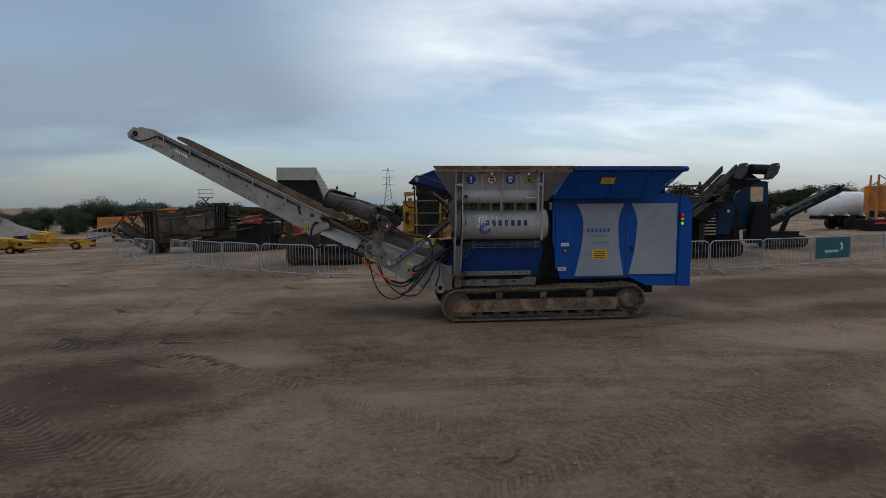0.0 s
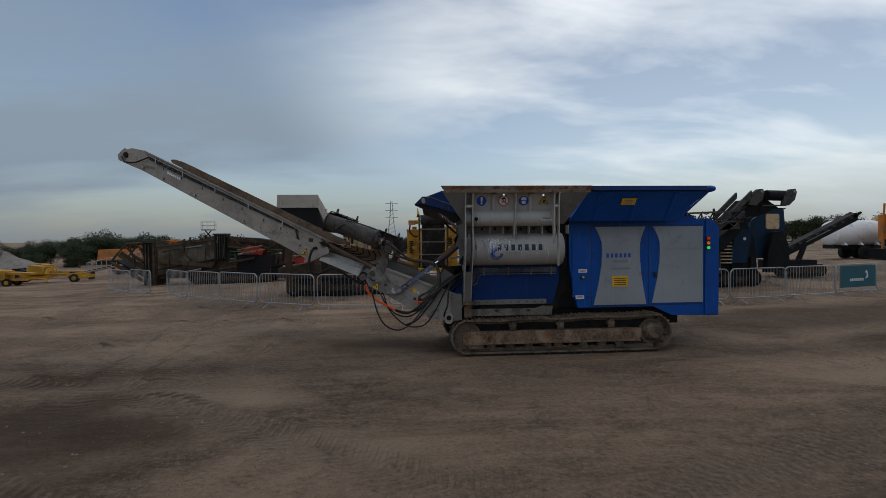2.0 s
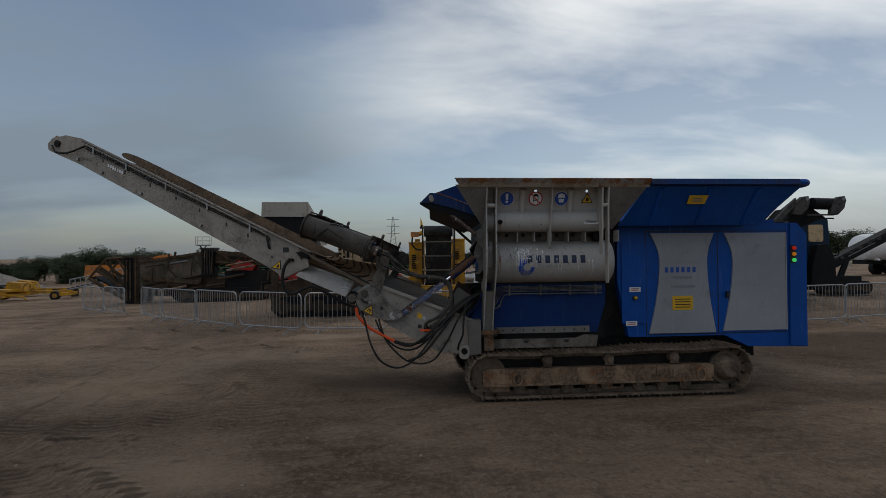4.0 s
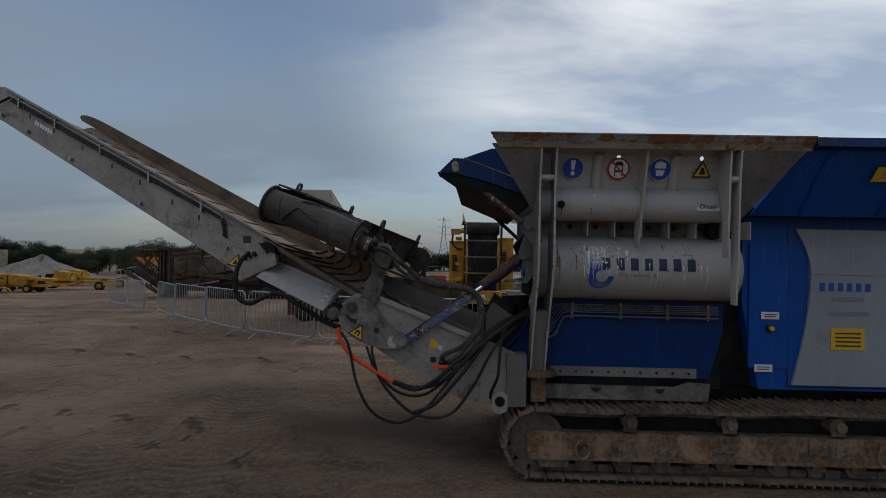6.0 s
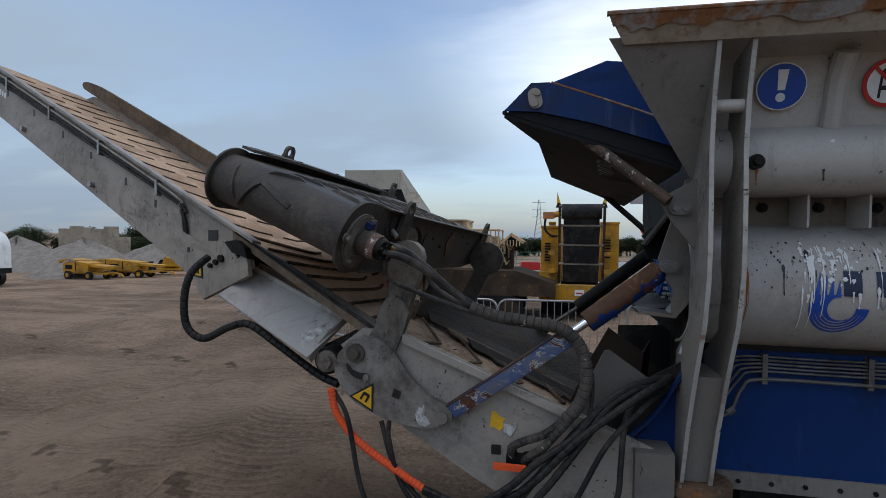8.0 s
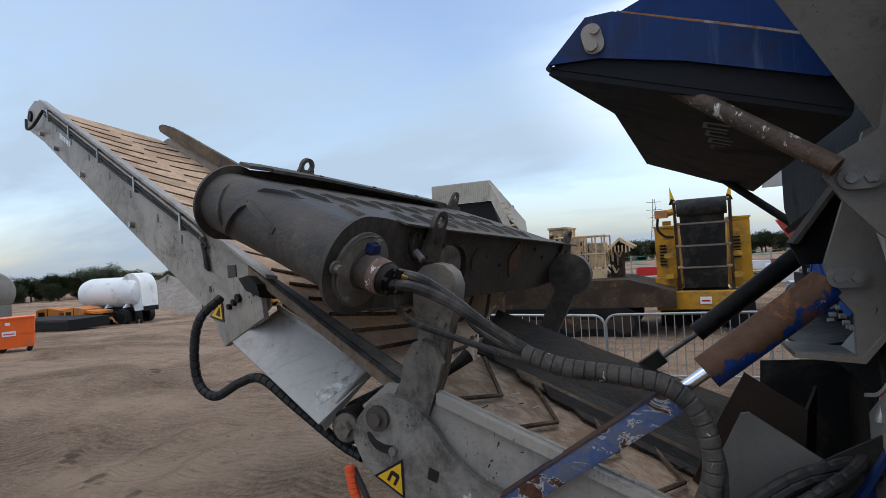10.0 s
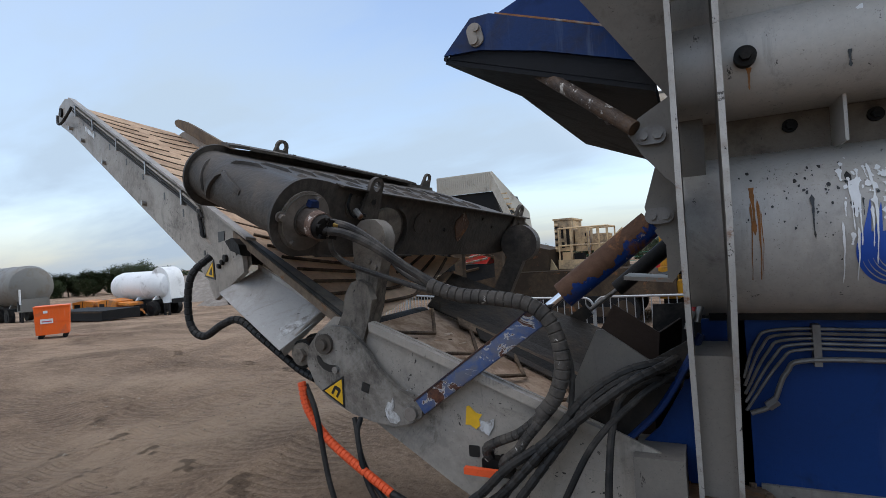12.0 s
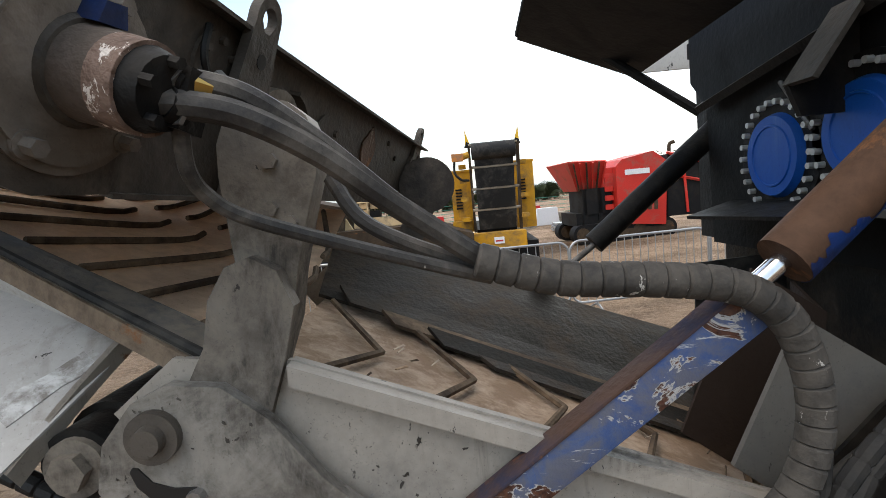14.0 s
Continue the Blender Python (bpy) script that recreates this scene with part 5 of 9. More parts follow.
part("flap_rod", tube([(-0.36, 10.42, 2.725), (0.085, 10.215, 2.335)], 0.027, 12, 1), surface("flaking_rod", (0.05, 0.036, 0.028), 0.5, dirt_amt=0.45, dirt=(0.12, 0.07, 0.04), rust=0.15, chip=(0.40, 0.37, 0.33), chip_amt=0.36, bump=0.6), shredder, "flaking painted flap rod")
part("gas_strut", tube([(-0.12, 12.12, 2.62), (0.31, 11.82, 2.19)], 0.022, 10, 1), DARK, shredder)


def under(x, y, drop=0.0225):
    """A place on the flap's underside."""
    return (x, y, 2.775 - 0.3354 * (x + 0.66) - 0.0025 * (y - 10.33) - drop)


for k in range(7):
    y = 11.58 - 0.137 * k
    x = -0.085 - 0.017 * k
    for a, b, c, d in ((0.0, 0.018, 0.0, 0.085), (0.018, 0.085, 0.0, 0.014), (0.075, 0.093, 0.0, 0.07 if k % 2 else 0.085)):
        part("name_bar", plate([under(x + c, y - a), under(x + d, y - a), under(x + d, y - b), under(x + c, y - b)], 0.003), FLAP_PRINT, flap)
for k in range(4):
    r = 0.07 + 0.022 * k
    arc = [(0.02 + r * math.cos(a) * 0.9, 11.56 + r * math.sin(a) * 0.8) for a in [0.1 + 0.23 * q for q in range(11)]]
    part("swoosh_bar", tube([under(x, y, 0.022) for x, y in arc], 0.006, 4, 2), FLAP_PRINT, flap)
# pin plates on the post side
for px, py, pz in ((0.135, 10.235, 2.305), (0.135, 10.40, 2.035)):
    bm = prism(rounded(px - 0.050, px + 0.050, pz - 0.030, pz + 0.030, 0.029), py - 0.012, py)
    cyl((px - 0.022, py - 0.012, pz), (px - 0.022, py - 0.024, pz), 0.014, 14, bm=bm)
    cyl((px + 0.022, py - 0.012, pz), (px + 0.022, py - 0.022, pz), 0.017, 6, bm=bm)
    part("pin_plate", bm, PIPE, shredder, "dull pin keeper plate")
part("end_bracket", prism([(0.14, 2.25), (0.085, 2.072), (0.10, 2.0), (0.152, 1.924), (0.15, 1.80), (0.16, 1.795), (0.30, 2.0), (0.30, 2.50), (0.20, 2.45)], 10.41, 10.43), BRACKET, shredder, "grey ram bracket", bevel=0.004)
part("bracket_lip", prism([(-0.005, 1.815), (0.158, 1.80), (0.30, 1.985), (0.30, 1.965), (0.165, 1.785), (-0.005, 1.80)], 10.395, 10.60), BRACKET, shredder, bevel=0.003)
part("end_bracket", prism([(0.06, 2.32), (0.09, 2.37), (0.21, 2.44), (0.21, 2.12), (0.17, 2.16), (0.10, 2.25)], 10.245, 10.262), BRACKET, shredder, bevel=0.004)
part("lever_bracket", prism([(0.085, 2.136), (0.22, 2.325), (0.27, 2.345), (0.30, 2.3), (0.30, 2.05), (0.12, 2.05)], 10.88, 10.90), DARK, shredder, "dark lever bracket", bevel=0.004)
part("lever_lip", prism([(0.08, 2.136), (0.22, 2.33), (0.235, 2.33), (0.095, 2.13)], 10.78, 10.90), MAG, shredder)
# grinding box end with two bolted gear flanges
# added sheet: keeps the view below the flap dark, hides the far corner
part("added_dark_sheet", prism([(10.45, 2.38), (11.60, 2.19), (11.72, 2.3), (11.72, 2.55), (10.36, 2.62)], 0.225, 0.25, 'x'), FLAP_BLACK, shredder, "added near-black sheet closing the gap under the hopper end")
# the wall's near-black colour holds the shade of the opening below the flap
part("end_wall", prism([(10.56, 1.62), (11.68, 1.62), (11.70, 2.18), (10.56, 2.40)], 0.28, 0.34, 'x'), surface("shaded_end_wall", (0.0035, 0.0035, 0.0037), 0.7, dirt_amt=0.3, dirt=(0.012, 0.010, 0.009), bump=0.2), shredder)
part("chute_wall", box(0.34, 0.40, 10.6, 11.7, 0.95, 1.62), GRIME, shredder)
part("chute_shelf", plate([(0.06, 10.62, 1.79), (0.06, 11.45, 1.76), (0.29, 11.55, 1.80), (0.29, 10.62, 1.83)], 0.012), DARK, shredder, "greasy chute shelf")
part("end_beam", plate([(0.225, 11.66, 2.165), (0.225, 10.45, 2.325), (0.262, 10.45, 2.350), (0.262, 11.66, 2.19)], 0.03), DARK, shredder)
ZINC = plain("bright_zinc", (0.50, 0.49, 0.46), 0.45, 0.3)
for gy, gz in ((11.21, 1.955), (10.84, 1.995)):
    hub = part("gear_flange", cyl((0.28, gy, gz), (0.262, gy, gz), 0.205, 40), DARK, shredder, "greasy bolted gear flange")
    part("flange_cap", cyl((0.263, gy, gz), (0.238, gy, gz), 0.142, 36, 0.132), BLUE, hub, "blue painted gear cap")
    part("cap_rim", ring((0.238, gy, gz), (1, 0, 0), 0.100, 0.005, 28, 6), BLUE, hub)
    for k in range(26):
        a = 0.24166 * k
        part("flange_bolt", cyl((0.264, gy + 0.178 * math.cos(a), gz + 0.178 * math.sin(a)), (0.240, gy + 0.178 * math.cos(a), gz + 0.178 * math.sin(a)), 0.0100, 10), ZINC, hub, "bright bolt head" if k == 0 else "")
part("strap_bar", tube([(0.255, 11.175, 2.19), (0.255, 11.03, 2.02)], 0.008, 6, 1), PIPE, shredder)

# ---- lower conveyor ----
CHUTE_RUST = surface("dark_rusty_plate", (0.030, 0.019, 0.014), 0.7, dirt_amt=0.4, dirt=(0.06, 0.04, 0.028), rust=0.15, bump=0.3)
LOWBELT = surface("littered_belt", (0.25, 0.165, 0.108), 0.85, dirt_amt=0.55, dirt=(0.43, 0.32, 0.235), rust=0.1, bump=0.6, dirt_scale=6.0)


def low(x):      # rail height along the lower conveyor
    return 1.64 - 0.387 * (x + 1.17)


for y0, y1 in ((10.42, 10.435), (11.78, 11.795)):
    part("trough_side", prism([(-1.55, 1.56), (-1.42, 1.38), (-1.19, 1.135), (-0.81, 0.905), (-0.42, 0.70), (0.02, 0.64), (0.12, 0.64), (0.12, 1.12), (-0.10, 1.215), (-1.18, 1.635), (-1.42, 1.66)], y0, y1), GREY_CONV, shredder, "scuffed grey lower conveyor side" if y0 < 11 else "", bevel=0.003)
part("trough_rail", prism([(-1.19, 1.635), (-0.09, 1.205), (-0.09, 1.165), (-1.19, 1.595)], 10.385, 10.45), GREY_CONV, shredder, bevel=0.006)
part("trough_rail", prism([(-1.19, 1.635), (0.2, 1.09), (0.2, 1.05), (-1.19, 1.595)], 11.76, 11.83), DARK, shredder, bevel=0.006)
part("rubber_skirt", plate([(-1.35, 11.72, 1.80), (0.25, 11.72, 1.18), (0.25, 11.30, 0.95), (-1.35, 11.30, 1.615)], 0.014), GRIME, shredder, "grimy black trough skirt")
part("lower_belt", plate([(-1.34, 10.46, 1.586), (0.30, 10.46, 0.90), (0.30, 11.76, 0.90), (-1.34, 11.76, 1.586)], -0.03), LOWBELT, shredder, "sawdust-covered lower belt")
def on_low(x, y, lift=0.0):
    return (x, y, 1.893 - 0.418 * (x + 2.02) + lift)


for k in range(5):
    x = -1.29 + 0.25 * k
    part("chevron_cleat", tube([on_low(x, 11.25, 0.004), on_low(x + 0.21, 10.86, 0.006), on_low(x + 0.09, 10.60, 0.004)], 0.011, 6, 1), CLEAT, shredder)
# long worn strips hang over the far side of the belt
for k, (ya, yb, za, zb, mat_) in enumerate(((11.30, 11.20, 0.050, 0.018, GRIME), (11.20, 11.12, 0.030, 0.012, CLEAT), (11.12, 11.05, 0.040, 0.010, DARK), (11.05, 11.00, 0.016, 0.004, GRIME))):
    x0, x1 = -1.28 + 0.16 * k, 0.22
    part("trough_strip", plate([on_low(x0, ya + 0.05, za), on_low(x1, ya - 0.02 * k, za), on_low(x1, yb - 0.02 * k, zb), on_low(x0 + 0.05, yb + 0.05, zb)], 0.012), mat_, shredder, "frayed black strip beside the belt")
rl = random.Random(77)
for k in range(26):      # shredded wood and litter caught along the belt
    x, y = rl.uniform(-1.15, -0.1), 10.47 + 0.55 * rl.random() ** 1.5
    z = 1.893 - 0.418 * (x + 2.02) + 0.004
    l, w_, a = rl.uniform(0.02, 0.09), rl.uniform(0.002, 0.006), rl.uniform(0.2, 1.3)
    dx, dy = l * math.cos(a), l * math.sin(a)
    part("wood_sliver", plate([(x, y, z), (x + dx, y + dy, z - 0.418 * dx + 0.01), (x + dx + w_, y + dy + 0.3 * w_, z - 0.418 * (dx + w_) + 0.006), (x + w_, y - 0.4 * w_, z - 0.418 * w_)], 0.003), rl.choice((CLEAT_DUSTY, BELT, CLEAT)), shredder)
# box in the darker grey, its shade put into the colour
part("grey_box", box(-0.01, 0.17, 10.36, 10.62, 0.66, 1.135), BRACKET, shredder, bevel=0.006)
part("chute_box", plate([(-0.103, 10.75, 1.669), (0.085, 10.75, 1.539), (0.03, 10.75, 1.0), (-0.30, 10.75, 1.25), (-0.195, 10.75, 1.495)], 0.01), CHUTE_RUST, shredder, "dark rusty chute plate")
part("chute_box", plate([(0.085, 10.755, 1.539), (0.168, 11.0, 1.569), (0.13, 11.0, 1.0), (0.03, 10.755, 1.0)], 0.01), CHUTE_RUST, shredder)
for hx, hz in ((0.205, 1.60), (0.235, 1.63)):
    cpl = part("hose_coupling", cyl((hx, 10.46, hz), (hx + 0.02, 10.47, hz + 0.07), 0.014, 12), STEEL, shredder, "steel hose coupling")
    part("coupling_cap", cyl((hx + 0.02, 10.47, hz + 0.07), (hx + 0.026, 10.473, hz + 0.09), 0.012, 12), DECAL_RED, cpl, "red coupling ring")
    part("hose", tube([(hx + 0.026, 10.473, hz + 0.09), (hx + 0.03, 10.50, hz + 0.16), (hx + 0.05, 10.56, hz + 0.24)], 0.011, 8, 5), RUBBER, shredder)
part("rubber_curtain", plate([(0.02, 11.3, 1.60), (0.50, 11.3, 1.62), (0.50, 11.3, 0.95), (-0.02, 11.3, 0.95)], 0.01), RUBBER, shredder)
part("mudguard", prism([(0.245, 1.585), (0.185, 1.456), (0.087, 1.293), (-0.056, 1.143), (-0.2, 0.98), (-0.28, 0.98), (-0.16, 1.28), (-0.02, 1.42), (0.10, 1.50)], 10.455, 10.465), DARK, shredder, "dark curved mudguard")
part("blue_side_plate", prism([(0.215, 1.50), (0.215, 0.985), (-0.10, 0.985), (-0.06, 1.06), (0.08, 1.20), (0.17, 1.36)], 10.545, 10.558), SHADED_BLUE, shredder, "deep blue plate beside the post", bevel=0.003)
part("mudguard_edge", tube([(0.25, 10.45, 1.585), (0.185, 10.45, 1.456), (0.087, 10.45, 1.293), (-0.056, 10.45, 1.143), (-0.2, 10.45, 0.98)], 0.014, 6, 4), BLUE_WORN, shredder)
# corner plate likewise darkened for the shade it stands in
part("corner_plate", prism([(-0.29, 1.28), (-0.145, 1.585), (-0.12, 1.59), (0.08, 1.45), (0.0, 1.22), (-0.08, 1.12)], 10.52, 10.535), BRACKET, shredder, "scratched grey corner plate", bevel=0.003)
part("pivot_pin", cyl((-0.07, 10.60, 0.71), (-0.07, 10.33, 0.71), 0.045, 18), DARK, shredder)
part("pivot_arm", prism(rounded(-0.14, 0.0, 0.60, 0.80, 0.06), 10.345, 10.375), GREY_CONV, shredder, bevel=0.004)
bracket_pts = [(-1.41, 1.625), (-1.48, 1.595), (-1.545, 1.52), (-1.565, 1.43), (-1.52, 1.33), (-1.44, 1.26), (-1.30, 1.195), (-1.18, 1.165), (-1.05, 1.155), (-0.965, 1.175), (-0.915, 1.21), (-0.91, 1.25), (-0.945, 1.285), (-1.05, 1.335), (-1.14, 1.42), (-1.23, 1.545), (-1.31, 1.612)]
SCUFF = surface("scraped_white_paint", (0.55, 0.545, 0.53), 0.6, dirt_amt=0.6, dirt=(0.20, 0.18, 0.16), bump=0.2, dirt_scale=14.0)
BRK_GREY = surface("greasy_bracket_grey", (0.245, 0.222, 0.192), 0.45, dirt_amt=0.5, dirt=(0.13, 0.112, 0.094), rust=0.04, streak=0.4, streak_col=(0.08, 0.07, 0.06), chip=(0.05, 0.043, 0.036), chip_amt=0.16, bump=0.2, dirt_scale=5.0, grime=0.7)
brk = part("hinge_bracket", prism(bracket_pts, 10.365, 10.395), BRK_GREY, shredder, "grey hinge bracket with magnet warning", bevel=0.005)
PIN = surface("greasy_pin_steel", (0.095, 0.080, 0.066), 0.5, 0.2, dirt_amt=0.5, dirt=(0.045, 0.037, 0.031), bump=0.3)
part("hinge_pin", cyl((-1.44, 10.37, 1.533), (-1.44, 10.345, 1.533), 0.050, 24), PIN, brk, "greasy hinge pin")
part("pin_core", cyl((-1.44, 10.35, 1.533), (-1.44, 10.325, 1.533), 0.030, 20, 0.026), PIN, brk)
slot = [(-1.498, 1.466), (-1.492, 1.474), (-1.482, 1.472), (-1.458, 1.442), (-1.42, 1.428), (-1.378, 1.426), (-1.372, 1.408), (-1.378, 1.392), (-1.425, 1.394), (-1.462, 1.408), (-1.488, 1.436)]
part("curved_slot", prism(slot, 10.361, 10.3645), DECAL_BLACK, brk, "curved black slot")
part("slot_bolt", cyl((-1.378, 10.368, 1.408), (-1.378, 10.345, 1.408), 0.017, 8), STEEL, brk)
part("end_pin", cyl((-0.965, 10.37, 1.225), (-0.965, 10.345, 1.225), 0.032, 20), STEEL, brk)
part("white_scuff", prism([(-1.108, 1.232), (-1.09, 1.268), (-1.075, 1.262), (-1.062, 1.289), (-1.056, 1.25), (-1.064, 1.228), (-1.035, 1.205), (-1.028, 1.186), (-1.05, 1.168), (-1.085, 1.172), (-1.102, 1.20)], 10.361, 10.3645), SCUFF, brk)
part("square_hole", prism([(-1.238, 1.313), (-1.198, 1.300), (-1.186, 1.342), (-1.226, 1.356)], 10.361, 10.3645), DECAL_BLACK, brk)


def tri_sign(c, y, s, rot, parent, inner):
    """A yellow warning triangle on an upright face."""
    def turn(pts):
        return [(c[0] + (a * math.cos(rot) - b * math.sin(rot)) * s, c[1] + (a * math.sin(rot) + b * math.cos(rot)) * s) for a, b in pts]
    t = part("warning_triangle", prism(turn([(-1, -0.6), (1, -0.6), (0, 1.13)]), y - 0.003, y), DECAL_BLACK, parent, "yellow warning triangle")
    part("sign_face", prism(turn([(-0.8, -0.48), (0.8, -0.48), (0, 0.9)]), y - 0.005, y - 0.003), DECAL_YEL, t)
    part("pictogram", prism(turn(inner), y - 0.007, y - 0.005), DECAL_BLACK, t)


MAGNET_MARK = [(-0.28, -0.3), (-0.12, -0.3), (-0.12, 0.1), (0.12, 0.1), (0.12, -0.3), (0.28, -0.3), (0.28, 0.22), (0.18, 0.32), (-0.18, 0.32), (-0.28, 0.22)]
tri_sign((-1.385, 1.30), 10.364, 0.078, radians(-30), brk, MAGNET_MARK)
part("torn_sticker", prism([(-0.712, 1.258), (-0.700, 1.262), (-0.668, 1.232), (-0.640, 1.226), (-0.655, 1.205), (-0.650, 1.178), (-0.672, 1.160), (-0.700, 1.176), (-0.722, 1.176)], 10.416, 10.4195), DECAL_YEL, shredder, "torn yellow sticker")
part("torn_corner", prism([(-0.652, 1.203), (-0.624, 1.196), (-0.582, 1.214), (-0.588, 1.178), (-0.612, 1.137), (-0.640, 1.152), (-0.662, 1.156), (-0.648, 1.176)], 10.413, 10.4155), SCUFF, shredder)
part("square_hole", prism(rounded(-0.712, -0.662, 1.036, 1.086, 0.006), 10.414, 10.4195), DECAL_BLACK, shredder)

# blue strut, ram and hoses by it
def flaking_blue():
    """Blue paint torn off in ragged dark patches, with pale primer along their rims and long scratches."""
    m, nt, bsdf, pos = base_mat("flaking_strut_blue")
    big = noise_node(nt, pos, 7.0, 8, 0.62, 0.9)
    big2 = noise_node(nt, stretch(nt, pos, 1.0, 1.0, 0.8), 13.0, 8, 0.7, 0.6)
    fine = noise_node(nt, pos, 60, 4, 0.7)
    wide = noise_node(nt, pos, 3.0, 4, 0.5)
    blue = mix_node(nt, ramp_node(nt, wide, 0.35, 0.65), (0.012, 0.050, 0.19), (0.045, 0.085, 0.20))
    blue = mix_node(nt, ramp_node(nt, fine, 0.4, 0.65, 0, 0.35), blue, (0.12, 0.14, 0.18))
    dust = mix_node(nt, ramp_node(nt, big2, 0.42, 0.56, 0, 0.6), blue, (0.13, 0.115, 0.10))
    rust = mix_node(nt, ramp_node(nt, fine, 0.35, 0.65), (0.035, 0.012, 0.009), (0.13, 0.045, 0.02))
    c = mix_node(nt, ramp_node(nt, big, 0.508, 0.516), dust, (0.40, 0.38, 0.36))
    c = mix_node(nt, ramp_node(nt, big, 0.528, 0.536), c, rust)
    scr = noise_node(nt, stretch(nt, pos, 5, 5, 34), 1.0, 6, 0.75, 0.3)
    c = mix_node(nt, math_node(nt, 'MULTIPLY', ramp_node(nt, scr, 0.62, 0.65), ramp_node(nt, wide, 0.46, 0.52)), c, (0.46, 0.45, 0.43))
    nt.links.new(c, bsdf.inputs["Base Color"])
    bsdf.inputs["Roughness"].default_value = 0.5
    b = nt.nodes.new("ShaderNodeBump")
    b.inputs["Strength"].default_value, b.inputs["Distance"].default_value = 0.6, 0.004
    nt.links.new(math_node(nt, 'SUBTRACT', fine, ramp_node(nt, big, 0.53, 0.555)), b.inputs["Height"])
    nt.links.new(b.outputs[0], bsdf.inputs["Normal"])
    return m


STRUT_BLUE = flaking_blue()
STRUT_AT = Matrix.Translation((-0.96, 0, 1.225)) @ Matrix.Rotation(radians(-35.5), 4, 'Y')
strut = part("blue_strut", prism([(0.055, -0.038), (0.80, -0.043), (0.80, 0.043), (0.055, 0.038)], 10.35, 10.40, m=Matrix.Translation((-0.96, 0, 1.225)) @ Matrix.Rotation(radians(-35.5), 4, 'Y')), STRUT_BLUE, shredder, "chipped blue strut", bevel=0.008)
part("strut_edge", prism([(0.05, 0.034), (0.805, 0.040), (0.805, 0.0465), (0.05, 0.0415)], 10.346, 10.404, m=STRUT_AT), surface("rusty_strut_edge", (0.075, 0.040, 0.028), 0.7, dirt_amt=0.5, dirt=(0.035, 0.035, 0.06), rust=0.22, bump=0.4), strut, "rusted upper edge", bevel=0.002)
part("ram_rod", cyl((-0.36, 10.40, 1.66), (-0.22, 10.41, 1.765), 0.020, 14), CHROME, shredder)
ram = part("ram", cyl((-0.245, 10.405, 1.745), (0.10, 10.455, 2.01), 0.054, 24), RUSTCYL, shredder, "rusty blue hydraulic ram")
ra, rb = Vector((-0.245, 10.405, 1.745)), Vector((0.10, 10.455, 2.01))
rx = (rb - ra).normalized()
ru = (Vector((0, 0, 1)) - rx * rx.z).normalized()
rv = rx.cross(ru)
rs_ram = random.Random(3)
bm = bmesh.new()
rows_ = []
for k in range(73):
    cut = -2.2 + 0.35 * math.sin(k * 0.143) + 0.16 * math.sin(k * 0.61 + 1) + 0.08 * math.sin(k * 1.9) + rs_ram.uniform(-0.07, 0.07)
    top_cut = 0.1 if k < 66 else 1.2
    rows_.append([bm.verts.new(ra + (rb - ra) * (k / 72) + (ru * math.cos(q) + rv * math.sin(q)) * 0.0552) for q in [math.pi - top_cut * 0.3 + (cut + 3.4 + top_cut * 0.2) * -j / 10 * 1.0 for j in range(11)]])
for k in range(72):
    for j in range(10):
        bm.faces.new((rows_[k][j], rows_[k][j + 1], rows_[k + 1][j + 1], rows_[k + 1][j]))
bmesh.ops.solidify(bm, geom=bm.faces[:], thickness=0.0012)
part("ram_paint", bm, RAM_BLUE, ram, "flaking blue paint along the underside")
part("ram_rod", cyl((-0.42, 11.75, 1.50), (-0.2, 11.75, 1.66), 0.014, 12), PIPE, shredder)
part("far_ram", cyl((-0.22, 11.75, 1.65), (0.36, 11.75, 2.12), 0.05, 18), DARK, shredder)
part("far_strut", prism([(0, -0.04), (0.62, -0.04), (0.62, 0.04), (0, 0.04)], 11.72, 11.78, m=Matrix.Translation((-0.9, 0, 1.16)) @ Matrix.Rotation(radians(-36), 4, 'Y')), DARK, shredder)

# ---- upper conveyor, swung a little away ----
LEAN = Matrix(((1, 0, 0, 0), (0, 1, 0, 0), (0, -0.165, 1, 0), (0, 0, 0, 1)))      # the far edge hangs lower
UP = Matrix.Translation((-1.3, 10.40, 0)) @ Matrix.Rotation(math.atan2(0.29, -1.0), 4, 'Z') @ Matrix.Scale(-1, 4, (0, 1, 0)) @ LEAN
# local: x along the conveyor, y across to the far side, z up


def top(s):
    return 2.13 + 0.468 * (s - 1.0)


def bot(s):
    return 1.97 + 0.502 * (s - 1.75)


W = 1.32


def up(name, bm, material, parent=shredder, label="", bevel=0.0):
    if bevel:
        sharp = [e for e in bm.edges if len(e.link_faces) == 2 and e.calc_face_angle(0) > 0.5]
        bmesh.ops.bevel(bm, geom=sharp, offset=bevel, segments=2, affect='EDGES', profile=0.6, clamp_overlap=True)
    bmesh.ops.transform(bm, matrix=UP, verts=bm.verts)
    return part(name, bm, material, parent, label)


head = [(5.48, 3.80), (5.50, 3.90), (5.40, 3.99), (5.15, 4.02), (4.85, top(4.85) + 0.02)]
side_pts = [(0.98, 1.96), (1.2, 1.82), (1.45, 1.80), (1.75, bot(1.75)), (4.9, bot(4.9)), (5.35, 3.74)] + head + [(1.0, top(1.0))]
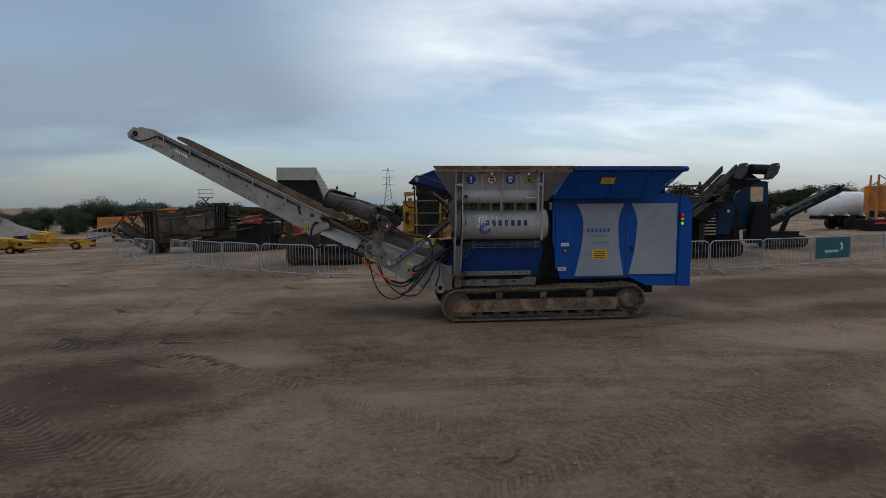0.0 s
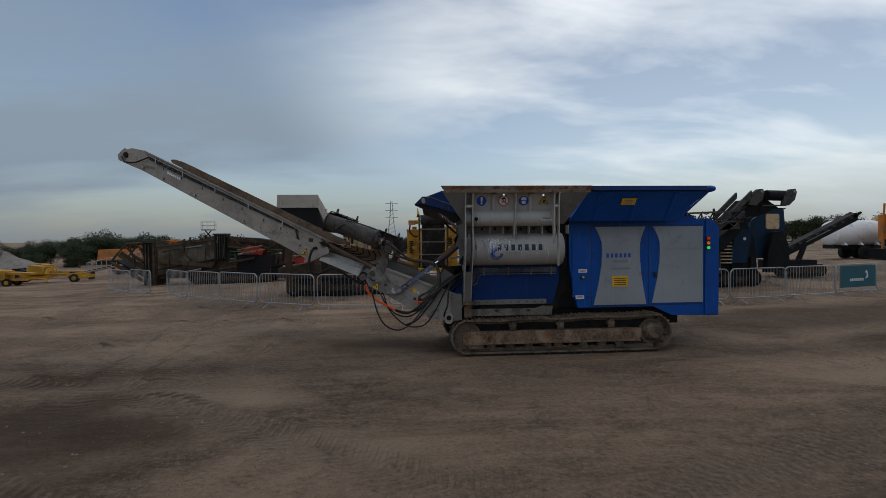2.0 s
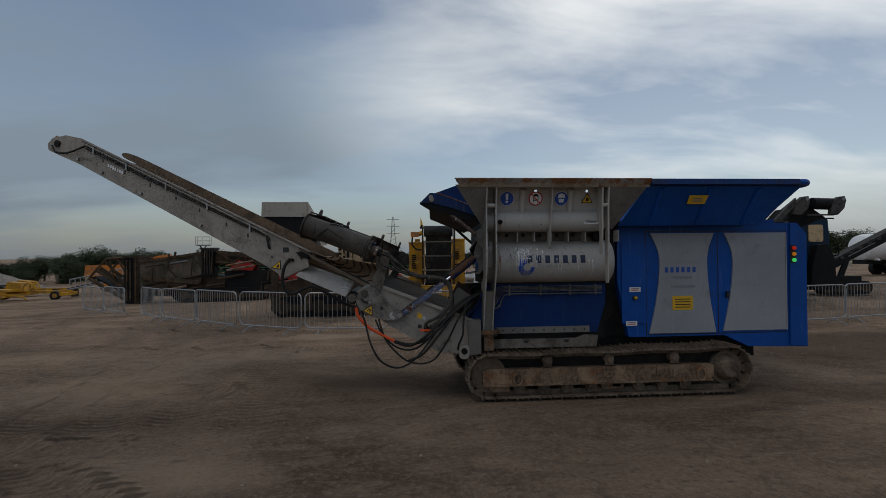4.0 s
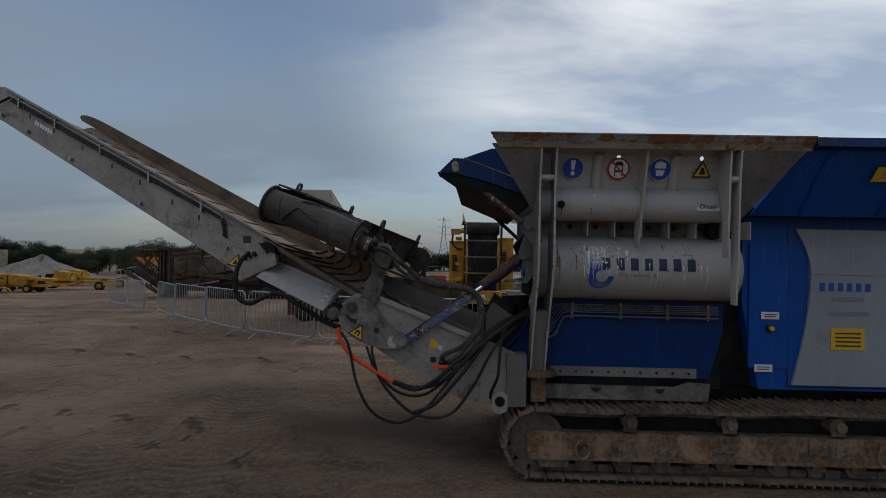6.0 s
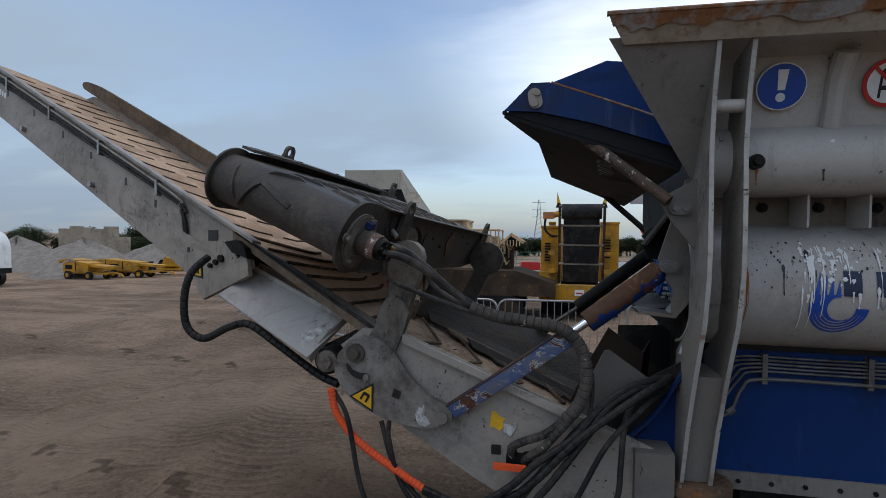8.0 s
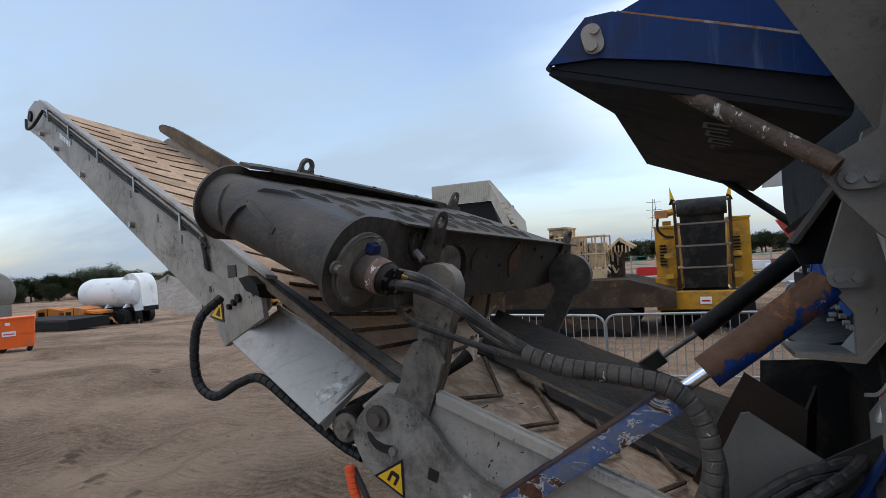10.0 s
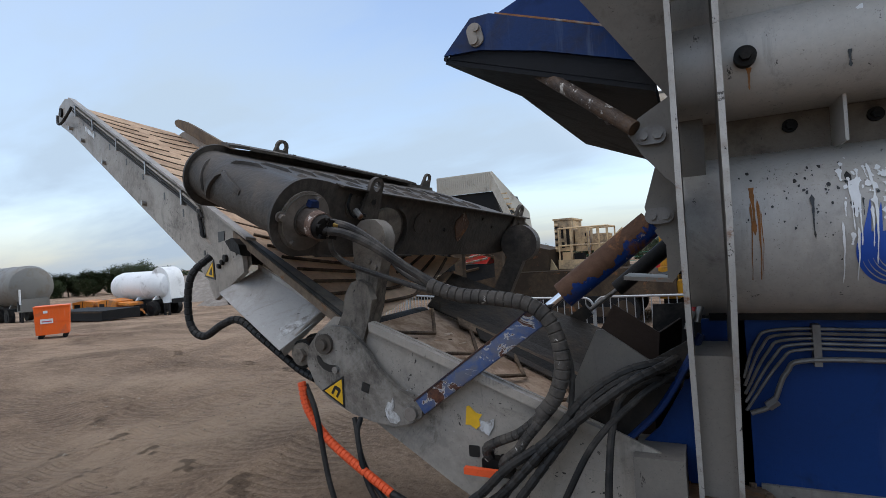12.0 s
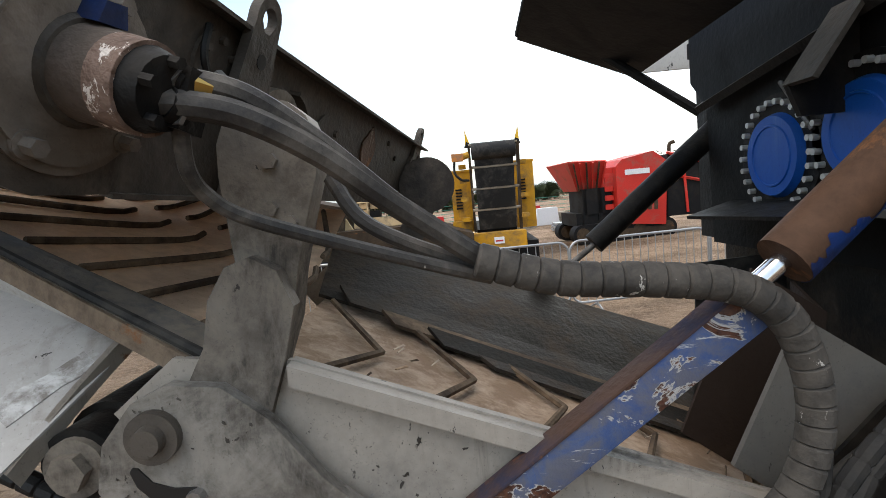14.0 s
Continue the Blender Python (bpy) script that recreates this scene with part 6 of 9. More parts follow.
for y0, y1 in ((0.0, 0.012), (W - 0.012, W)):
    up("conveyor_side", prism(side_pts, y0, y1), GREY_CONV, label="long grey conveyor side plate" if y0 == 0 else "", bevel=0.003)
    up("top_flange", prism([(0.95, top(0.95) + 0.012), (4.85, top(4.85) + 0.022), (4.85, top(4.85) - 0.004), (0.95, top(0.95) - 0.006)], y0 - 0.035, y1 + 0.02), GREY_CONV, bevel=0.004)
belt_top = [(1.10, 2.097), (5.36, 4.04), (5.44, 3.98), (5.46, 3.90), (5.42, 3.86), (5.40, 3.90), (5.34, 4.0), (1.10, 2.07)]
up("upper_belt", prism(belt_top, 0.03, W - 0.03), BELT, label="brown dusty rubber belt")
up("return_belt", prism([(1.8, bot(1.8) + 0.05), (5.3, 3.80), (5.3, 3.78), (1.8, bot(1.8) + 0.03)], 0.08, W - 0.08), RUBBER)
for k in range(14):
    s = 1.15 + k * 0.29
    z = 1.598 + 0.4562 * s
    for v0, v1 in ((0.07, 0.60), (W - 0.07, W - 0.60)):
        for f0, f1, drop in ((0.0, 0.72, 0.13), (0.72, 1.0, 0.0)):
            g0, g1 = (0.0, drop) if f0 == 0 else (0.13, 0.13)
            va, vb_ = v0 + (v1 - v0) * f0, v0 + (v1 - v0) * f1
            up("chevron_cleat", tube([(s + 0.13 - g0, va, z + (0.13 - g0) * 0.4562), (s + 0.13 - g1, vb_, z + (0.13 - g1) * 0.4562)], 0.0085, 5, 1), CLEAT)
# the belt bends from the lower into the upper conveyor
LOW_EDGE = (Vector((-1.30, 10.46, 1.60)), Vector((-1.30, 11.76, 1.60)))
UP_EDGE = (UP @ Vector((1.14, 0.03, 2.16)), UP @ Vector((1.14, W - 0.03, 2.16)))


def bend(u, v, lift=0.0):
    """A place on the bending belt: u up the belt, v across it."""
    a = LOW_EDGE[0].lerp(UP_EDGE[0], u)
    b = LOW_EDGE[1].lerp(UP_EDGE[1], u)
    return a.lerp(b, v) + Vector((0, 0, lift - 0.01 * math.sin(math.pi * u) + 0.30 * v * (1 - u) + 0.10 * v * u - 0.03 * math.sin(math.pi * v)))


bm = bmesh.new()
grid = [[bm.verts.new(bend(i / 12, j / 12)) for j in range(13)] for i in range(13)]
for i in range(12):
    for j in range(12):
        bm.faces.new((grid[i][j], grid[i + 1][j], grid[i + 1][j + 1], grid[i][j + 1]))
bmesh.ops.solidify(bm, geom=bm.faces[:], thickness=0.02)
part("bending_belt", bm, LIT_DUSTY_BELT, shredder, "brown belt bending upwards")
for k in range(7):
    u = 0.0 + 0.145 * k
    for v0, v1, v2 in ((0.07, 0.40, 0.50), (0.95, 0.66, 0.58)):
        part("chevron_cleat", tube([bend(min(1, u + 0.13), v0, 0.008), bend(max(0, u), v1, 0.010), bend(max(0, u), v2, 0.010)], 0.0105, 6, 3), CLEAT, shredder)
part("edge_seal", tube([bend(0, -0.02, 0.02), bend(0.5, -0.02, 0.02), bend(1, -0.02, 0.012)], 0.012, 8, 4), RUBBER, shredder)
BARE = surface("bare_belt_rubber", (0.085, 0.083, 0.082), 0.65, dirt_amt=0.55, dirt=(0.19, 0.16, 0.13), bump=0.3)
part("bare_edge", plate([bend(0.0, -0.03, 0.012), bend(1.0, -0.03, 0.012), bend(1.0, 0.02, 0.010), bend(0.0, 0.075, 0.012)], 0.006), BARE, shredder, "bare dark rubber along the belt edge")
part("edge_strip", plate([bend(0.02, -0.035, 0.015), bend(1.0, -0.035, 0.015), bend(1.0, -0.035, -0.035), bend(0.02, -0.035, -0.035)], 0.008), TRACK, shredder, "worn brown channel along the belt")
# far guard board with a rounded head
up("far_guard", prism([(1.1, top(1.1) - 0.02), (5.0, top(5.0) - 0.02), (5.18, top(5.18) - 0.02), (5.27, top(5.27) - 0.015), (5.31, top(5.31) + 0.02), (5.28, top(5.28) + 0.06), (5.18, top(5.18) + 0.10), (5.0, top(5.0) + 0.125), (4.8, top(4.8) + 0.13), (1.1, top(1.1) + 0.13)], W - 0.05, W + 0.01), GUARD_RUBBER, label="dusty rubber side guard", bevel=0.006)
up("head_drum", cyl((5.34, 0.04, 3.90), (5.34, W - 0.04, 3.90), 0.095, 24), DARK)
bm = cyl((5.30, -0.02, 3.89), (5.30, 0.02, 3.89), 0.055, 18)
up("head_bearing", bm, DARK)
up("head_hose", tube([(5.38, -0.03, 3.86), (5.28, -0.05, 3.74), (5.05, -0.05, 3.72), (4.75, -0.03, top(4.75) - 0.07)], 0.014, 8, 6), RUBBER)
for k in range(3):
    z = -0.045 - 0.03 * k
    up("cable_pipe", tube([(4.75, -0.02, top(4.75) + z), (3.0, -0.02, top(3.0) + z), (1.75 - 0.02 * k, -0.02, top(1.75) + z), (1.66 - 0.02 * k, -0.02, top(1.66) + z - 0.05), (1.62 - 0.02 * k, -0.02, 2.13)], 0.010, 7, 4), GREY_CONV if k == 0 else RUBBER)
for s in (1.9, 2.6, 3.3, 4.0, 4.6):
    up("pipe_clip", box(s - 0.012, s + 0.012, -0.035, 0.0, top(s) - 0.13, top(s) - 0.02), STEEL)
for s in (1.95, 2.3, 2.75, 3.15, 3.6, 4.05, 4.45):
    up("slot", box(s - 0.012, s + 0.012, -0.002, 0.0, (top(s) + bot(s)) / 2 + 0.02, (top(s) + bot(s)) / 2 + 0.075), DECAL_BLACK)
for s in (2.72, 3.75, 4.45, 4.9):
    up("idler_bolt", cyl((s, 0.0, bot(s) + 0.07), (s, -0.035, bot(s) + 0.07), 0.022, 12), STEEL)
bm = bmesh.new()
for k in range(7):
    box(4.08 + k * 0.042, 4.11 + k * 0.042, -0.004, 0, bot(4.2) + 0.15 + k * 0.021, bot(4.2) + 0.20 + k * 0.021, bm)
up("name_bars", bm, DECAL_WHITE)
# fold joint plate with its hand warning
fold = up("fold_plate", prism([(1.66, 2.20), (1.60, 2.165), (1.47, 2.105), (1.36, 2.10), (1.25, 2.115), (1.15, 2.09), (1.11, 2.04), (1.08, 1.99), (1.30, 1.86), (1.475, 1.825), (1.66, 1.96)], -0.032, -0.002), GREY_CONV, label="grey fold joint plate", bevel=0.005)
up("fold_shelf", prism([(1.475, 1.835), (1.385, 1.725), (0.965, 1.90), (0.985, 2.035), (1.10, 1.985), (1.28, 1.875)], -0.050, -0.02), GREY_CONV, fold, "grubby folded wing of the joint", bevel=0.006)
up("claw", prism([(1.16, 2.10), (1.06, 2.115), (0.985, 2.07), (0.955, 2.00), (1.02, 2.02), (1.09, 2.035)], -0.070, -0.005), DARK, fold, "dark greasy claw", bevel=0.008)
bm = prism([(1.565, 1.885), (1.402, 1.860), (1.411, 1.998)], -0.038, -0.033)
tr = up("warning_triangle", bm, DECAL_BLACK, fold, "yellow warning triangle")
up("sign_face", prism([(1.538, 1.893), (1.416, 1.875), (1.423, 1.976)], -0.041, -0.038), DECAL_YEL, tr)
up("pictogram", prism([(1.485, 1.898), (1.432, 1.890), (1.437, 1.945), (1.452, 1.93)], -0.043, -0.041), DECAL_BLACK, tr)
up("square_hole", prism([(1.56, 2.03), (1.535, 2.03), (1.535, 2.065), (1.56, 2.065)], -0.035, -0.032), DECAL_BLACK, fold)
for s_, z_, r_ in ((1.325, 1.948, 0.016), (1.275, 1.972, 0.018), (1.225, 1.997, 0.024)):
    up("fold_bolt", cyl((s_, -0.032, z_), (s_, -0.052, z_), r_, 8), DARK, fold)
up("fold_window", box(1.30, 1.39, -0.006, -0.001, 2.115, 2.185), DECAL_BLACK)
# pale guard flap hanging off the joint
G_BL, G_BR, G_TR, G_TL = Vector((-2.42, 10.58, 1.785)), Vector((-1.706, 10.325, 1.497)), Vector((-1.592, 10.575, 1.655)), Vector((-2.335, 10.83, 1.915))
guard = part("guard_flap", plate([G_BL, G_BR, G_TR, G_TL], 0.006), GUARD, shredder, "pale silver bent guard plate")
gu, gw = (G_BR - G_BL).normalized(), (G_TR - G_BR)
gn = gu.cross(gw).normalized()
if gn.z < 0:
    gn = -gn
bm = bmesh.new()
rows_ = []
for k in range(9):      # the end curls up and over in a shallow bow
    f = k / 8
    p = G_BR + gw * (0.02 + 1.16 * f) + gn * (0.002 + 0.05 * f * f) - gu * 0.02 * math.sin(math.pi * f)
    rows_.append([bm.verts.new(p + gu * 0.022 - gn * 0.035), bm.verts.new(p + gu * 0.010), bm.verts.new(p - gu * 0.004)])
for r0, r1 in zip(rows_, rows_[1:]):
    for i in range(2):
        bm.faces.new((r0[i], r0[i + 1], r1[i + 1], r1[i]))
bmesh.ops.solidify(bm, geom=bm.faces[:], thickness=0.005)
part("guard_end", bm, GREY_CONV, guard, "curled guard end")
flecks_at = G_BR + gw * 0.55 - gu * 0.10
part("white_scuff", plate([flecks_at + gn * 0.007 + gu * a + gw * b for a, b in ((-0.05, -0.30), (0.03, -0.34), (0.05, 0.0), (0.085, 0.22), (0.02, 0.26), (0.0, 0.02))], 0.0012), SCUFF, guard)
part("bolt_hole", cyl(G_TL.lerp(G_BR, 0.28) + gn * 0.006, G_TL.lerp(G_BR, 0.28) + gn * 0.008, 0.009, 10), DECAL_BLACK, guard)
# brown channel and grey strip between the guard and the belt
for off, hgt, mat_, nm in ((0.012, 0.034, EDGE_WORN, "worn_channel"), (0.042, 0.026, TRACK, "brown_seal")):
    d = gw.normalized() * off
    part(nm, plate([G_TL + d + gn * 0.002, G_TR + d + gn * 0.002, G_TR + d * 1.7 + gn * hgt, G_TL + d * 1.7 + gn * hgt], 0.012), mat_, shredder)

# ---- overband magnet across the conveyor ----
AX = Vector((-0.905, 0.25, 0.345)).normalized()           # along its rollers
C0 = Vector((-1.375, 10.185, 2.155))                      # near roller, motor end
C1 = Vector((-1.06, 12.22, 2.06))                         # far roller
LEN = 0.95
ACR = (C1 - C0).normalized()
NRM = AX.cross(ACR)
if NRM.z < 0:
    NRM = -NRM
RB = 0.142
MAG_RUST = surface("peeling_rusty_plate", (0.12, 0.066, 0.042), 0.7, dirt_amt=0.5, dirt=(0.045, 0.036, 0.03), rust=0.4, chip=(0.30, 0.22, 0.17), chip_amt=0.35, bump=0.6)


def mag(a, b, c):
    return C0 + AX * a + ACR * b + NRM * c


span = (C1 - C0).length
magnet = part("magnet_belt", bmesh.new(), MAG, shredder, "dusty black overband magnet belt")
bm = bmesh.new()
loop = [(RB * math.cos(a) * 1.0, RB * math.sin(a)) for a in [radians(90 + 180 * k / 20) for k in range(21)]] + [(span + RB * math.cos(a), RB * math.sin(a)) for a in [radians(-90 + 180 * k / 20) for k in range(21)]]
STEPS = 12
rows_ = [[bm.verts.new(mag(0.02 + (LEN - 0.02) * k / STEPS, b, c) + NRM * 0.006 * math.sin(3.14 * k / STEPS)) for b, c in loop] for k in range(STEPS + 1)]
for r0, r1 in zip(rows_, rows_[1:]):
    for i in range(len(loop)):
        bm.faces.new((r0[i], r0[(i + 1) % len(loop)], r1[(i + 1) % len(loop)], r1[i]))
bm.faces.new(rows_[0][::-1])
bm.faces.new(rows_[-1])
magnet.data = mesh_of("magnet_belt", bm, MAG)


def belt_at(a, way, lift):
    """A place on the outside of the magnet belt; way runs from the underside of the near roller over its top and along the upper run."""
    turn_ = math.pi * RB
    if way < turn_:
        q = -math.pi / 2 - way / RB
        return mag(a, (RB + lift) * math.cos(q), (RB + lift) * math.sin(q))
    return mag(a, way - turn_, RB + lift)


def belt_rib(a0, w0, a1, w1, w=0.017, h=0.022):
    """A low straight rubber rib laid on the belt."""
    bm = bmesh.new()
    n, prev = 6, None
    la = math.hypot(a1 - a0, w1 - w0)
    oa, ow = -(w1 - w0) / la * w, (a1 - a0) / la * w
    for k in range(n + 1):
        f = k / n
        a, q = a0 + (a1 - a0) * f, w0 + (w1 - w0) * f
        end = 0.35 if k in (0, n) else 1.0
        row = [bm.verts.new(belt_at(a + oa * e, q + ow * e, u)) for e, u in ((-1, 0.0), (-0.7, h * end), (0.7, h * end), (1, 0.0))]
        if prev:
            for i in range(3):
                bm.faces.new((prev[i], prev[i + 1], row[i + 1], row[i]))
        else:
            bm.faces.new(row[::-1])
        prev = row
    bm.faces.new(prev)
    return part("belt_rib", bm, MAG, magnet, "short rubber cleat")


TURN = math.pi * RB
# one long cleat wraps the near roller, the rest stand as short pairs along the upper run
belt_rib(0.74, 0.12, 0.60, 0.30, 0.016, 0.018)
belt_rib(0.60, 0.30, 0.36, 0.24, 0.016, 0.018)
belt_rib(0.82, 0.34, 0.75, 0.14, 0.012, 0.012)
for k in range(11):
    w0 = TURN - 0.02 + 0.175 * k
    belt_rib(0.62, w0 - 0.05, 0.42, w0 + 0.03)
    if k % 2 or k > 3:
        belt_rib(0.36, w0 + 0.03, 0.10, w0 - 0.03)


def mag_plate(a0, a1, pts, name, mat_, parent=shredder, label="", bevel=0.004):
    bm = bmesh.new()
    p, q = [bm.verts.new(mag(a0, b, c)) for b, c in pts], [bm.verts.new(mag(a1, b, c)) for b, c in pts]
    n = len(pts)
    bm.faces.new(p[::-1])
    bm.faces.new(q)
    for i in range(n):
        bm.faces.new((p[i], p[(i + 1) % n], q[(i + 1) % n], q[i]))
    return part(name, bm, mat_, parent, label, bevel=bevel)


def round_pts(b, c, r, a0=0.0, a1=360.0, n=32):
    k_ = n if a1 - a0 >= 359 else n + 1
    return [(b + r * math.cos(radians(a0 + (a1 - a0) * k / n)), c + r * math.sin(radians(a0 + (a1 - a0) * k / n))) for k in range(k_)]


near_pts = round_pts(-0.005, 0.0, 0.188, 88, 262, 22) + [(0.10, -0.180), (0.84, -0.172), (1.75, -0.160), (span + 0.10, -0.11), (span + 0.17, 0.02), (span + 0.14, 0.150), (0.40, 0.168), (0.17, 0.176), (0.08, 0.186)]
sidep = mag_plate(-0.02, 0.0, near_pts, "magnet_side", MAG, label="greasy black magnet side plate")
mag_plate(-0.062, 0.0, [(0.15, 0.184), (0.40, 0.176), (span + 0.13, 0.158), (span + 0.13, 0.150), (0.40, 0.168), (0.15, 0.176)], "side_lip", MAG, sidep, "bent top lip", 0.002)
mag_plate(-0.030, 0.0, [(0.10, -0.185), (0.84, -0.177), (0.84, -0.169), (0.10, -0.176)], "bottom_lip", MAG, sidep, "", 0.002)
left_pts = round_pts(0.02, -0.005, 0.185, 70, 255, 22)
left = mag_plate(LEN, LEN + 0.016, left_pts + [(0.3, -0.185), (span - 0.1, -0.16), (span + 0.08, 0.10), (span + 0.02, 0.165), (0.4, 0.192)], "magnet_side", MAG)
mag_plate(LEN - 0.10, LEN + 0.022, [(0.16, 0.205), (0.45, 0.208), (1.72, 0.19), (1.76, 0.165), (1.72, 0.174), (0.45, 0.192), (0.16, 0.188)], "cover_strip", MAG, left, "folded top strip", 0.006)
mag_plate(LEN - 0.075, LEN + 0.022, [(0.03, 0.20), (0.155, 0.206), (0.155, 0.188), (0.03, 0.184)], "cover_strip", MAG, left)
for b in (0.50, 0.95, 1.4):
    part("strip_bolt", bolt(mag(LEN - 0.05, b, 0.205 - 0.012 * (b - 0.4)), NRM, 0.011, 0.010), MAG, left)
# near roller: flat flange, raised boss, bolts
mag_plate(-0.030, -0.020, round_pts(-0.005, -0.012, 0.142), "end_flange", MAG_DUST, sidep, "", 0.003)
mag_plate(-0.036, -0.030, round_pts(-0.005, -0.012, 0.128), "flange_boss", MAG_DUST, sidep, "", 0.002)
part("boss_weld", tube([mag(-0.036, b, c) for b, c in round_pts(-0.005, -0.012, 0.129, 60, 215, 16)], 0.0035, 6, 1), ARM, sidep, "scraped weld rim")
for b, c, r in ((-0.150, 0.0, 0.016), (0.028, 0.100, 0.013), (-0.065, -0.115, 0.013), (0.09, -0.09, 0.012)):
    bm = cyl(mag(-0.030, b, c), mag(-0.040, b, c), r * 1.5, 18)
    cyl(mag(-0.040, b, c), mag(-0.062, b, c), r, 6, bm=bm)
    part("flange_bolt", bm, MAG_DUST, sidep)
motor = part("hydraulic_motor", cyl(mag(-0.036, 0, -0.005), mag(-0.145, 0, -0.005), 0.068, 28, 0.063), surface("motor_steel", (0.13, 0.10, 0.082), 0.55, 0.15, dirt_amt=0.5, dirt=(0.075, 0.058, 0.046), bump=0.4), shredder, "peeling hydraulic motor")
part("motor_wrap", cyl(mag(-0.108, 0, -0.005), mag(-0.150, 0, -0.005), 0.0655, 28, 0.0635), surface("peeling_wrap", (0.20, 0.13, 0.10), 0.6, dirt_amt=0.55, dirt=(0.10, 0.065, 0.05), rust=0.25, chip=(0.66, 0.58, 0.52), chip_amt=0.42, bump=0.8, dirt_scale=9.0), motor, "torn pale wrap round the motor")
part("motor_collar", cyl(mag(-0.036, 0, -0.005), mag(-0.052, 0, -0.005), 0.079, 28, 0.073), MAG, motor)
mag_plate(-0.075, -0.030, [(-0.03, 0.062), (0.02, 0.066), (0.012, 0.096), (-0.022, 0.092)], "blue_tab", BLUE_WORN, motor, "blue painted tab")
part("motor_cap", cyl(mag(-0.150, 0, -0.005), mag(-0.176, 0, -0.005), 0.058, 20, 0.050), DARK, motor, "black motor end block")
for k in range(5):
    a = 1.2566 * k + 0.4
    part("motor_bolt", cyl(mag(-0.172, 0.043 * math.cos(a), -0.005 + 0.043 * math.sin(a)), mag(-0.192, 0.043 * math.cos(a), -0.005 + 0.043 * math.sin(a)), 0.009, 6), DARK, motor)
mag_plate(-0.196, -0.150, [(0.010, -0.045), (0.062, -0.050), (0.068, 0.035), (0.012, 0.040)], "port_block", DARK, motor, "", 0.006)
part("port_fitting", cyl(mag(-0.182, 0.03, 0.02), mag(-0.205, 0.05, 0.02), 0.016, 8), BRASS, motor, "brass port fitting")
# valve and cable clutter on the plate
vb, vc = 0.285, 0.085
mag_plate(-0.028, -0.020, round_pts(vb, vc, 0.062, n=20), "valve_pad", MAG, sidep, "", 0.002)
for k in range(6):
    a = 1.047 * k + 0.5
    part("pad_bolt", cyl(mag(-0.028, vb + 0.046 * math.cos(a), vc + 0.046 * math.sin(a)), mag(-0.040, vb + 0.046 * math.cos(a), vc + 0.046 * math.sin(a)), 0.008, 6), MAG, sidep)
part("valve_body", cyl(mag(-0.028, vb + 0.01, vc - 0.02), mag(-0.075, vb + 0.015, vc - 0.045), 0.016, 8), RIM_RUST, sidep, "rusty valve stub")
part("valve_cable", tube([mag(-0.035, vb - 0.05, vc + 0.06), mag(-0.05, vb - 0.065, vc), mag(-0.05, vb - 0.01, vc - 0.05), mag(-0.07, vb + 0.04, vc - 0.03), mag(-0.04, vb + 0.075, vc - 0.06)], 0.007, 6, 6), RUBBER, sidep)
# pivot disc of the arm, with its cover ring
mag_plate(-0.045, -0.020, round_pts(0.54, -0.03, 0.128), "arm_disc", ARM, sidep, "dusty round pivot plate", 0.004)
mag_plate(-0.052, -0.020, round_pts(0.575, -0.035, 0.148, -75, 78, 18) + round_pts(0.575, -0.035, 0.138, -75, 78, 18)[::-1], "arm_ring", MAG, sidep, "", 0.0)
for b, c in ((0.47, -0.01), (0.50, -0.135)):
    bm = cyl(mag(-0.045, b, c), mag(-0.056, b, c), 0.024, 16)
    cyl(mag(-0.056, b, c), mag(-0.070, b, c), 0.015, 6, bm=bm)
    part("disc_bolt", bm, MAG, sidep)
mag_plate(-0.048, -0.022, [(0.40, -0.10), (0.47, -0.09), (0.46, -0.21), (0.38, -0.20)], "hinge_ear", ARM, sidep, "", 0.004)
# torn rusty patch and the far roller's flange
mag_plate(-0.026, -0.020, [(1.30 + 0.075 * math.cos(a) * (1 + 0.15 * math.sin(3 * a)), 0.03 + 0.085 * math.sin(a) * (1 + 0.2 * math.cos(4 * a))) for a in [0.3142 * k for k in range(20)]], "rust_patch", MAG_RUST, sidep, "peeling rusty oval cover", 0.0)
mag_plate(-0.026, -0.020, round_pts(0.86, 0.03, 0.065, n=20), "blank_cover", MAG, sidep, "", 0.002)
mag_plate(-0.040, -0.020, round_pts(span, -0.01, 0.135), "end_flange", MAG, sidep, "", 0.004)
for k in range(8):
    a = 0.7854 * k
    part("flange_bolt", cyl(mag(-0.040, span + 0.11 * math.cos(a), -0.01 + 0.11 * math.sin(a)), mag(-0.054, span + 0.11 * math.cos(a), -0.01 + 0.11 * math.sin(a)), 0.012, 6), MAG, sidep)
for k, b in enumerate((0.66, 0.95, 1.12, 1.55, 1.70)):
    part("plate_bolt", bolt(mag(-0.02, b, 0.10 - 0.05 * (k % 3)), -AX, 0.012, 0.012), MAG, sidep)


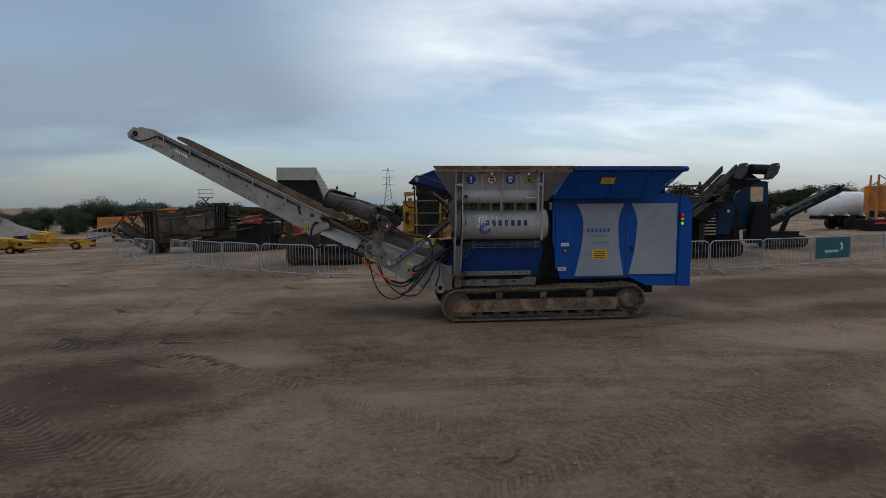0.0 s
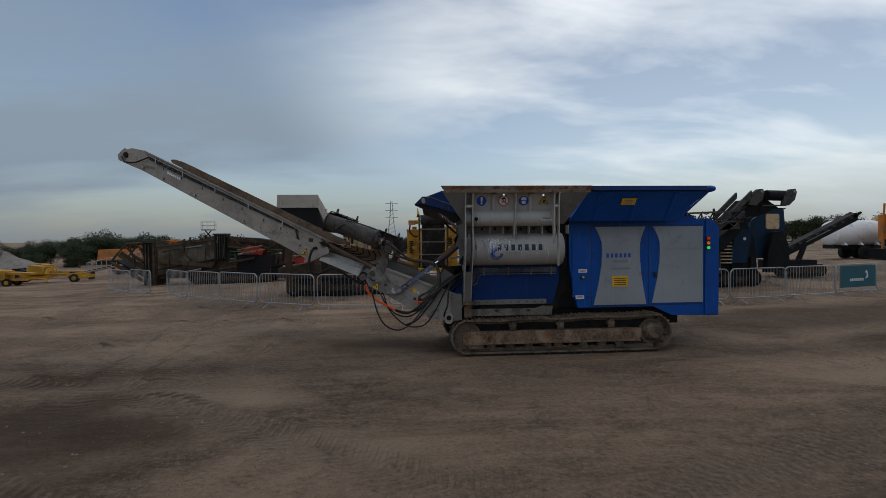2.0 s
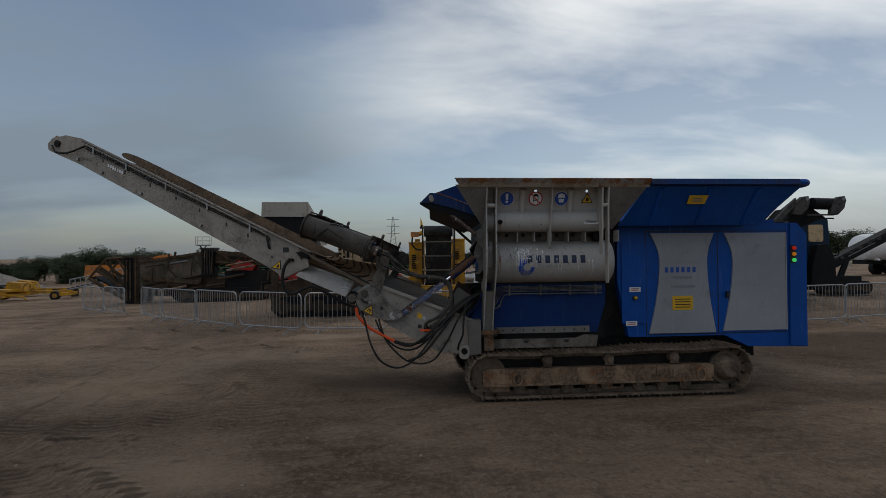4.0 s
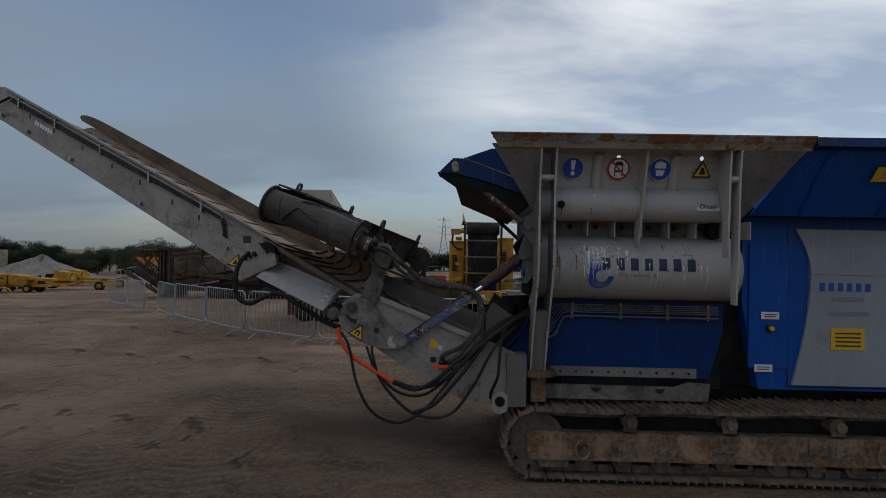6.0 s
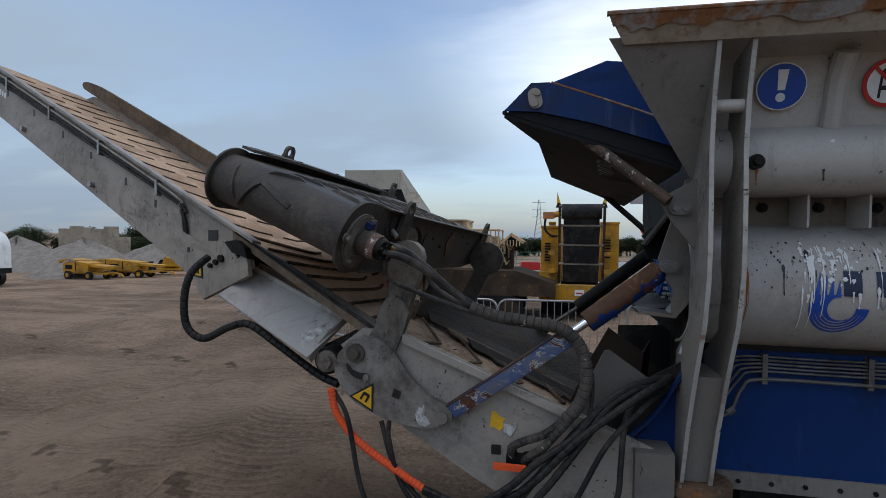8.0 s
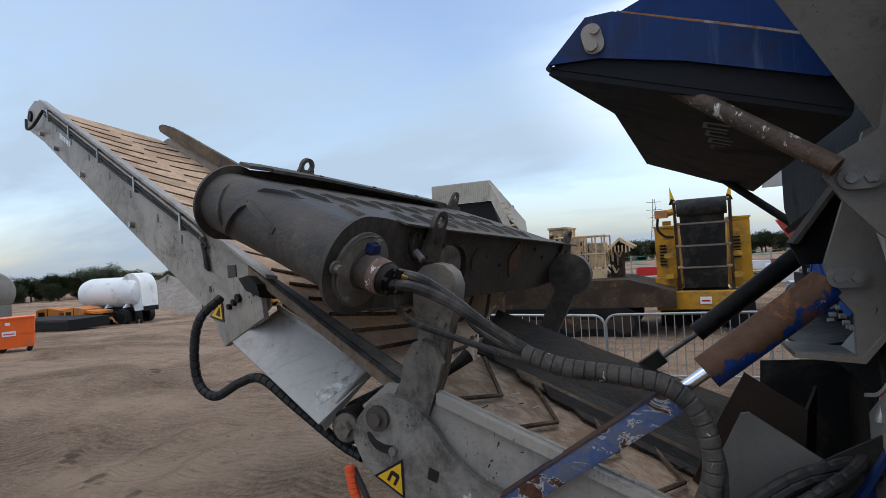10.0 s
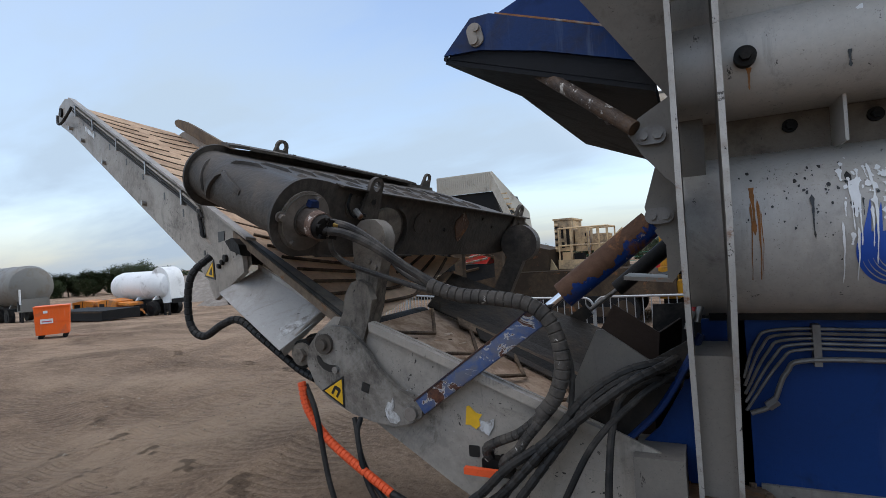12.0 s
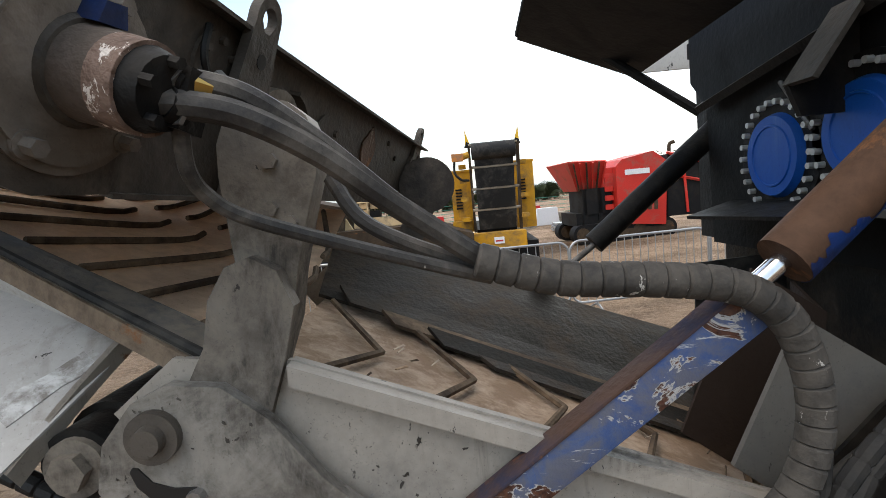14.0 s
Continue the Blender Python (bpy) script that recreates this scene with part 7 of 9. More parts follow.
def lug(a, b, foot, eye, r, small=False):
    """A lifting lug: a tapered plate with an eye, and a second smaller hole in the tall ones."""
    outer = [(r * math.cos(q), eye + r * math.sin(q)) for q in [radians(-10 + 200 * k / 16) for k in range(17)]] + [(-r * 1.5, foot), (r * 1.35, foot)]
    n = len(outer)
    bm = bmesh.new()
    hole = [(r * 0.56 * math.cos(q), eye + r * 0.56 * math.sin(q)) for q in [math.atan2(z - eye, x) for x, z in outer]]
    rings = [[bm.verts.new(mag(a + d, b + x, z)) for x, z in pts] for pts, d in ((hole, -0.011), (outer, -0.011), (outer, 0.011), (hole, 0.011))]
    for r0, r1 in zip(rings, rings[1:] + rings[:1]):
        for k in range(n):
            bm.faces.new((r0[k], r0[(k + 1) % n], r1[(k + 1) % n], r1[k]))
    ob = part("lifting_lug", bm, MAG, sidep, "steel lifting lug")
    if small:
        part("lug_hole", cyl(mag(a - 0.0115, b, eye - r * 1.75), mag(a - 0.0135, b, eye - r * 1.75), r * 0.33, 14), DECAL_BLACK, ob)


lug(-0.055, 0.375, 0.03, 0.205, 0.047, True)
lug(-0.030, span - 0.02, 0.05, 0.200, 0.050, True)
lug(LEN + 0.02, 0.44, 0.17, 0.240, 0.046)
lug(LEN + 0.02, span - 0.06, 0.14, 0.235, 0.046)
# carrying arms
part("magnet_arm", prism([(-1.292, 2.0), (-1.288, 2.06), (-1.268, 2.105), (-1.235, 2.132), (-1.19, 2.14), (-1.145, 2.128), (-1.112, 2.098), (-1.096, 2.05), (-1.105, 1.99), (-1.135, 1.90), (-1.165, 1.80), (-1.186, 1.70), (-1.235, 1.58), (-1.30, 1.62), (-1.277, 1.75)], 10.44, 10.53), ARM, shredder, "dusty welded magnet arm", bevel=0.01)
part("arm_foot", prism([(-1.345, 1.68), (-1.325, 1.77), (-1.285, 1.83), (-1.238, 1.845), (-1.19, 1.815), (-1.165, 1.745), (-1.19, 1.655), (-1.245, 1.51), (-1.29, 1.46), (-1.36, 1.50), (-1.38, 1.62)], 10.395, 10.44), ARM, shredder, "rounded grey arm foot", bevel=0.012)
part("magnet_arm", prism([(-1.02, 2.08), (-0.90, 2.10), (-0.85, 1.98), (-0.93, 1.84), (-1.10, 1.50), (-1.22, 1.55), (-1.04, 1.90)], 12.06, 12.14), MAG, shredder, bevel=0.01)
part("arm_disc", cyl((-0.945, 12.15, 1.985), (-0.945, 12.045, 1.985), 0.138, 30), MAG, shredder, "dark round pivot plate", bevel=0.006)
for ax_, az_ in ((-1.19, 2.02), (-1.20, 1.93), (-1.165, 1.90)):
    part("arm_bolt", bolt((ax_, 10.44, az_), (0, -1, 0), 0.016, 0.014), ARM, shredder)
bm = cyl((-1.62, 10.42, 1.47), (-1.62, 10.385, 1.47), 0.060, 20)
cyl((-1.62, 10.385, 1.47), (-1.62, 10.36, 1.47), 0.038, 6, bm=bm)
part("hub_bolt", bm, ARM, shredder, "greasy hub nut")
part("hub_housing", cyl((-1.62, 10.60, 1.47), (-1.62, 10.40, 1.47), 0.075, 18), DARK, shredder)
part("tail_drum", cyl((-1.62, 10.5, 1.47), (-1.62, 11.7, 1.47), 0.09, 20), DARK, shredder)

# ---- hoses ----
def hose(pts, r, mat_=RUBBER, label="", ribs=None, seg=9):
    return part("hose", tube(pts, r, seg, 8, ribs=ribs), mat_, shredder, label)


m0 = mag(-0.185, 0.03, 0.015)
m1 = mag(-0.185, 0.03, -0.02)
HA = [(-1.216, 10.170, 2.116), (-1.138, 10.200, 2.092), (-1.054, 10.250, 2.025), (-0.948, 10.310, 1.919), (-0.859, 10.360, 1.845), (-0.790, 10.385, 1.798)]
HB = [(-1.221, 10.150, 2.079), (-1.143, 10.180, 2.062), (-1.053, 10.240, 2.007), (-0.965, 10.300, 1.930), (-0.869, 10.350, 1.852), (-0.791, 10.380, 1.792)]
hose([m0] + HA, 0.0185, HOSE_DUST)
hose([m1] + HB, 0.0205, HOSE_DUST)
hose([mag(-0.18, 0.02, -0.03), (-1.220, 10.170, 2.059), (-1.233, 10.200, 1.996), (-1.225, 10.240, 1.955), (-1.180, 10.270, 1.917), (-1.049, 10.310, 1.862), (-0.903, 10.350, 1.807), (-0.793, 10.380, 1.768)], 0.0125, HOSE_DUST)
hose([(-1.079, 10.440, 1.978), (-1.030, 10.420, 1.899), (-0.943, 10.400, 1.844), (-0.792, 10.385, 1.779)], 0.015, HOSE_DUST)
for end, q, r_ in ((m0, HA, 0.022), (m1, HB, 0.024)):
    way_ = Vector(q[0]) - end
    part("hose_fitting", cyl(end, Vector(q[0]) + way_ * 0.25, r_, 12), DARK, motor, "greasy hose ferrule")
    part("fitting_nut", cyl(end + way_ * 0.35, end + way_ * 0.62, r_ * 1.25, 6), PIPE, motor)
hose([(-0.82, 10.34, 1.808), (-0.68, 10.338, 1.764), (-0.515, 10.335, 1.746), (-0.378, 10.332, 1.722), (-0.297, 10.33, 1.665), (-0.259, 10.328, 1.585), (-0.246, 10.325, 1.50), (-0.257, 10.322, 1.42), (-0.29, 10.32, 1.34), (-0.345, 10.32, 1.275)], 0.0295, WRAP_DUST, "spiral-wrapped black hose bundle", (0.036, 0.0022), 12)
hose([(-0.33, 10.335, 1.30), (-0.37, 10.335, 1.25), (-0.445, 10.335, 1.19), (-0.55, 10.345, 1.14), (-0.605, 10.36, 1.10), (-0.60, 10.38, 1.05)], 0.019, WRAP_DUST, "", (0.03, 0.002), 10)
hose([(-0.315, 10.315, 1.30), (-0.35, 10.31, 1.25), (-0.41, 10.31, 1.18), (-0.452, 10.32, 1.123), (-0.515, 10.345, 1.07), (-0.54, 10.37, 1.03)], 0.019, WRAP_DUST, "", (0.03, 0.002), 10)
hose([(-0.27, 10.36, 1.64), (-0.232, 10.35, 1.54), (-0.216, 10.345, 1.446), (-0.226, 10.34, 1.323), (-0.256, 10.34, 1.211), (-0.314, 10.345, 1.121), (-0.40, 10.37, 1.05)], 0.011)
bm = box(-0.63, -0.50, 10.36, 10.42, 0.985, 1.055)
cyl((-0.60, 10.38, 1.03), (-0.60, 10.38, 1.085), 0.022, 6, bm=bm)
cyl((-0.53, 10.375, 1.03), (-0.525, 10.365, 1.075), 0.022, 6, bm=bm)
part("hose_manifold", bm, DARK, shredder, "greasy black hose manifold", bevel=0.006)
hose([(-1.56, 10.31, 1.35), (-1.52, 10.30, 1.22), (-1.41, 10.29, 1.10), (-1.27, 10.28, 1.01), (-1.04, 10.27, 0.885)], 0.019, ORANGE_WRAP, "orange spiral-wrapped hose", (0.022, 0.0018), 10)
hose([(-1.04, 10.27, 0.885), (-0.81, 10.25, 0.84), (-0.545, 10.25, 0.937), (-0.284, 10.27, 1.20), (-0.024, 10.30, 1.41), (0.12, 10.40, 1.475), (0.19, 10.53, 1.50)], 0.017, HOSE, "", (0.05, 0.0015))
hose([(-1.55, 10.33, 1.33), (-1.45, 10.28, 1.2), (-1.36, 10.25, 0.86), (-1.216, 10.24, 0.617), (-0.986, 10.24, 0.528), (-0.763, 10.25, 0.637), (-0.544, 10.27, 0.892), (-0.38, 10.32, 1.12), (-0.2, 10.38, 1.30), (0.0, 10.42, 1.40), (0.25, 10.5, 1.44)], 0.013)
hose([(-1.25, 10.36, 1.18), (-1.229, 10.30, 1.1), (-1.131, 10.26, 0.868), (-0.853, 10.25, 0.611), (-0.538, 10.25, 0.603), (-0.321, 10.27, 0.857), (-0.151, 10.30, 1.174), (0.021, 10.34, 1.36), (0.12, 10.42, 1.42), (0.19, 10.53, 1.45)], 0.013)
hose([(-1.30, 10.38, 1.17), (-1.2, 10.30, 0.98), (-1.0, 10.26, 0.80), (-0.75, 10.26, 0.78), (-0.50, 10.27, 0.98), (-0.42, 10.33, 1.08)], 0.013)
hose([(-1.04, 10.275, 0.875), (-0.83, 10.245, 0.825), (-0.62, 10.24, 0.94), (-0.481, 10.26, 1.072), (-0.309, 10.30, 1.193), (-0.178, 10.34, 1.344), (-0.035, 10.38, 1.444), (0.10, 10.43, 1.479), (0.19, 10.54, 1.47)], 0.0175, HOSE, "", (0.06, 0.0015))
hose([(-0.853, 10.25, 0.615), (-0.66, 10.243, 0.70), (-0.45, 10.24, 0.94), (-0.347, 10.26, 1.072), (-0.235, 10.30, 1.22), (-0.143, 10.34, 1.346), (-0.002, 10.38, 1.437), (0.11, 10.43, 1.453), (0.19, 10.54, 1.45)], 0.0165, HOSE, "", (0.06, 0.0015))
hose([(-0.15, 10.43, 0.72), (-0.15, 10.33, 0.80), (-0.10, 10.27, 0.95), (-0.087, 10.28, 1.10), (-0.071, 10.315, 1.25), (-0.031, 10.35, 1.37), (0.062, 10.385, 1.42), (0.12, 10.43, 1.417), (0.19, 10.54, 1.41)], 0.014)
hose([(-2.50, 10.60, 2.02), (-2.55, 10.50, 1.92), (-2.58, 10.48, 1.76), (-2.55, 10.47, 1.60), (-2.43, 10.46, 1.54), (-2.28, 10.47, 1.61), (-2.15, 10.48, 1.635), (-1.95, 10.46, 1.53), (-1.7, 10.45, 1.38), (-1.56, 10.42, 1.34)], 0.021, HOSE, "drooping wrapped black hose", (0.04, 0.002), 10)
part("red_tag", box(-0.69, -0.53, 10.30, 10.325, 1.006, 1.034), ORANGE_WRAP, shredder, "orange cable tie tag", bevel=0.008)


# ---- grease, soot and flaked paint on the close plates ----
def flecks(name, put, spots, count, r0, r1, mat_, parent, label, seed):
    """Ragged thin flecks scattered round some spots of one flat face."""
    rr = random.Random(seed)
    bm = bmesh.new()
    for _ in range(count):
        u0, v0, su, sv = rr.choice(spots)
        u, v = u0 + rr.gauss(0, su), v0 + rr.gauss(0, sv)
        r = r0 + (r1 - r0) * rr.random() ** 4
        n = rr.randint(6, 10)
        lean, long_ = rr.uniform(0, 3.1), rr.uniform(1.0, 2.4)
        pts = []
        for k in range(n):
            a = 6.283 * k / n
            q = r * rr.uniform(0.45, 1.25)
            du, dv = q * math.cos(a) * long_, q * math.sin(a)
            pts.append(bm.verts.new(put(u + du * math.cos(lean) - dv * math.sin(lean), v + du * math.sin(lean) + dv * math.cos(lean))))
        bm.faces.new(pts)
    ob = part(name, bm, mat_, parent)
    tagged(ob, label, kind="stuff")


GREASE = surface("caked_grease", (0.040, 0.034, 0.029), 0.5, dirt_amt=0.5, dirt=(0.10, 0.088, 0.075), bump=0.4)
flecks("grease_stain", lambda u, v: (u, 10.3632, v), ((-1.45, 1.575, 0.035, 0.02), (-1.49, 1.40, 0.02, 0.03), (-1.30, 1.53, 0.03, 0.03), (-1.15, 1.22, 0.05, 0.02)), 45, 0.001, 0.004, GREASE, brk, "black grease caked on the hinge bracket", 41)
flecks("grease_stain", lambda u, v: (u, 10.418, v), ((-0.75, 1.18, 0.12, 0.05), (-0.35, 1.02, 0.12, 0.06), (-0.15, 0.90, 0.06, 0.10), (-0.95, 1.38, 0.06, 0.05), (-0.5, 1.26, 0.15, 0.03)), 150, 0.001, 0.0055, GREASE, shredder, "dark scuffs on the lower conveyor side", 42)
flecks("paint_scrape", lambda u, v: (u, 10.4175, v), ((-0.62, 1.10, 0.10, 0.05), (-0.30, 1.06, 0.12, 0.05), (-1.0, 1.30, 0.05, 0.04)), 70, 0.001, 0.005, SCUFF, shredder, "pale scrapes on the lower conveyor side", 43)
flecks("grease_stain", lambda u, v: UP @ Vector((u, -0.0025, (top(u) + bot(u)) / 2 + v)), ((1.9, 0.0, 0.2, 0.06), (2.6, 0.02, 0.4, 0.06), (3.6, 0.0, 0.5, 0.07), (4.6, 0.02, 0.3, 0.07)), 240, 0.001, 0.006, GREASE, shredder, "dark scuffs along the conveyor side", 44)
flecks("grease_stain", lambda u, v: UP @ Vector((u, -0.0325, v)), ((1.15, 1.97, 0.05, 0.05), (1.05, 1.92, 0.04, 0.04), (1.5, 2.07, 0.05, 0.03)), 60, 0.001, 0.008, GREASE, fold, "black grease round the fold joint", 45)
flecks("grease_stain", lambda u, v: mag(-0.0225, u, v), ((0.45, 0.08, 0.06, 0.03), (0.95, 0.0, 0.08, 0.05), (1.35, -0.02, 0.10, 0.05), (1.65, 0.05, 0.08, 0.04)), 120, 0.001, 0.008, GREASE, sidep, "tar splashes on the magnet side", 46)


# ---- barriers ----
def barrier(m):
    """A steel crowd barrier: rounded frame, thin bars, two flat feet."""
    ob = thing("crowd_barrier", (0, 0, 0), "galvanised steel crowd barrier standing on dirt", "barrier", "crowd barriers")
    r, Lb, Hb, z0 = 0.019, 2.2, 1.10, 0.17
    pts = [(a, 0, b) for a, b in rounded(-Lb / 2, Lb / 2, z0, Hb, 0.16, 5)]
    part("barrier_frame", tube(pts + [pts[0]], r, 8, 1), GALV, ob, world=False)
    bar = mesh_of("bar", cyl((0, 0, z0), (0, 0, Hb), 0.0075, 6), GALV)
    for k in range(1, 18):
        b = new("bar", bar)
        b.parent, b.location = ob, (-Lb / 2 + Lb * k / 18, 0, 0)
    for s in (-1, 1):
        x = s * 0.72
        bm = tube([(x, 0, z0), (x, 0.0, 0.10)], 0.018, 6, 1)
        tube([(x, -0.30, 0.012), (x, -0.06, 0.12), (x, 0.06, 0.12), (x, 0.30, 0.012)], 0.016, 6, 1, bm=bm)
        part("barrier_foot", bm, GALV, ob, world=False)
    ob.matrix_basis = m
    return ob


BARS = []


def barrier_run(pts):
    for (x0, y0), (x1, y1) in zip(pts, pts[1:]):
        a = math.degrees(math.atan2(y1 - y0, x1 - x0))
        cx, cy = (x0 + x1) / 2, (y0 + y1) / 2
        m = pose(cx, cy, float(ground_z(cx, cy)), 0, 0, a + random.uniform(-4, 4))
        BARS.append(copy_thing(BARS[0], m) if BARS else barrier(m))


barrier_run([(5.2, 17.6), (3.1, 17.3), (0.9, 17.1), (-1.3, 16.9), (-3.5, 17.1), (-5.6, 18.3), (-7.3, 19.7), (-8.9, 21.2), (-10.4, 22.8)])
barrier_run([(-11.6, 24.1), (-13.2, 25.6), (-14.9, 27.1)])
barrier_run([(7.2, 16.5), (9.4, 16.5), (11.6, 16.9), (13.7, 17.4), (15.8, 18.0), (17.9, 18.7), (20.0, 19.4)])
ban = thing("fence_banner", (13.9, 17.3, 0.5), "teal printed banner tied to a crowd barrier", "banner")
BAN = Matrix.Translation((14.75, 17.62, 0.0)) @ Matrix.Rotation(math.atan2(0.6, 2.1), 4, 'Z')
part("cloth", box(-0.92, 0.92, -0.038, -0.030, 0.34, 1.08, m=BAN), surface("banner_teal", (0.030, 0.115, 0.135), 0.6, dirt_amt=0.25, dirt=(0.05, 0.09, 0.10), bump=0.05), ban)
for k in range(7):
    part("print_bar", box(-0.42 + 0.105 * k, -0.36 + 0.105 * k, -0.043, -0.039, 0.55, 0.64, m=BAN), DECAL_WHITE, ban)
part("print_mark", prism([(0.36, 0.62), (0.52, 0.66), (0.50, 0.84), (0.42, 0.92), (0.36, 0.84), (0.44, 0.80), (0.44, 0.70)], -0.043, -0.039, m=BAN), DECAL_WHITE, ban)


# ---- machines round the yard ----
def P(name, bm, mat_, parent, label="", bevel=0.0):
    return part(name, bm, mat_, parent, label, bevel, world=False)


def far_track(ob, x0, x1, y0, y1, h=0.6):
    r = h / 2
    pts = [(x0 + r + r * math.cos(a), r + r * math.sin(a)) for a in [radians(90 + 15 * k) for k in range(13)]] + [(x1 - r + r * math.cos(a), r + r * math.sin(a)) for a in [radians(-90 + 15 * k) for k in range(13)]]
    t = P("crawler", prism(pts, y0, y1), BLACKP, ob)
    P("crawler_beam", box(x0 + r, x1 - r, y0 - 0.03, y1 + 0.03, h * 0.3, h * 0.62), BROWN, t)
    for k in range(4):
        x = x0 + r + (x1 - x0 - 2 * r) * k / 3
        P("roller", cyl((x, y0 - 0.02, r), (x, y1 + 0.02, r), r * 0.7, 14), BROWN, t)


def wheel(ob, x, y, r, w=0.25, rim=YELLOW):
    t = P("tyre", cyl((x, y - w / 2, r), (x, y + w / 2, r), r, 20), RUBBER, ob, bevel=0.04)
    P("rim", cyl((x, y - w / 2 - 0.02, r), (x, y + w / 2 + 0.02, r), r * 0.5, 14), rim, t)


def belt_conveyor(ob, p0, p1, w, mat_side, idlers=5, belt=RUBBER, depth=0.25):
    """A far belt conveyor from p0 to p1, w wide."""
    p0, p1 = Vector(p0), Vector(p1)
    d = (p1 - p0).normalized()
    s = d.cross(Vector((0, 0, 1))).normalized()
    n = s.cross(d)
    if n.z < 0:
        n = -n
    for k in (-1, 1):
        o = s * (w / 2) * k
        P("side_beam", plate([p0 + o - n * depth, p1 + o - n * depth, p1 + o, p0 + o], 0.05), mat_side, ob)
    P("belt", plate([p0 + s * w * 0.45, p1 + s * w * 0.45, p1 - s * w * 0.45, p0 - s * w * 0.45], 0.03), belt, ob)
    P("head_drum", cyl(p1 - s * w * 0.47 - n * 0.08, p1 + s * w * 0.47 - n * 0.08, 0.13, 18), belt, ob)
    for k in range(idlers):
        q = p0 + (p1 - p0) * (k + 0.5) / idlers
        P("idler_bar", cyl(q - s * w * 0.52 - n * 0.16, q + s * w * 0.52 - n * 0.16, 0.035, 8), mat_side, ob)


def handrail(ob, pts, h, mat_):
    for p in pts:
        P("rail_post", cyl(p, (p[0], p[1], p[2] + h), 0.022, 6), mat_, ob)
    for f in (0.5, 1.0):
        P("rail", tube([(p[0], p[1], p[2] + h * f) for p in pts], 0.022, 6, 1), mat_, ob)


def spot(x, y, rz=0.0):
    return pose(x, y, float(ground_z(x, y)), 0, 0, rz)


# yellow crusher, seen end on along its tail conveyor
yc = thing("yellow_crusher", (0, 0, 0), "yellow tracked crusher with black tail conveyor", "crusher")
for x0, x1, z1 in ((-1.08, -0.52, 2.50), (0.56, 1.04, 2.62)):
    b = P("side_house", box(x0, x1, 0.9, 5.6, 0.95, z1), YELLOW, yc, bevel=0.04)
    P("roof_edge", box(x0 - 0.02, x1 + 0.02, 0.87, 5.65, z1, z1 + 0.05), YELLOW, b)
    for k in range(7):
        P("louvre", box(x0 + 0.1, x0 + 0.26, 0.87, 0.91, z1 - 0.95 + 0.08 * k, z1 - 0.91 + 0.08 * k), BLACKP, b)
P("end_box", box(-1.1, -0.62, 0.55, 1.5, 0.45, 1.25), YELLOW, yc, bevel=0.03)
bum = P("bumper", box(-0.62, 0.66, -0.1, 0.35, 0.55, 0.95), YELLOW, yc, bevel=0.03)
P("plate", box(-0.12, 0.12, -0.12, -0.1, 0.68, 0.84), DECAL_WHITE, bum)
P("plate_bar", box(-0.09, 0.09, -0.125, -0.12, 0.73, 0.77), DECAL_RED, bum)
for k in range(4):
    z = 1.02 + k * 0.52
    y = 0.45 - k * 0.12
    P("belt_panel", plate([(-0.44, y, z), (0.48, y, z), (0.5, y - 0.11, z + 0.46), (-0.46, y - 0.11, z + 0.46)], 0.05), RUBBER, yc)
    P("idler_bar", cyl((-0.56, y - 0.12, z + 0.49), (0.6, y - 0.12, z + 0.49), 0.035, 8), CONCRETE, yc)
P("head_drum", cyl((-0.50, 0.0, 2.92), (0.54, 0.0, 2.92), 0.20, 22), RUBBER, yc)
for x in (-0.58, 0.58):
    P("side_beam", plate([(x, 0.5, 0.95), (x, 0.75, 0.95), (x, 0.25, 3.05), (x, -0.1, 3.05)], 0.06), BROWN, yc)
    P("horn_base", prism([(x - 0.08, 3.02), (x + 0.10, 3.02), (x + 0.06, 3.12), (x - 0.02, 3.16)], -0.05, 0.02), BLACKP, yc)
    P("horn", prism([(x - 0.05, 3.08), (x + 0.07, 3.08), (x + (0.06 if x > 0 else -0.04), 3.44)], -0.04, 0.0), DECAL_YEL, yc)
P("drum_motor", box(-0.98, -0.70, -0.10, 0.1, 2.72, 2.90), ORANGE, yc, bevel=0.03)
P("drum_motor_shaft", cyl((-0.72, 0, 2.82), (-0.56, 0, 2.86), 0.08, 14), YELLOW, yc)
P("feed_hose", tube([(-0.92, -0.02, 2.72), (-0.93, 0.0, 2.45), (-0.78, 0.05, 2.28), (-0.6, 0.1, 2.25)], 0.03, 8, 6), RUBBER, yc)
for x in (-0.75, 0.72):
    for z in (1.25, 1.75, 2.2, 2.55):
        P("bracket", box(x - 0.09, x + 0.09, 0.25, 0.6, z, z + 0.10), YELLOW, yc, bevel=0.015)
far_track(yc, -1.0, -0.5, 1.0, 4.8, 0.62)
P("crawler", box(-1.05, -0.45, 0.9, 4.8, 0.02, 0.6), BLACKP, yc, bevel=0.15)
P("crawler", box(0.45, 1.05, 0.9, 4.8, 0.02, 0.6), BLACKP, yc, bevel=0.15)
P("underbody", box(-0.5, 0.5, 0.6, 5.0, 0.3, 1.0), BLACKP, yc)
yc.matrix_basis = spot(0.38, 22.0, -3)

# red crusher
rc = thing("red_crusher", (0, 0, 0), "red tracked jaw crusher with flared hopper", "crusher")
hp = P("hopper", bmesh.new(), REDP, rc)
bm = bmesh.new()
plate([(-1.5, -1.2, 2.55), (-0.3, -1.2, 2.50), (-0.3, -0.7, 1.65), (-1.1, -0.7, 1.65)], 0.06, bm)
plate([(-1.5, 1.2, 2.55), (-1.5, -1.2, 2.55), (-1.1, -0.7, 1.65), (-1.1, 0.7, 1.65)], 0.06, bm)
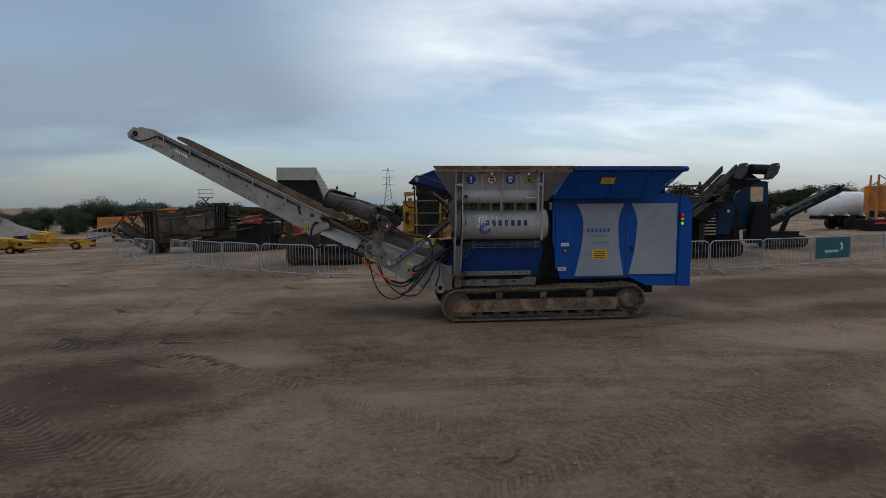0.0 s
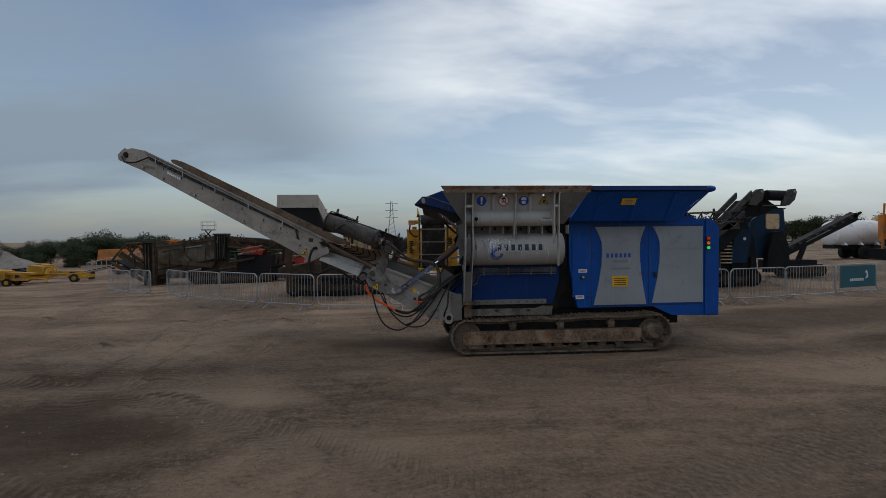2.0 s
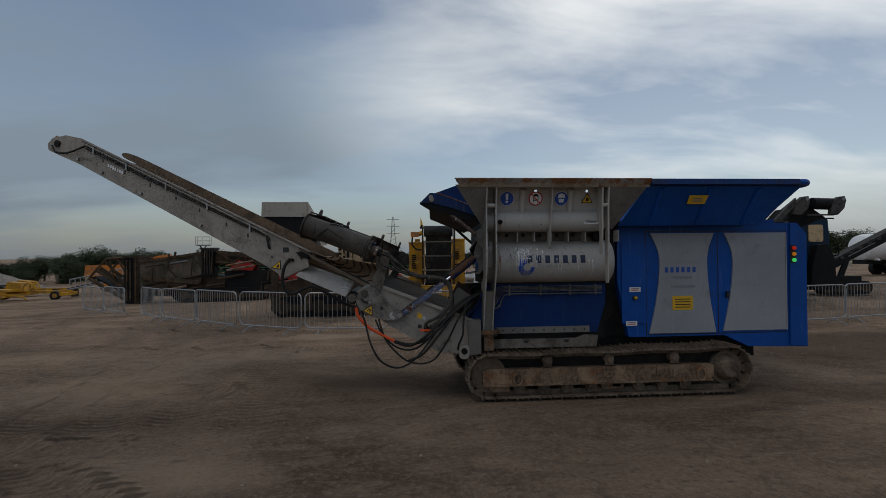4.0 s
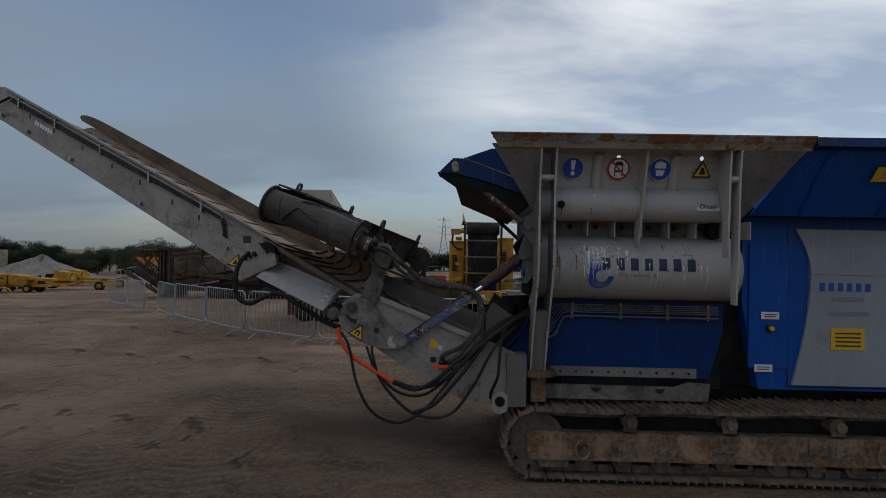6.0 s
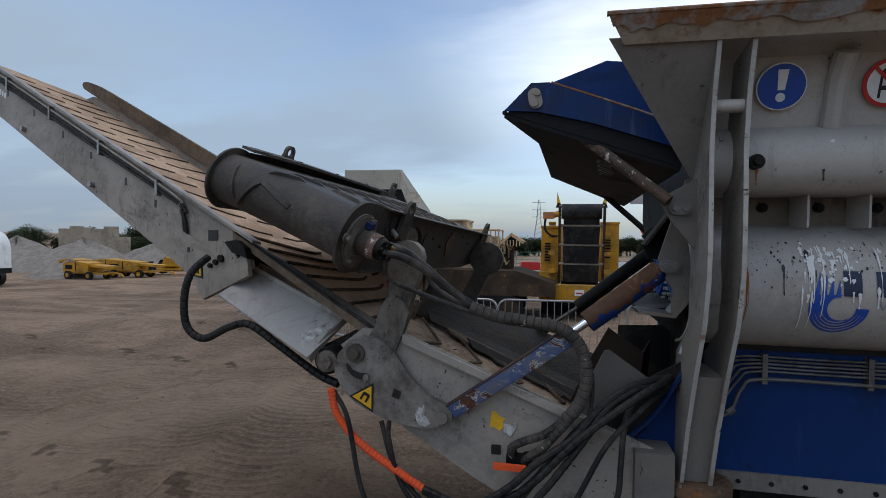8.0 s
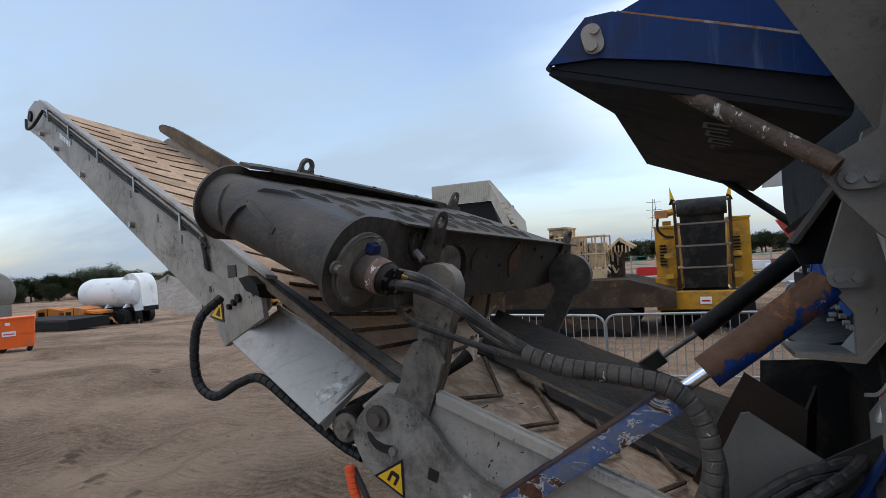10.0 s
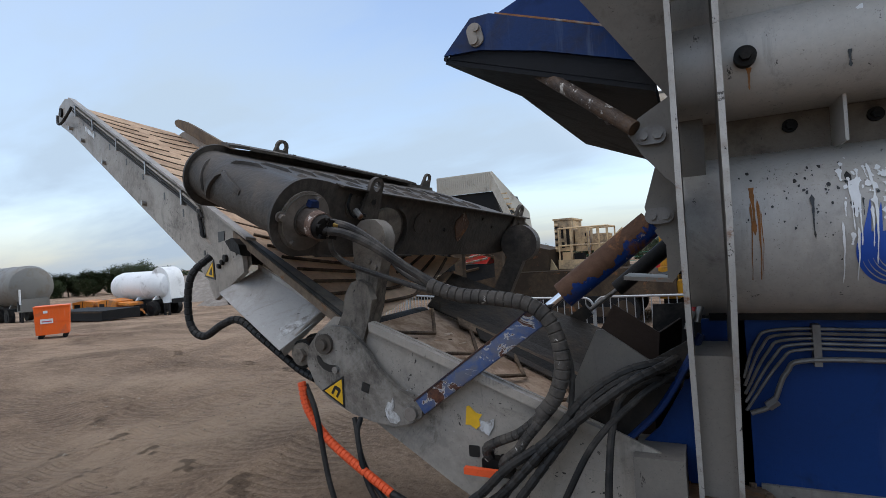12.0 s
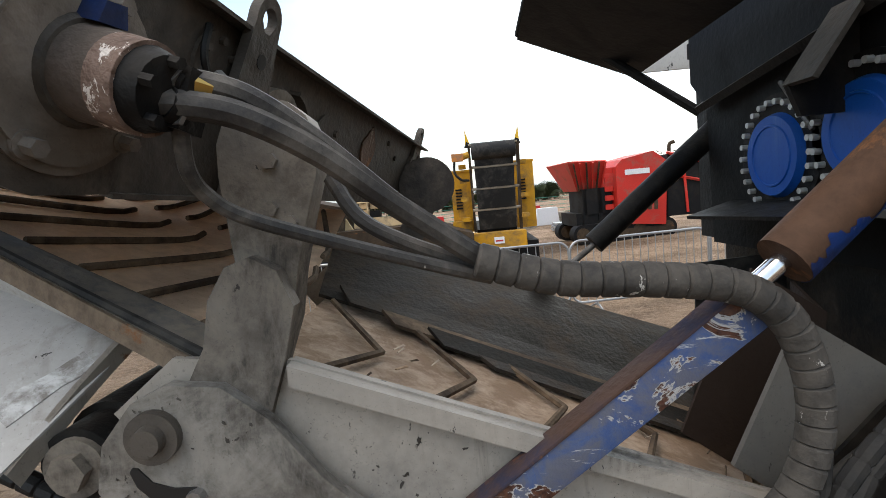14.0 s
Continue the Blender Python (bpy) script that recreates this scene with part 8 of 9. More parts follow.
plate([(-0.3, 1.2, 2.50), (-1.5, 1.2, 2.55), (-1.1, 0.7, 1.65), (-0.3, 0.7, 1.65)], 0.06, bm)
hp.data = mesh_of("hopper", bm, REDP)
for k in range(6):
    P("hopper_rib", plate([(-0.36 - 0.2 * k, -1.24, 2.5), (-0.32 - 0.2 * k, -1.24, 2.5), (-0.34 - 0.14 * k, -0.76, 1.68), (-0.38 - 0.14 * k, -0.76, 1.68)], -0.06), BROWN if k % 2 else REDP, hp)
P("jaw_frame", box(-0.95, -0.05, -0.85, 0.6, 0.9, 1.7), BLACKP, rc, "black jaw housing", bevel=0.04)
for k in range(5):
    P("jaw_louvre", box(-0.28, -0.02, -0.93, -0.87, 1.0 + 0.28 * k, 1.16 + 0.28 * k), REDP, rc, bevel=0.01)
bay = P("engine_bay", prism([(1.66, 0.62), (3.0, 0.62), (3.0, 2.05), (2.7, 2.45), (1.75, 2.55)], -0.95, 0.9), BLACKP, rc, "open black engine bay", bevel=0.05)
for x0, z0, x1, z1 in ((1.7, 2.6, 2.9, 2.2), (1.8, 1.9, 3.0, 1.6), (2.9, 2.2, 3.05, 0.7), (2.2, 2.45, 2.3, 0.7)):
    P("bay_bar", tube([(x0, -1.0, z0), (x1, -1.0, z1)], 0.05, 4, 1), REDP, bay)
P("exhaust_pipe", tube([(2.1, -0.4, 2.4), (2.1, -0.4, 2.85), (2.25, -0.45, 2.95)], 0.06, 8, 4), BROWN, bay)
eng = P("engine_house", prism([(0.0, 0.55), (1.5, 0.40), (1.62, 2.35), (1.2, 2.68), (0.2, 2.5), (0.0, 2.3)], -1.15, 1.0), REDP, rc, "red engine house", bevel=0.05)
P("name_bar", box(0.28, 1.05, -1.17, -1.152, 2.02, 2.18), DECAL_WHITE, eng)
for k in range(3):
    P("vent", box(0.75 + 0.2 * k, 0.86 + 0.2 * k, -1.17, -1.152, 0.9, 1.7), BROWN, eng)
belt_conveyor(rc, (1.0, -0.2, 0.8), (4.6, -0.2, 2.75), 0.9, BLACKP, 5)
P("mid_frame", box(-1.2, 1.8, -0.8, 0.8, 0.55, 0.95), BLACKP, rc, bevel=0.03)
for x in (-1.0, -0.5, 0.1):
    P("leg", box(x, x + 0.14, -0.85, -0.65, 0.5, 1.7), BLACKP, rc)
far_track(rc, -1.4, 1.9, -1.05, -0.6, 0.6)
far_track(rc, -1.4, 1.9, 0.6, 1.05, 0.6)
rc.matrix_basis = spot(4.35, 26.6, 4)

# cream crusher with its tall corrugated hopper
cc = thing("cream_crusher", (0, 0, 0), "weathered cream crusher with corrugated raised hopper", "crusher")
hop = P("hopper", bmesh.new(), CORRUG, cc, "corrugated beige hopper with dark mouth")
bm = plate([(-0.70, 0.02, 3.30), (0.68, 0.02, 3.30), (0.66, 0.02, 3.74), (-0.68, 0.02, 3.74)], 0.03)
for k in range(27):
    x = -0.68 + k * 0.05
    P("corrugation", prism([(x, 3.30), (x + 0.025, 3.30), (x + 0.025, 3.72), (x, 3.72)], -0.02, 0.015), CORRUG, hop)
P("hopper_flank", plate([(0.68, 0.02, 3.30), (0.95, 1.9, 2.45), (0.90, 1.9, 2.9), (0.66, 0.02, 3.74)], 0.03), CORRUG, hop)
hop.data = mesh_of("hopper", bm, CORRUG)
P("hopper_mouth", prism([(-0.70, 3.30), (0.68, 3.30), (0.95, 2.45), (-0.45, 2.45)], 0.05, 1.8), BLACKP, hop)
P("hopper_side", plate([(0.68, -0.02, 3.72), (0.70, -0.02, 3.30), (1.10, -0.02, 2.40), (1.22, -0.02, 2.42), (0.85, -0.02, 3.35)], 0.04), CORRUG, hop)
for k in range(7):
    P("ladder_rung", box(0.82 + 0.05 * k, 1.02 + 0.05 * k, -0.05, -0.02, 3.2 - 0.12 * k, 3.23 - 0.12 * k), CREAM, hop)
P("hopper_leg", box(-0.5, -0.3, 0.3, 0.5, 0.4, 2.5), BROWN, cc)
P("hopper_leg", box(0.5, 0.7, 0.3, 0.5, 0.4, 2.5), BROWN, cc)
P("main_frame", prism([(-1.2, 0.7), (4.2, 0.7), (4.2, 1.05), (3.2, 1.35), (0.3, 1.35), (-1.2, 1.1)], 2.2, 4.6), BROWN, cc, "brown chassis frame", bevel=0.03)
en = P("engine_house", box(1.18, 1.66, 3.35, 4.7, 1.83, 2.68), CREAM, cc, "louvred cream engine house", bevel=0.03)
for k in range(9):
    P("louvre", prism([(3.31, 1.90 + 0.08 * k), (3.35, 1.90 + 0.08 * k), (3.35, 1.95 + 0.08 * k)], 1.19, 1.30, 'x'), BLACKP if k % 2 else CREAM, en)
for x0, z0, x1, z1 in ((1.36, 2.18, 1.42, 2.50), (1.50, 1.95, 1.58, 2.45), (1.36, 1.92, 1.44, 2.08)):
    P("door_slot", box(x0, x1, 3.335, 3.36, z0, z1), BLACKP, en)
P("house_cap", box(1.15, 1.69, 3.32, 4.73, 2.68, 2.73), CREAM, en, bevel=0.015)
ctl = P("control_box", box(1.70, 2.02, 3.5, 4.4, 1.80, 2.42), CREAM, cc, bevel=0.03)
P("box_hinge", box(1.97, 2.0, 3.48, 3.51, 1.95, 2.05), BLACKP, ctl)
P("box_hinge", box(1.97, 2.0, 3.48, 3.51, 2.2, 2.3), BLACKP, ctl)
P("fuel_tank", box(2.16, 2.56, 3.6, 4.4, 1.62, 2.26), CREAM, cc, bevel=0.06)
P("faded_panel", box(2.04, 2.12, 3.42, 3.46, 1.72, 2.34), RIM_RUST, cc, "rust-bitten panel")
P("oil_cooler", box(1.40, 1.68, 3.2, 3.5, 1.58, 1.80), CREAM, cc, bevel=0.02)
P("pump_block", box(1.72, 1.98, 3.15, 3.45, 1.55, 1.76), BLACKP, cc, bevel=0.03)
deck = P("walkway", box(1.34, 2.66, 2.95, 3.45, 1.44, 1.52), CREAM, cc, bevel=0.01)
P("kick_plate", box(1.34, 2.66, 2.93, 2.95, 1.36, 1.60), CREAM, deck)
P("under_deck", box(1.30, 2.62, 3.0, 4.4, 1.30, 1.42), BROWN, cc)
for y in (2.96, 4.3):
    handrail(cc, [(1.38, y, 1.52), (1.70, y, 1.52), (2.16, y, 1.52), (2.42, y, 1.52), (2.64, y, 1.52)], 0.92, CREAM)
for x in (1.38, 2.64):
    for z in (1.98, 2.44):
        P("rail", tube([(x, 2.96, z), (x, 4.3, z)], 0.022, 6, 1), CREAM, cc)
P("crusher_jaw", prism([(-0.2, 1.2), (1.1, 1.2), (1.2, 1.9), (0.1, 2.2)], 2.6, 4.2), BROWN, cc, bevel=0.05)
P("chute", prism([(1.09, 1.68), (1.16, 1.64), (1.58, 0.86), (1.44, 0.84), (0.89, 1.40)], 2.85, 2.95), CREAM, cc, "cream chute cheek plate", bevel=0.02)
P("chute_back", prism([(1.05, 1.60), (1.50, 0.86), (1.36, 0.84), (0.89, 1.36)], 3.4, 3.5), BROWN, cc)
P("jaw_hollow", box(1.6, 2.6, 3.2, 4.2, 0.80, 1.30), BLACKP, cc)
P("tool_box", box(1.68, 2.08, 2.98, 3.2, 0.98, 1.30), GALV, cc, bevel=0.02)
P("tool_label", box(1.80, 1.98, 2.97, 2.98, 1.12, 1.20), DECAL_RED, cc)
hd = P("head_roof", prism([(2.66, 2.06), (2.99, 2.36), (3.34, 2.12), (3.30, 2.06), (2.98, 2.28), (2.72, 2.03)], 3.0, 4.2), CREAM, cc, "tilted cream conveyor head", bevel=0.01)
for k in range(6):
    x = 2.78 + 0.085 * k
    P("head_slat", box(x, x + 0.03, 2.98, 3.06, 1.98 + 0.02 * (k % 2), 2.16), CREAM, hd)
P("head_drum", cyl((2.98, 3.1, 2.12), (2.98, 4.1, 2.12), 0.11, 16), BLACKP, hd)
P("mast_frame", box(2.72, 3.02, 3.3, 4.0, 1.30, 2.02), BROWN, cc, bevel=0.03)
rr_ = random.Random(8)
for k in range(12):
    x, z = rr_.uniform(2.68, 3.02), rr_.uniform(1.35, 1.95)
    P("frame_bar", tube([(x, 3.22, z), (x + rr_.uniform(-0.12, 0.12), 3.22, z + rr_.uniform(0.1, 0.3))], rr_.uniform(0.015, 0.04), 4, 1), rr_.choice((CREAM, CREAM, RIM_RUST, BLACKP)), cc)
far_track(cc, -0.9, 3.4, 2.1, 2.6, 0.7)
far_track(cc, -0.9, 3.4, 4.2, 4.7, 0.7)
cc.matrix_basis = spot(-4.45, 19.2, 0)

# long brown screener lying behind the left barriers
bs = thing("brown_screener", (0, 0, 0), "grimy brown tracked screening machine with folded conveyors", "screener")
GRIMY_DUST = surface("dusty_black_steel", (0.035, 0.031, 0.027), 0.7, dirt_amt=0.5, dirt=(0.075, 0.062, 0.05), bump=0.2)
OLIVE = surface("olive_brown_steel", (0.050, 0.036, 0.022), 0.75, dirt_amt=0.5, dirt=(0.13, 0.085, 0.05), rust=0.3, bump=0.2, scale=0.6)
for y in (-0.85, 0.75):
    for p0, p1, r in (((-5.3, 1.35), (-4.5, 2.35), 0.07), ((-4.5, 2.35), (-2.9, 2.45), 0.06), ((-5.3, 1.35), (-3.6, 0.25), 0.09), ((-4.9, 1.75), (-3.3, 0.55), 0.06), ((-4.5, 2.2), (-3.5, 1.0), 0.05), ((-4.3, 2.3), (-3.9, 0.55), 0.04), ((-3.9, 2.35), (-3.4, 1.4), 0.05)):
        P("fold_beam", tube([(p0[0], y, p0[1]), (p1[0], y, p1[1])], r, 4, 1), OLIVE, bs)
P("tail_belt", plate([(-5.15, -0.7, 1.40), (-3.55, -0.7, 0.40), (-3.55, 0.7, 0.40), (-5.15, 0.7, 1.40)], 0.06), BLACKP, bs, "folded tail conveyor belt")
P("tail_belt", plate([(-4.55, -0.7, 2.25), (-3.0, -0.7, 2.30), (-3.0, 0.7, 2.30), (-4.55, 0.7, 2.25)], 0.06), RUBBER, bs)
P("tail_side", plate([(-4.75, -0.80, 1.95), (-3.25, -0.80, 0.85), (-3.25, -0.80, 0.55), (-4.95, -0.80, 1.65)], 0.05), BROWN, bs)
for x0, x1, z1, mt in ((-3.55, -3.12, 2.42, BLACKP), (-3.10, -2.86, 2.38, BROWN)):
    P("end_post", box(x0, x1, -0.9, 0.9, 0.0, z1), mt, bs, bevel=0.05)
for x in (-3.45, -3.28, -3.0):
    P("post_flange", box(x, x + 0.06, -0.96, -0.88, 0.15, 2.3), OLIVE, bs)
P("post_cap", box(-3.6, -2.82, -0.95, 0.95, 2.40, 2.50), BROWN, bs, bevel=0.02)
P("long_panel", prism([(-2.8, 0.9), (0.3, 1.45), (0.3, 2.65), (-2.8, 2.2)], -0.85, -0.75), surface("olive_panel", (0.062, 0.052, 0.031), 0.7, dirt_amt=0.5, rust=0.3, bump=0.2, scale=0.5), bs, "grimy olive side panel")
P("panel_bar", plate([(-1.3, -0.88, 2.06), (-0.4, -0.88, 2.19), (-0.4, -0.88, 2.26), (-1.3, -0.88, 2.13)], 0.02), DECAL_GREY, bs)
P("lower_arm", prism([(-2.8, 0.55), (0.3, 1.05), (0.3, 1.3), (-2.8, 0.85)], -0.95, -0.8), BROWN, bs)
P("under_frame", box(-2.8, 4.2, -0.6, 0.6, 0.35, 0.8), BLACKP, bs)
tw = P("black_tower", box(0.30, 0.95, -0.95, -0.15, 1.35, 2.85), BLACKP, bs, "black ribbed housing", bevel=0.04)
for k in range(5):
    P("housing_rib", box(0.34 + 0.13 * k, 0.39 + 0.13 * k, -1.02, -0.95, 1.45, 2.78), GRIMY_DUST, tw)
P("housing_cap", box(0.24, 1.0, -1.0, -0.1, 2.80, 2.90), GRIMY_DUST, tw, bevel=0.02)
P("lower_truss", prism([(-2.8, 0.35), (1.6, 0.55), (1.6, 1.35), (0.3, 1.45), (-2.8, 0.9)], -0.72, 0.6), BROWN, bs, bevel=0.04)
P("conveyor_truss", prism([(0.9, 2.05), (4.7, 1.75), (4.7, 2.25), (2.6, 2.62), (0.9, 2.72)], -0.7, 0.6), BROWN, bs, "folded brown conveyor truss", bevel=0.05)
for x0, z0, x1, z1 in ((1.0, 2.66, 4.5, 2.30), (1.0, 2.12, 4.5, 1.85), (1.2, 2.62, 1.9, 2.10), (1.9, 2.10, 2.5, 2.55), (2.5, 2.5, 3.2, 1.98), (3.2, 1.98, 3.8, 2.35), (3.8, 2.35, 4.4, 1.88)):
    P("truss_bar", tube([(x0, -0.76, z0), (x1, -0.76, z1)], 0.055, 4, 1), OLIVE, bs)
P("swing_arm", plate([(-2.7, -0.92, 1.25), (0.2, -0.92, 0.95), (0.2, -0.92, 1.15), (-2.7, -0.92, 1.50)], 0.08), OLIVE, bs, "long olive swing arm")
P("panel_fold", plate([(-2.8, -0.88, 2.12), (0.3, -0.88, 2.55), (0.3, -0.88, 2.68), (-2.8, -0.88, 2.24)], 0.06), OLIVE, bs)
P("top_beam", prism([(1.1, 2.75), (4.6, 2.35), (4.6, 2.15), (1.1, 2.5)], -0.8, -0.65), BROWN, bs)
P("red_cover", prism([(1.7, 1.75), (2.9, 1.65), (3.1, 1.95), (2.2, 2.2)], -0.9, 0.4), REDP, bs, "faded red cover", bevel=0.05)
P("engine_block", box(1.5, 3.8, -0.85, 0.8, 0.55, 1.65), BLACKP, bs, bevel=0.05)
P("data_bar", box(2.3, 3.4, -0.9, -0.86, 0.38, 0.52), DECAL_GREY, bs)
P("discharge", prism([(3.6, 1.0), (5.2, 1.35), (5.2, 1.75), (3.6, 1.6)], -0.8, 0.8), BROWN, bs, bevel=0.04)
P("red_end", box(4.2, 5.3, -0.85, 0.8, 0.1, 1.5), REDP, bs, bevel=0.06)
rr_ = random.Random(21)
for k in range(26):
    x, z = rr_.uniform(-2.6, 5.0), rr_.uniform(0.5, 2.4)
    dx, dz = rr_.choice(((0.9, 0.15), (1.4, 0.25), (0.05, 0.8), (0.5, -0.5), (0.06, 0.5)))
    P("frame_beam", tube([(x, -1.0 - 0.02 * (k % 4), z), (x + dx, -1.0 - 0.02 * (k % 4), min(2.7, z + dz))], rr_.uniform(0.03, 0.07), 4, 1), rr_.choice((BROWN, BROWN, RIM_RUST, BLACKP)), bs)
for k in range(8):
    P("deck_rail", cyl((1.3 + 0.42 * k, -0.8, 2.3 - 0.045 * k), (1.3 + 0.42 * k, -0.8, 2.75 - 0.045 * k), 0.025, 6), BROWN, bs)
far_track(bs, -1.0, 3.6, -0.95, -0.5, 0.75)
far_track(bs, -1.0, 3.6, 0.5, 0.95, 0.75)
bs.matrix_basis = spot(-11.9, 32.6, 2)

# dark jaw crusher and its conveyor behind the right barriers
dc = thing("dark_crusher", (0, 0, 0), "dark grimy tracked crusher with raised lattice conveyor", "crusher")
GRIMY = surface("grimy_grey_steel", (0.045, 0.042, 0.040), 0.7, dirt_amt=0.5, dirt=(0.10, 0.09, 0.078), rust=0.12, bump=0.3)
P("crusher_body", prism([(-2.9, 0.55), (0.5, 0.55), (0.75, 1.7), (0.3, 2.3), (-0.2, 2.5), (-2.9, 2.5)], 0.4, 2.6), BLACKP, dc, bevel=0.05)
for x0, z0, x1, z1 in ((-1.6, 1.9, -0.2, 2.95), (-0.75, 2.9, 0.1, 3.72), (-2.0, 2.4, -0.4, 2.5)):
    P("boom_beam", plate([(x0, -0.35, z0 - 0.16), (x1, -0.35, z1 - 0.16), (x1, -0.35, z1 + 0.08), (x0, -0.35, z0 + 0.08)], 0.12), GRIMY, dc)
    P("boom_beam", plate([(x0, 0.55, z0 - 0.16), (x1, 0.55, z1 - 0.16), (x1, 0.55, z1 + 0.08), (x0, 0.55, z0 + 0.08)], 0.12), GRIMY, dc)
P("boom_belt", plate([(-1.6, -0.3, 1.95), (0.75, -0.3, 3.75), (0.75, 0.5, 3.75), (-1.6, 0.5, 1.95)], 0.08), RUBBER, dc)
P("boom_side", prism([(-1.55, 1.75), (-0.7, 2.75), (0.0, 3.45), (0.75, 3.55), (1.35, 3.15), (0.3, 2.75), (-0.9, 1.5)], -0.22, 0.42), BLACKP, dc, "black boom side plate", bevel=0.03)
P("head_roller", cyl((0.75, -0.35, 3.62), (1.70, -0.30, 3.60), 0.20, 22), BLACKP, dc)
for x0 in (0.0, 1.32):
    ck = P("head_cheek", prism([(x0 + 0.0, 3.25), (x0 + 0.05, 3.62), (x0 + 0.30, 3.84), (x0 + 0.50, 3.86), (x0 + 0.56, 3.72), (x0 + 0.48, 3.44), (x0 + 0.25, 3.22)], -0.52, -0.36), GRIMY, dc, bevel=0.03)
    P("cheek_bolt", cyl((x0 + 0.46, -0.54, 3.76), (x0 + 0.46, -0.50, 3.76), 0.06, 12), DECAL_GREY, ck)
P("scraper_bar", box(0.55, 1.5, -0.45, -0.38, 3.20, 3.25), GRIMY, dc)
P("scraper_bar", box(0.45, 1.45, -0.48, -0.42, 3.08, 3.12), BLACKP, dc)
for z0, z1 in ((2.98, 3.05), (2.60, 2.66)):
    P("lattice_chord", plate([(-3.4, -0.5, z0 - 0.12), (-0.45, -0.5, z0), (-0.45, -0.5, z1), (-3.4, -0.5, z1 - 0.12)], 0.07), GRIMY, dc)
for k in range(13):
    x = -3.35 + 0.235 * k
    s = 0.22 if k % 2 else -0.02
    P("lattice_bar", tube([(x, -0.52, 2.52 + 0.01 * k), (x + s, -0.52, 2.92 + 0.01 * k)], 0.028, 5, 1), BROWN if k % 3 else GRIMY, dc)
rr_ = random.Random(12)
for k in range(16):
    x, z = rr_.uniform(-3.0, -0.3), rr_.uniform(2.5, 3.0)
    P("hydraulic_hose", tube([(x, -0.56, z), (x + 0.15, -0.60, z - 0.10), (x + 0.35, -0.56, z + rr_.uniform(-0.15, 0.12))], 0.022, 5, 4), rr_.choice((RUBBER, BROWN, GRIMY)), dc)
for k in range(10):
    x, z = rr_.uniform(-1.2, 0.1), rr_.uniform(1.2, 2.6)
    P("frame_stay", tube([(x, 0.36, z), (x + rr_.uniform(-0.5, 0.5), 0.36, z + rr_.uniform(0.3, 0.8))], 0.045, 5, 1), rr_.choice((BLACKP, GRIMY)), dc)
th = P("teal_house", prism([(1.0, 1.1), (2.62, 1.15), (2.75, 2.3), (2.68, 3.16), (2.55, 3.22), (1.95, 3.18), (1.25, 2.7)], 1.2, 2.6), TEAL, dc, "dark teal engine house", bevel=0.05)
P("grey_panel", prism(rounded(1.88, 2.45, 2.33, 2.97, 0.08), 1.15, 1.2), CREAM, th)
P("under_house", prism([(-0.9, 0.5), (1.35, 0.5), (1.2, 1.9), (0.9, 2.55), (0.2, 2.6), (-0.9, 2.2)], 0.95, 1.19), BLACKP, dc, bevel=0.03)
P("chute_housing", prism([(1.7, 0.55), (2.72, 0.55), (2.62, 1.75), (2.35, 2.25), (1.95, 2.2), (1.75, 1.4)], 0.85, 1.14), BLACKP, dc, bevel=0.04)
P("handrail", tube([(2.68, 1.1, 2.05), (2.95, 1.1, 2.1), (3.0, 1.1, 1.85), (2.7, 1.1, 1.8)], 0.025, 6, 4), BLACKP, dc)
P("teal_leg", prism([(-0.35, 1.0), (0.35, 1.0), (0.6, 2.35), (-0.1, 2.35)], 0.2, 0.4), TEAL, dc)
P("round_mark", cyl((0.25, 0.19, 1.95), (0.25, 0.17, 1.95), 0.06, 12), DECAL_WHITE, dc)
for k in range(7):
    P("step", box(-0.92, -0.45, -0.1, 0.25, 1.0 + 0.13 * k, 1.04 + 0.13 * k), CREAM, dc)
P("step_side", box(-0.95, -0.92, -0.1, 0.25, 0.6, 1.95), GRIMY, dc)
for x in (-2.6, -1.5, -0.2, 0.6):
    P("support_leg", box(x, x + 0.16, 0.3, 0.45, 0.02, 1.2), BLACKP, dc)
far_track(dc, -2.8, 1.2, 0.5, 1.0, 0.7)
far_track(dc, -2.8, 1.2, 2.0, 2.5, 0.7)
dc.matrix_basis = spot(12.4, 20.3, 0)
bcv = thing("black_conveyor", (0, 0, 0), "black mobile stockpile conveyor standing raised", "conveyor")
belt_conveyor(bcv, (-2.3, 0, 0.95), (1.80, 0, 2.86), 0.52, BLACKP, 9, BLACKP, 0.30)
for k in range(9):
    P("belt_lug", box(-1.9 + 0.42 * k, -1.78 + 0.42 * k, -0.36, -0.24, 1.08 + 0.196 * k, 1.20 + 0.196 * k), GRIMY, bcv)
for y in (-0.28, 0.28):
    P("head_fork", prism([(1.62, 2.74), (2.02, 2.98), (2.10, 2.96), (2.06, 2.88), (1.80, 2.70)], y - 0.03, y + 0.03), BLACKP, bcv)
P("white_strip", plate([(-0.7, -0.30, 1.56), (0.5, -0.30, 2.12), (0.5, -0.30, 2.15), (-0.7, -0.30, 1.59)], 0.02), DECAL_GREY, bcv)
P("leg_frame", prism([(-1.5, 0.0), (-1.2, 0.0), (-0.6, 1.5), (-0.8, 1.5)], -0.30, -0.20), BLACKP, bcv)
P("axle_box", box(-2.4, -0.4, -0.6, 0.6, 0.3, 0.75), BLACKP, bcv, bevel=0.04)
far_track(bcv, -2.3, 0.0, -0.7, -0.3, 0.55)
bcv.matrix_basis = spot(18.6, 24.0, 0)


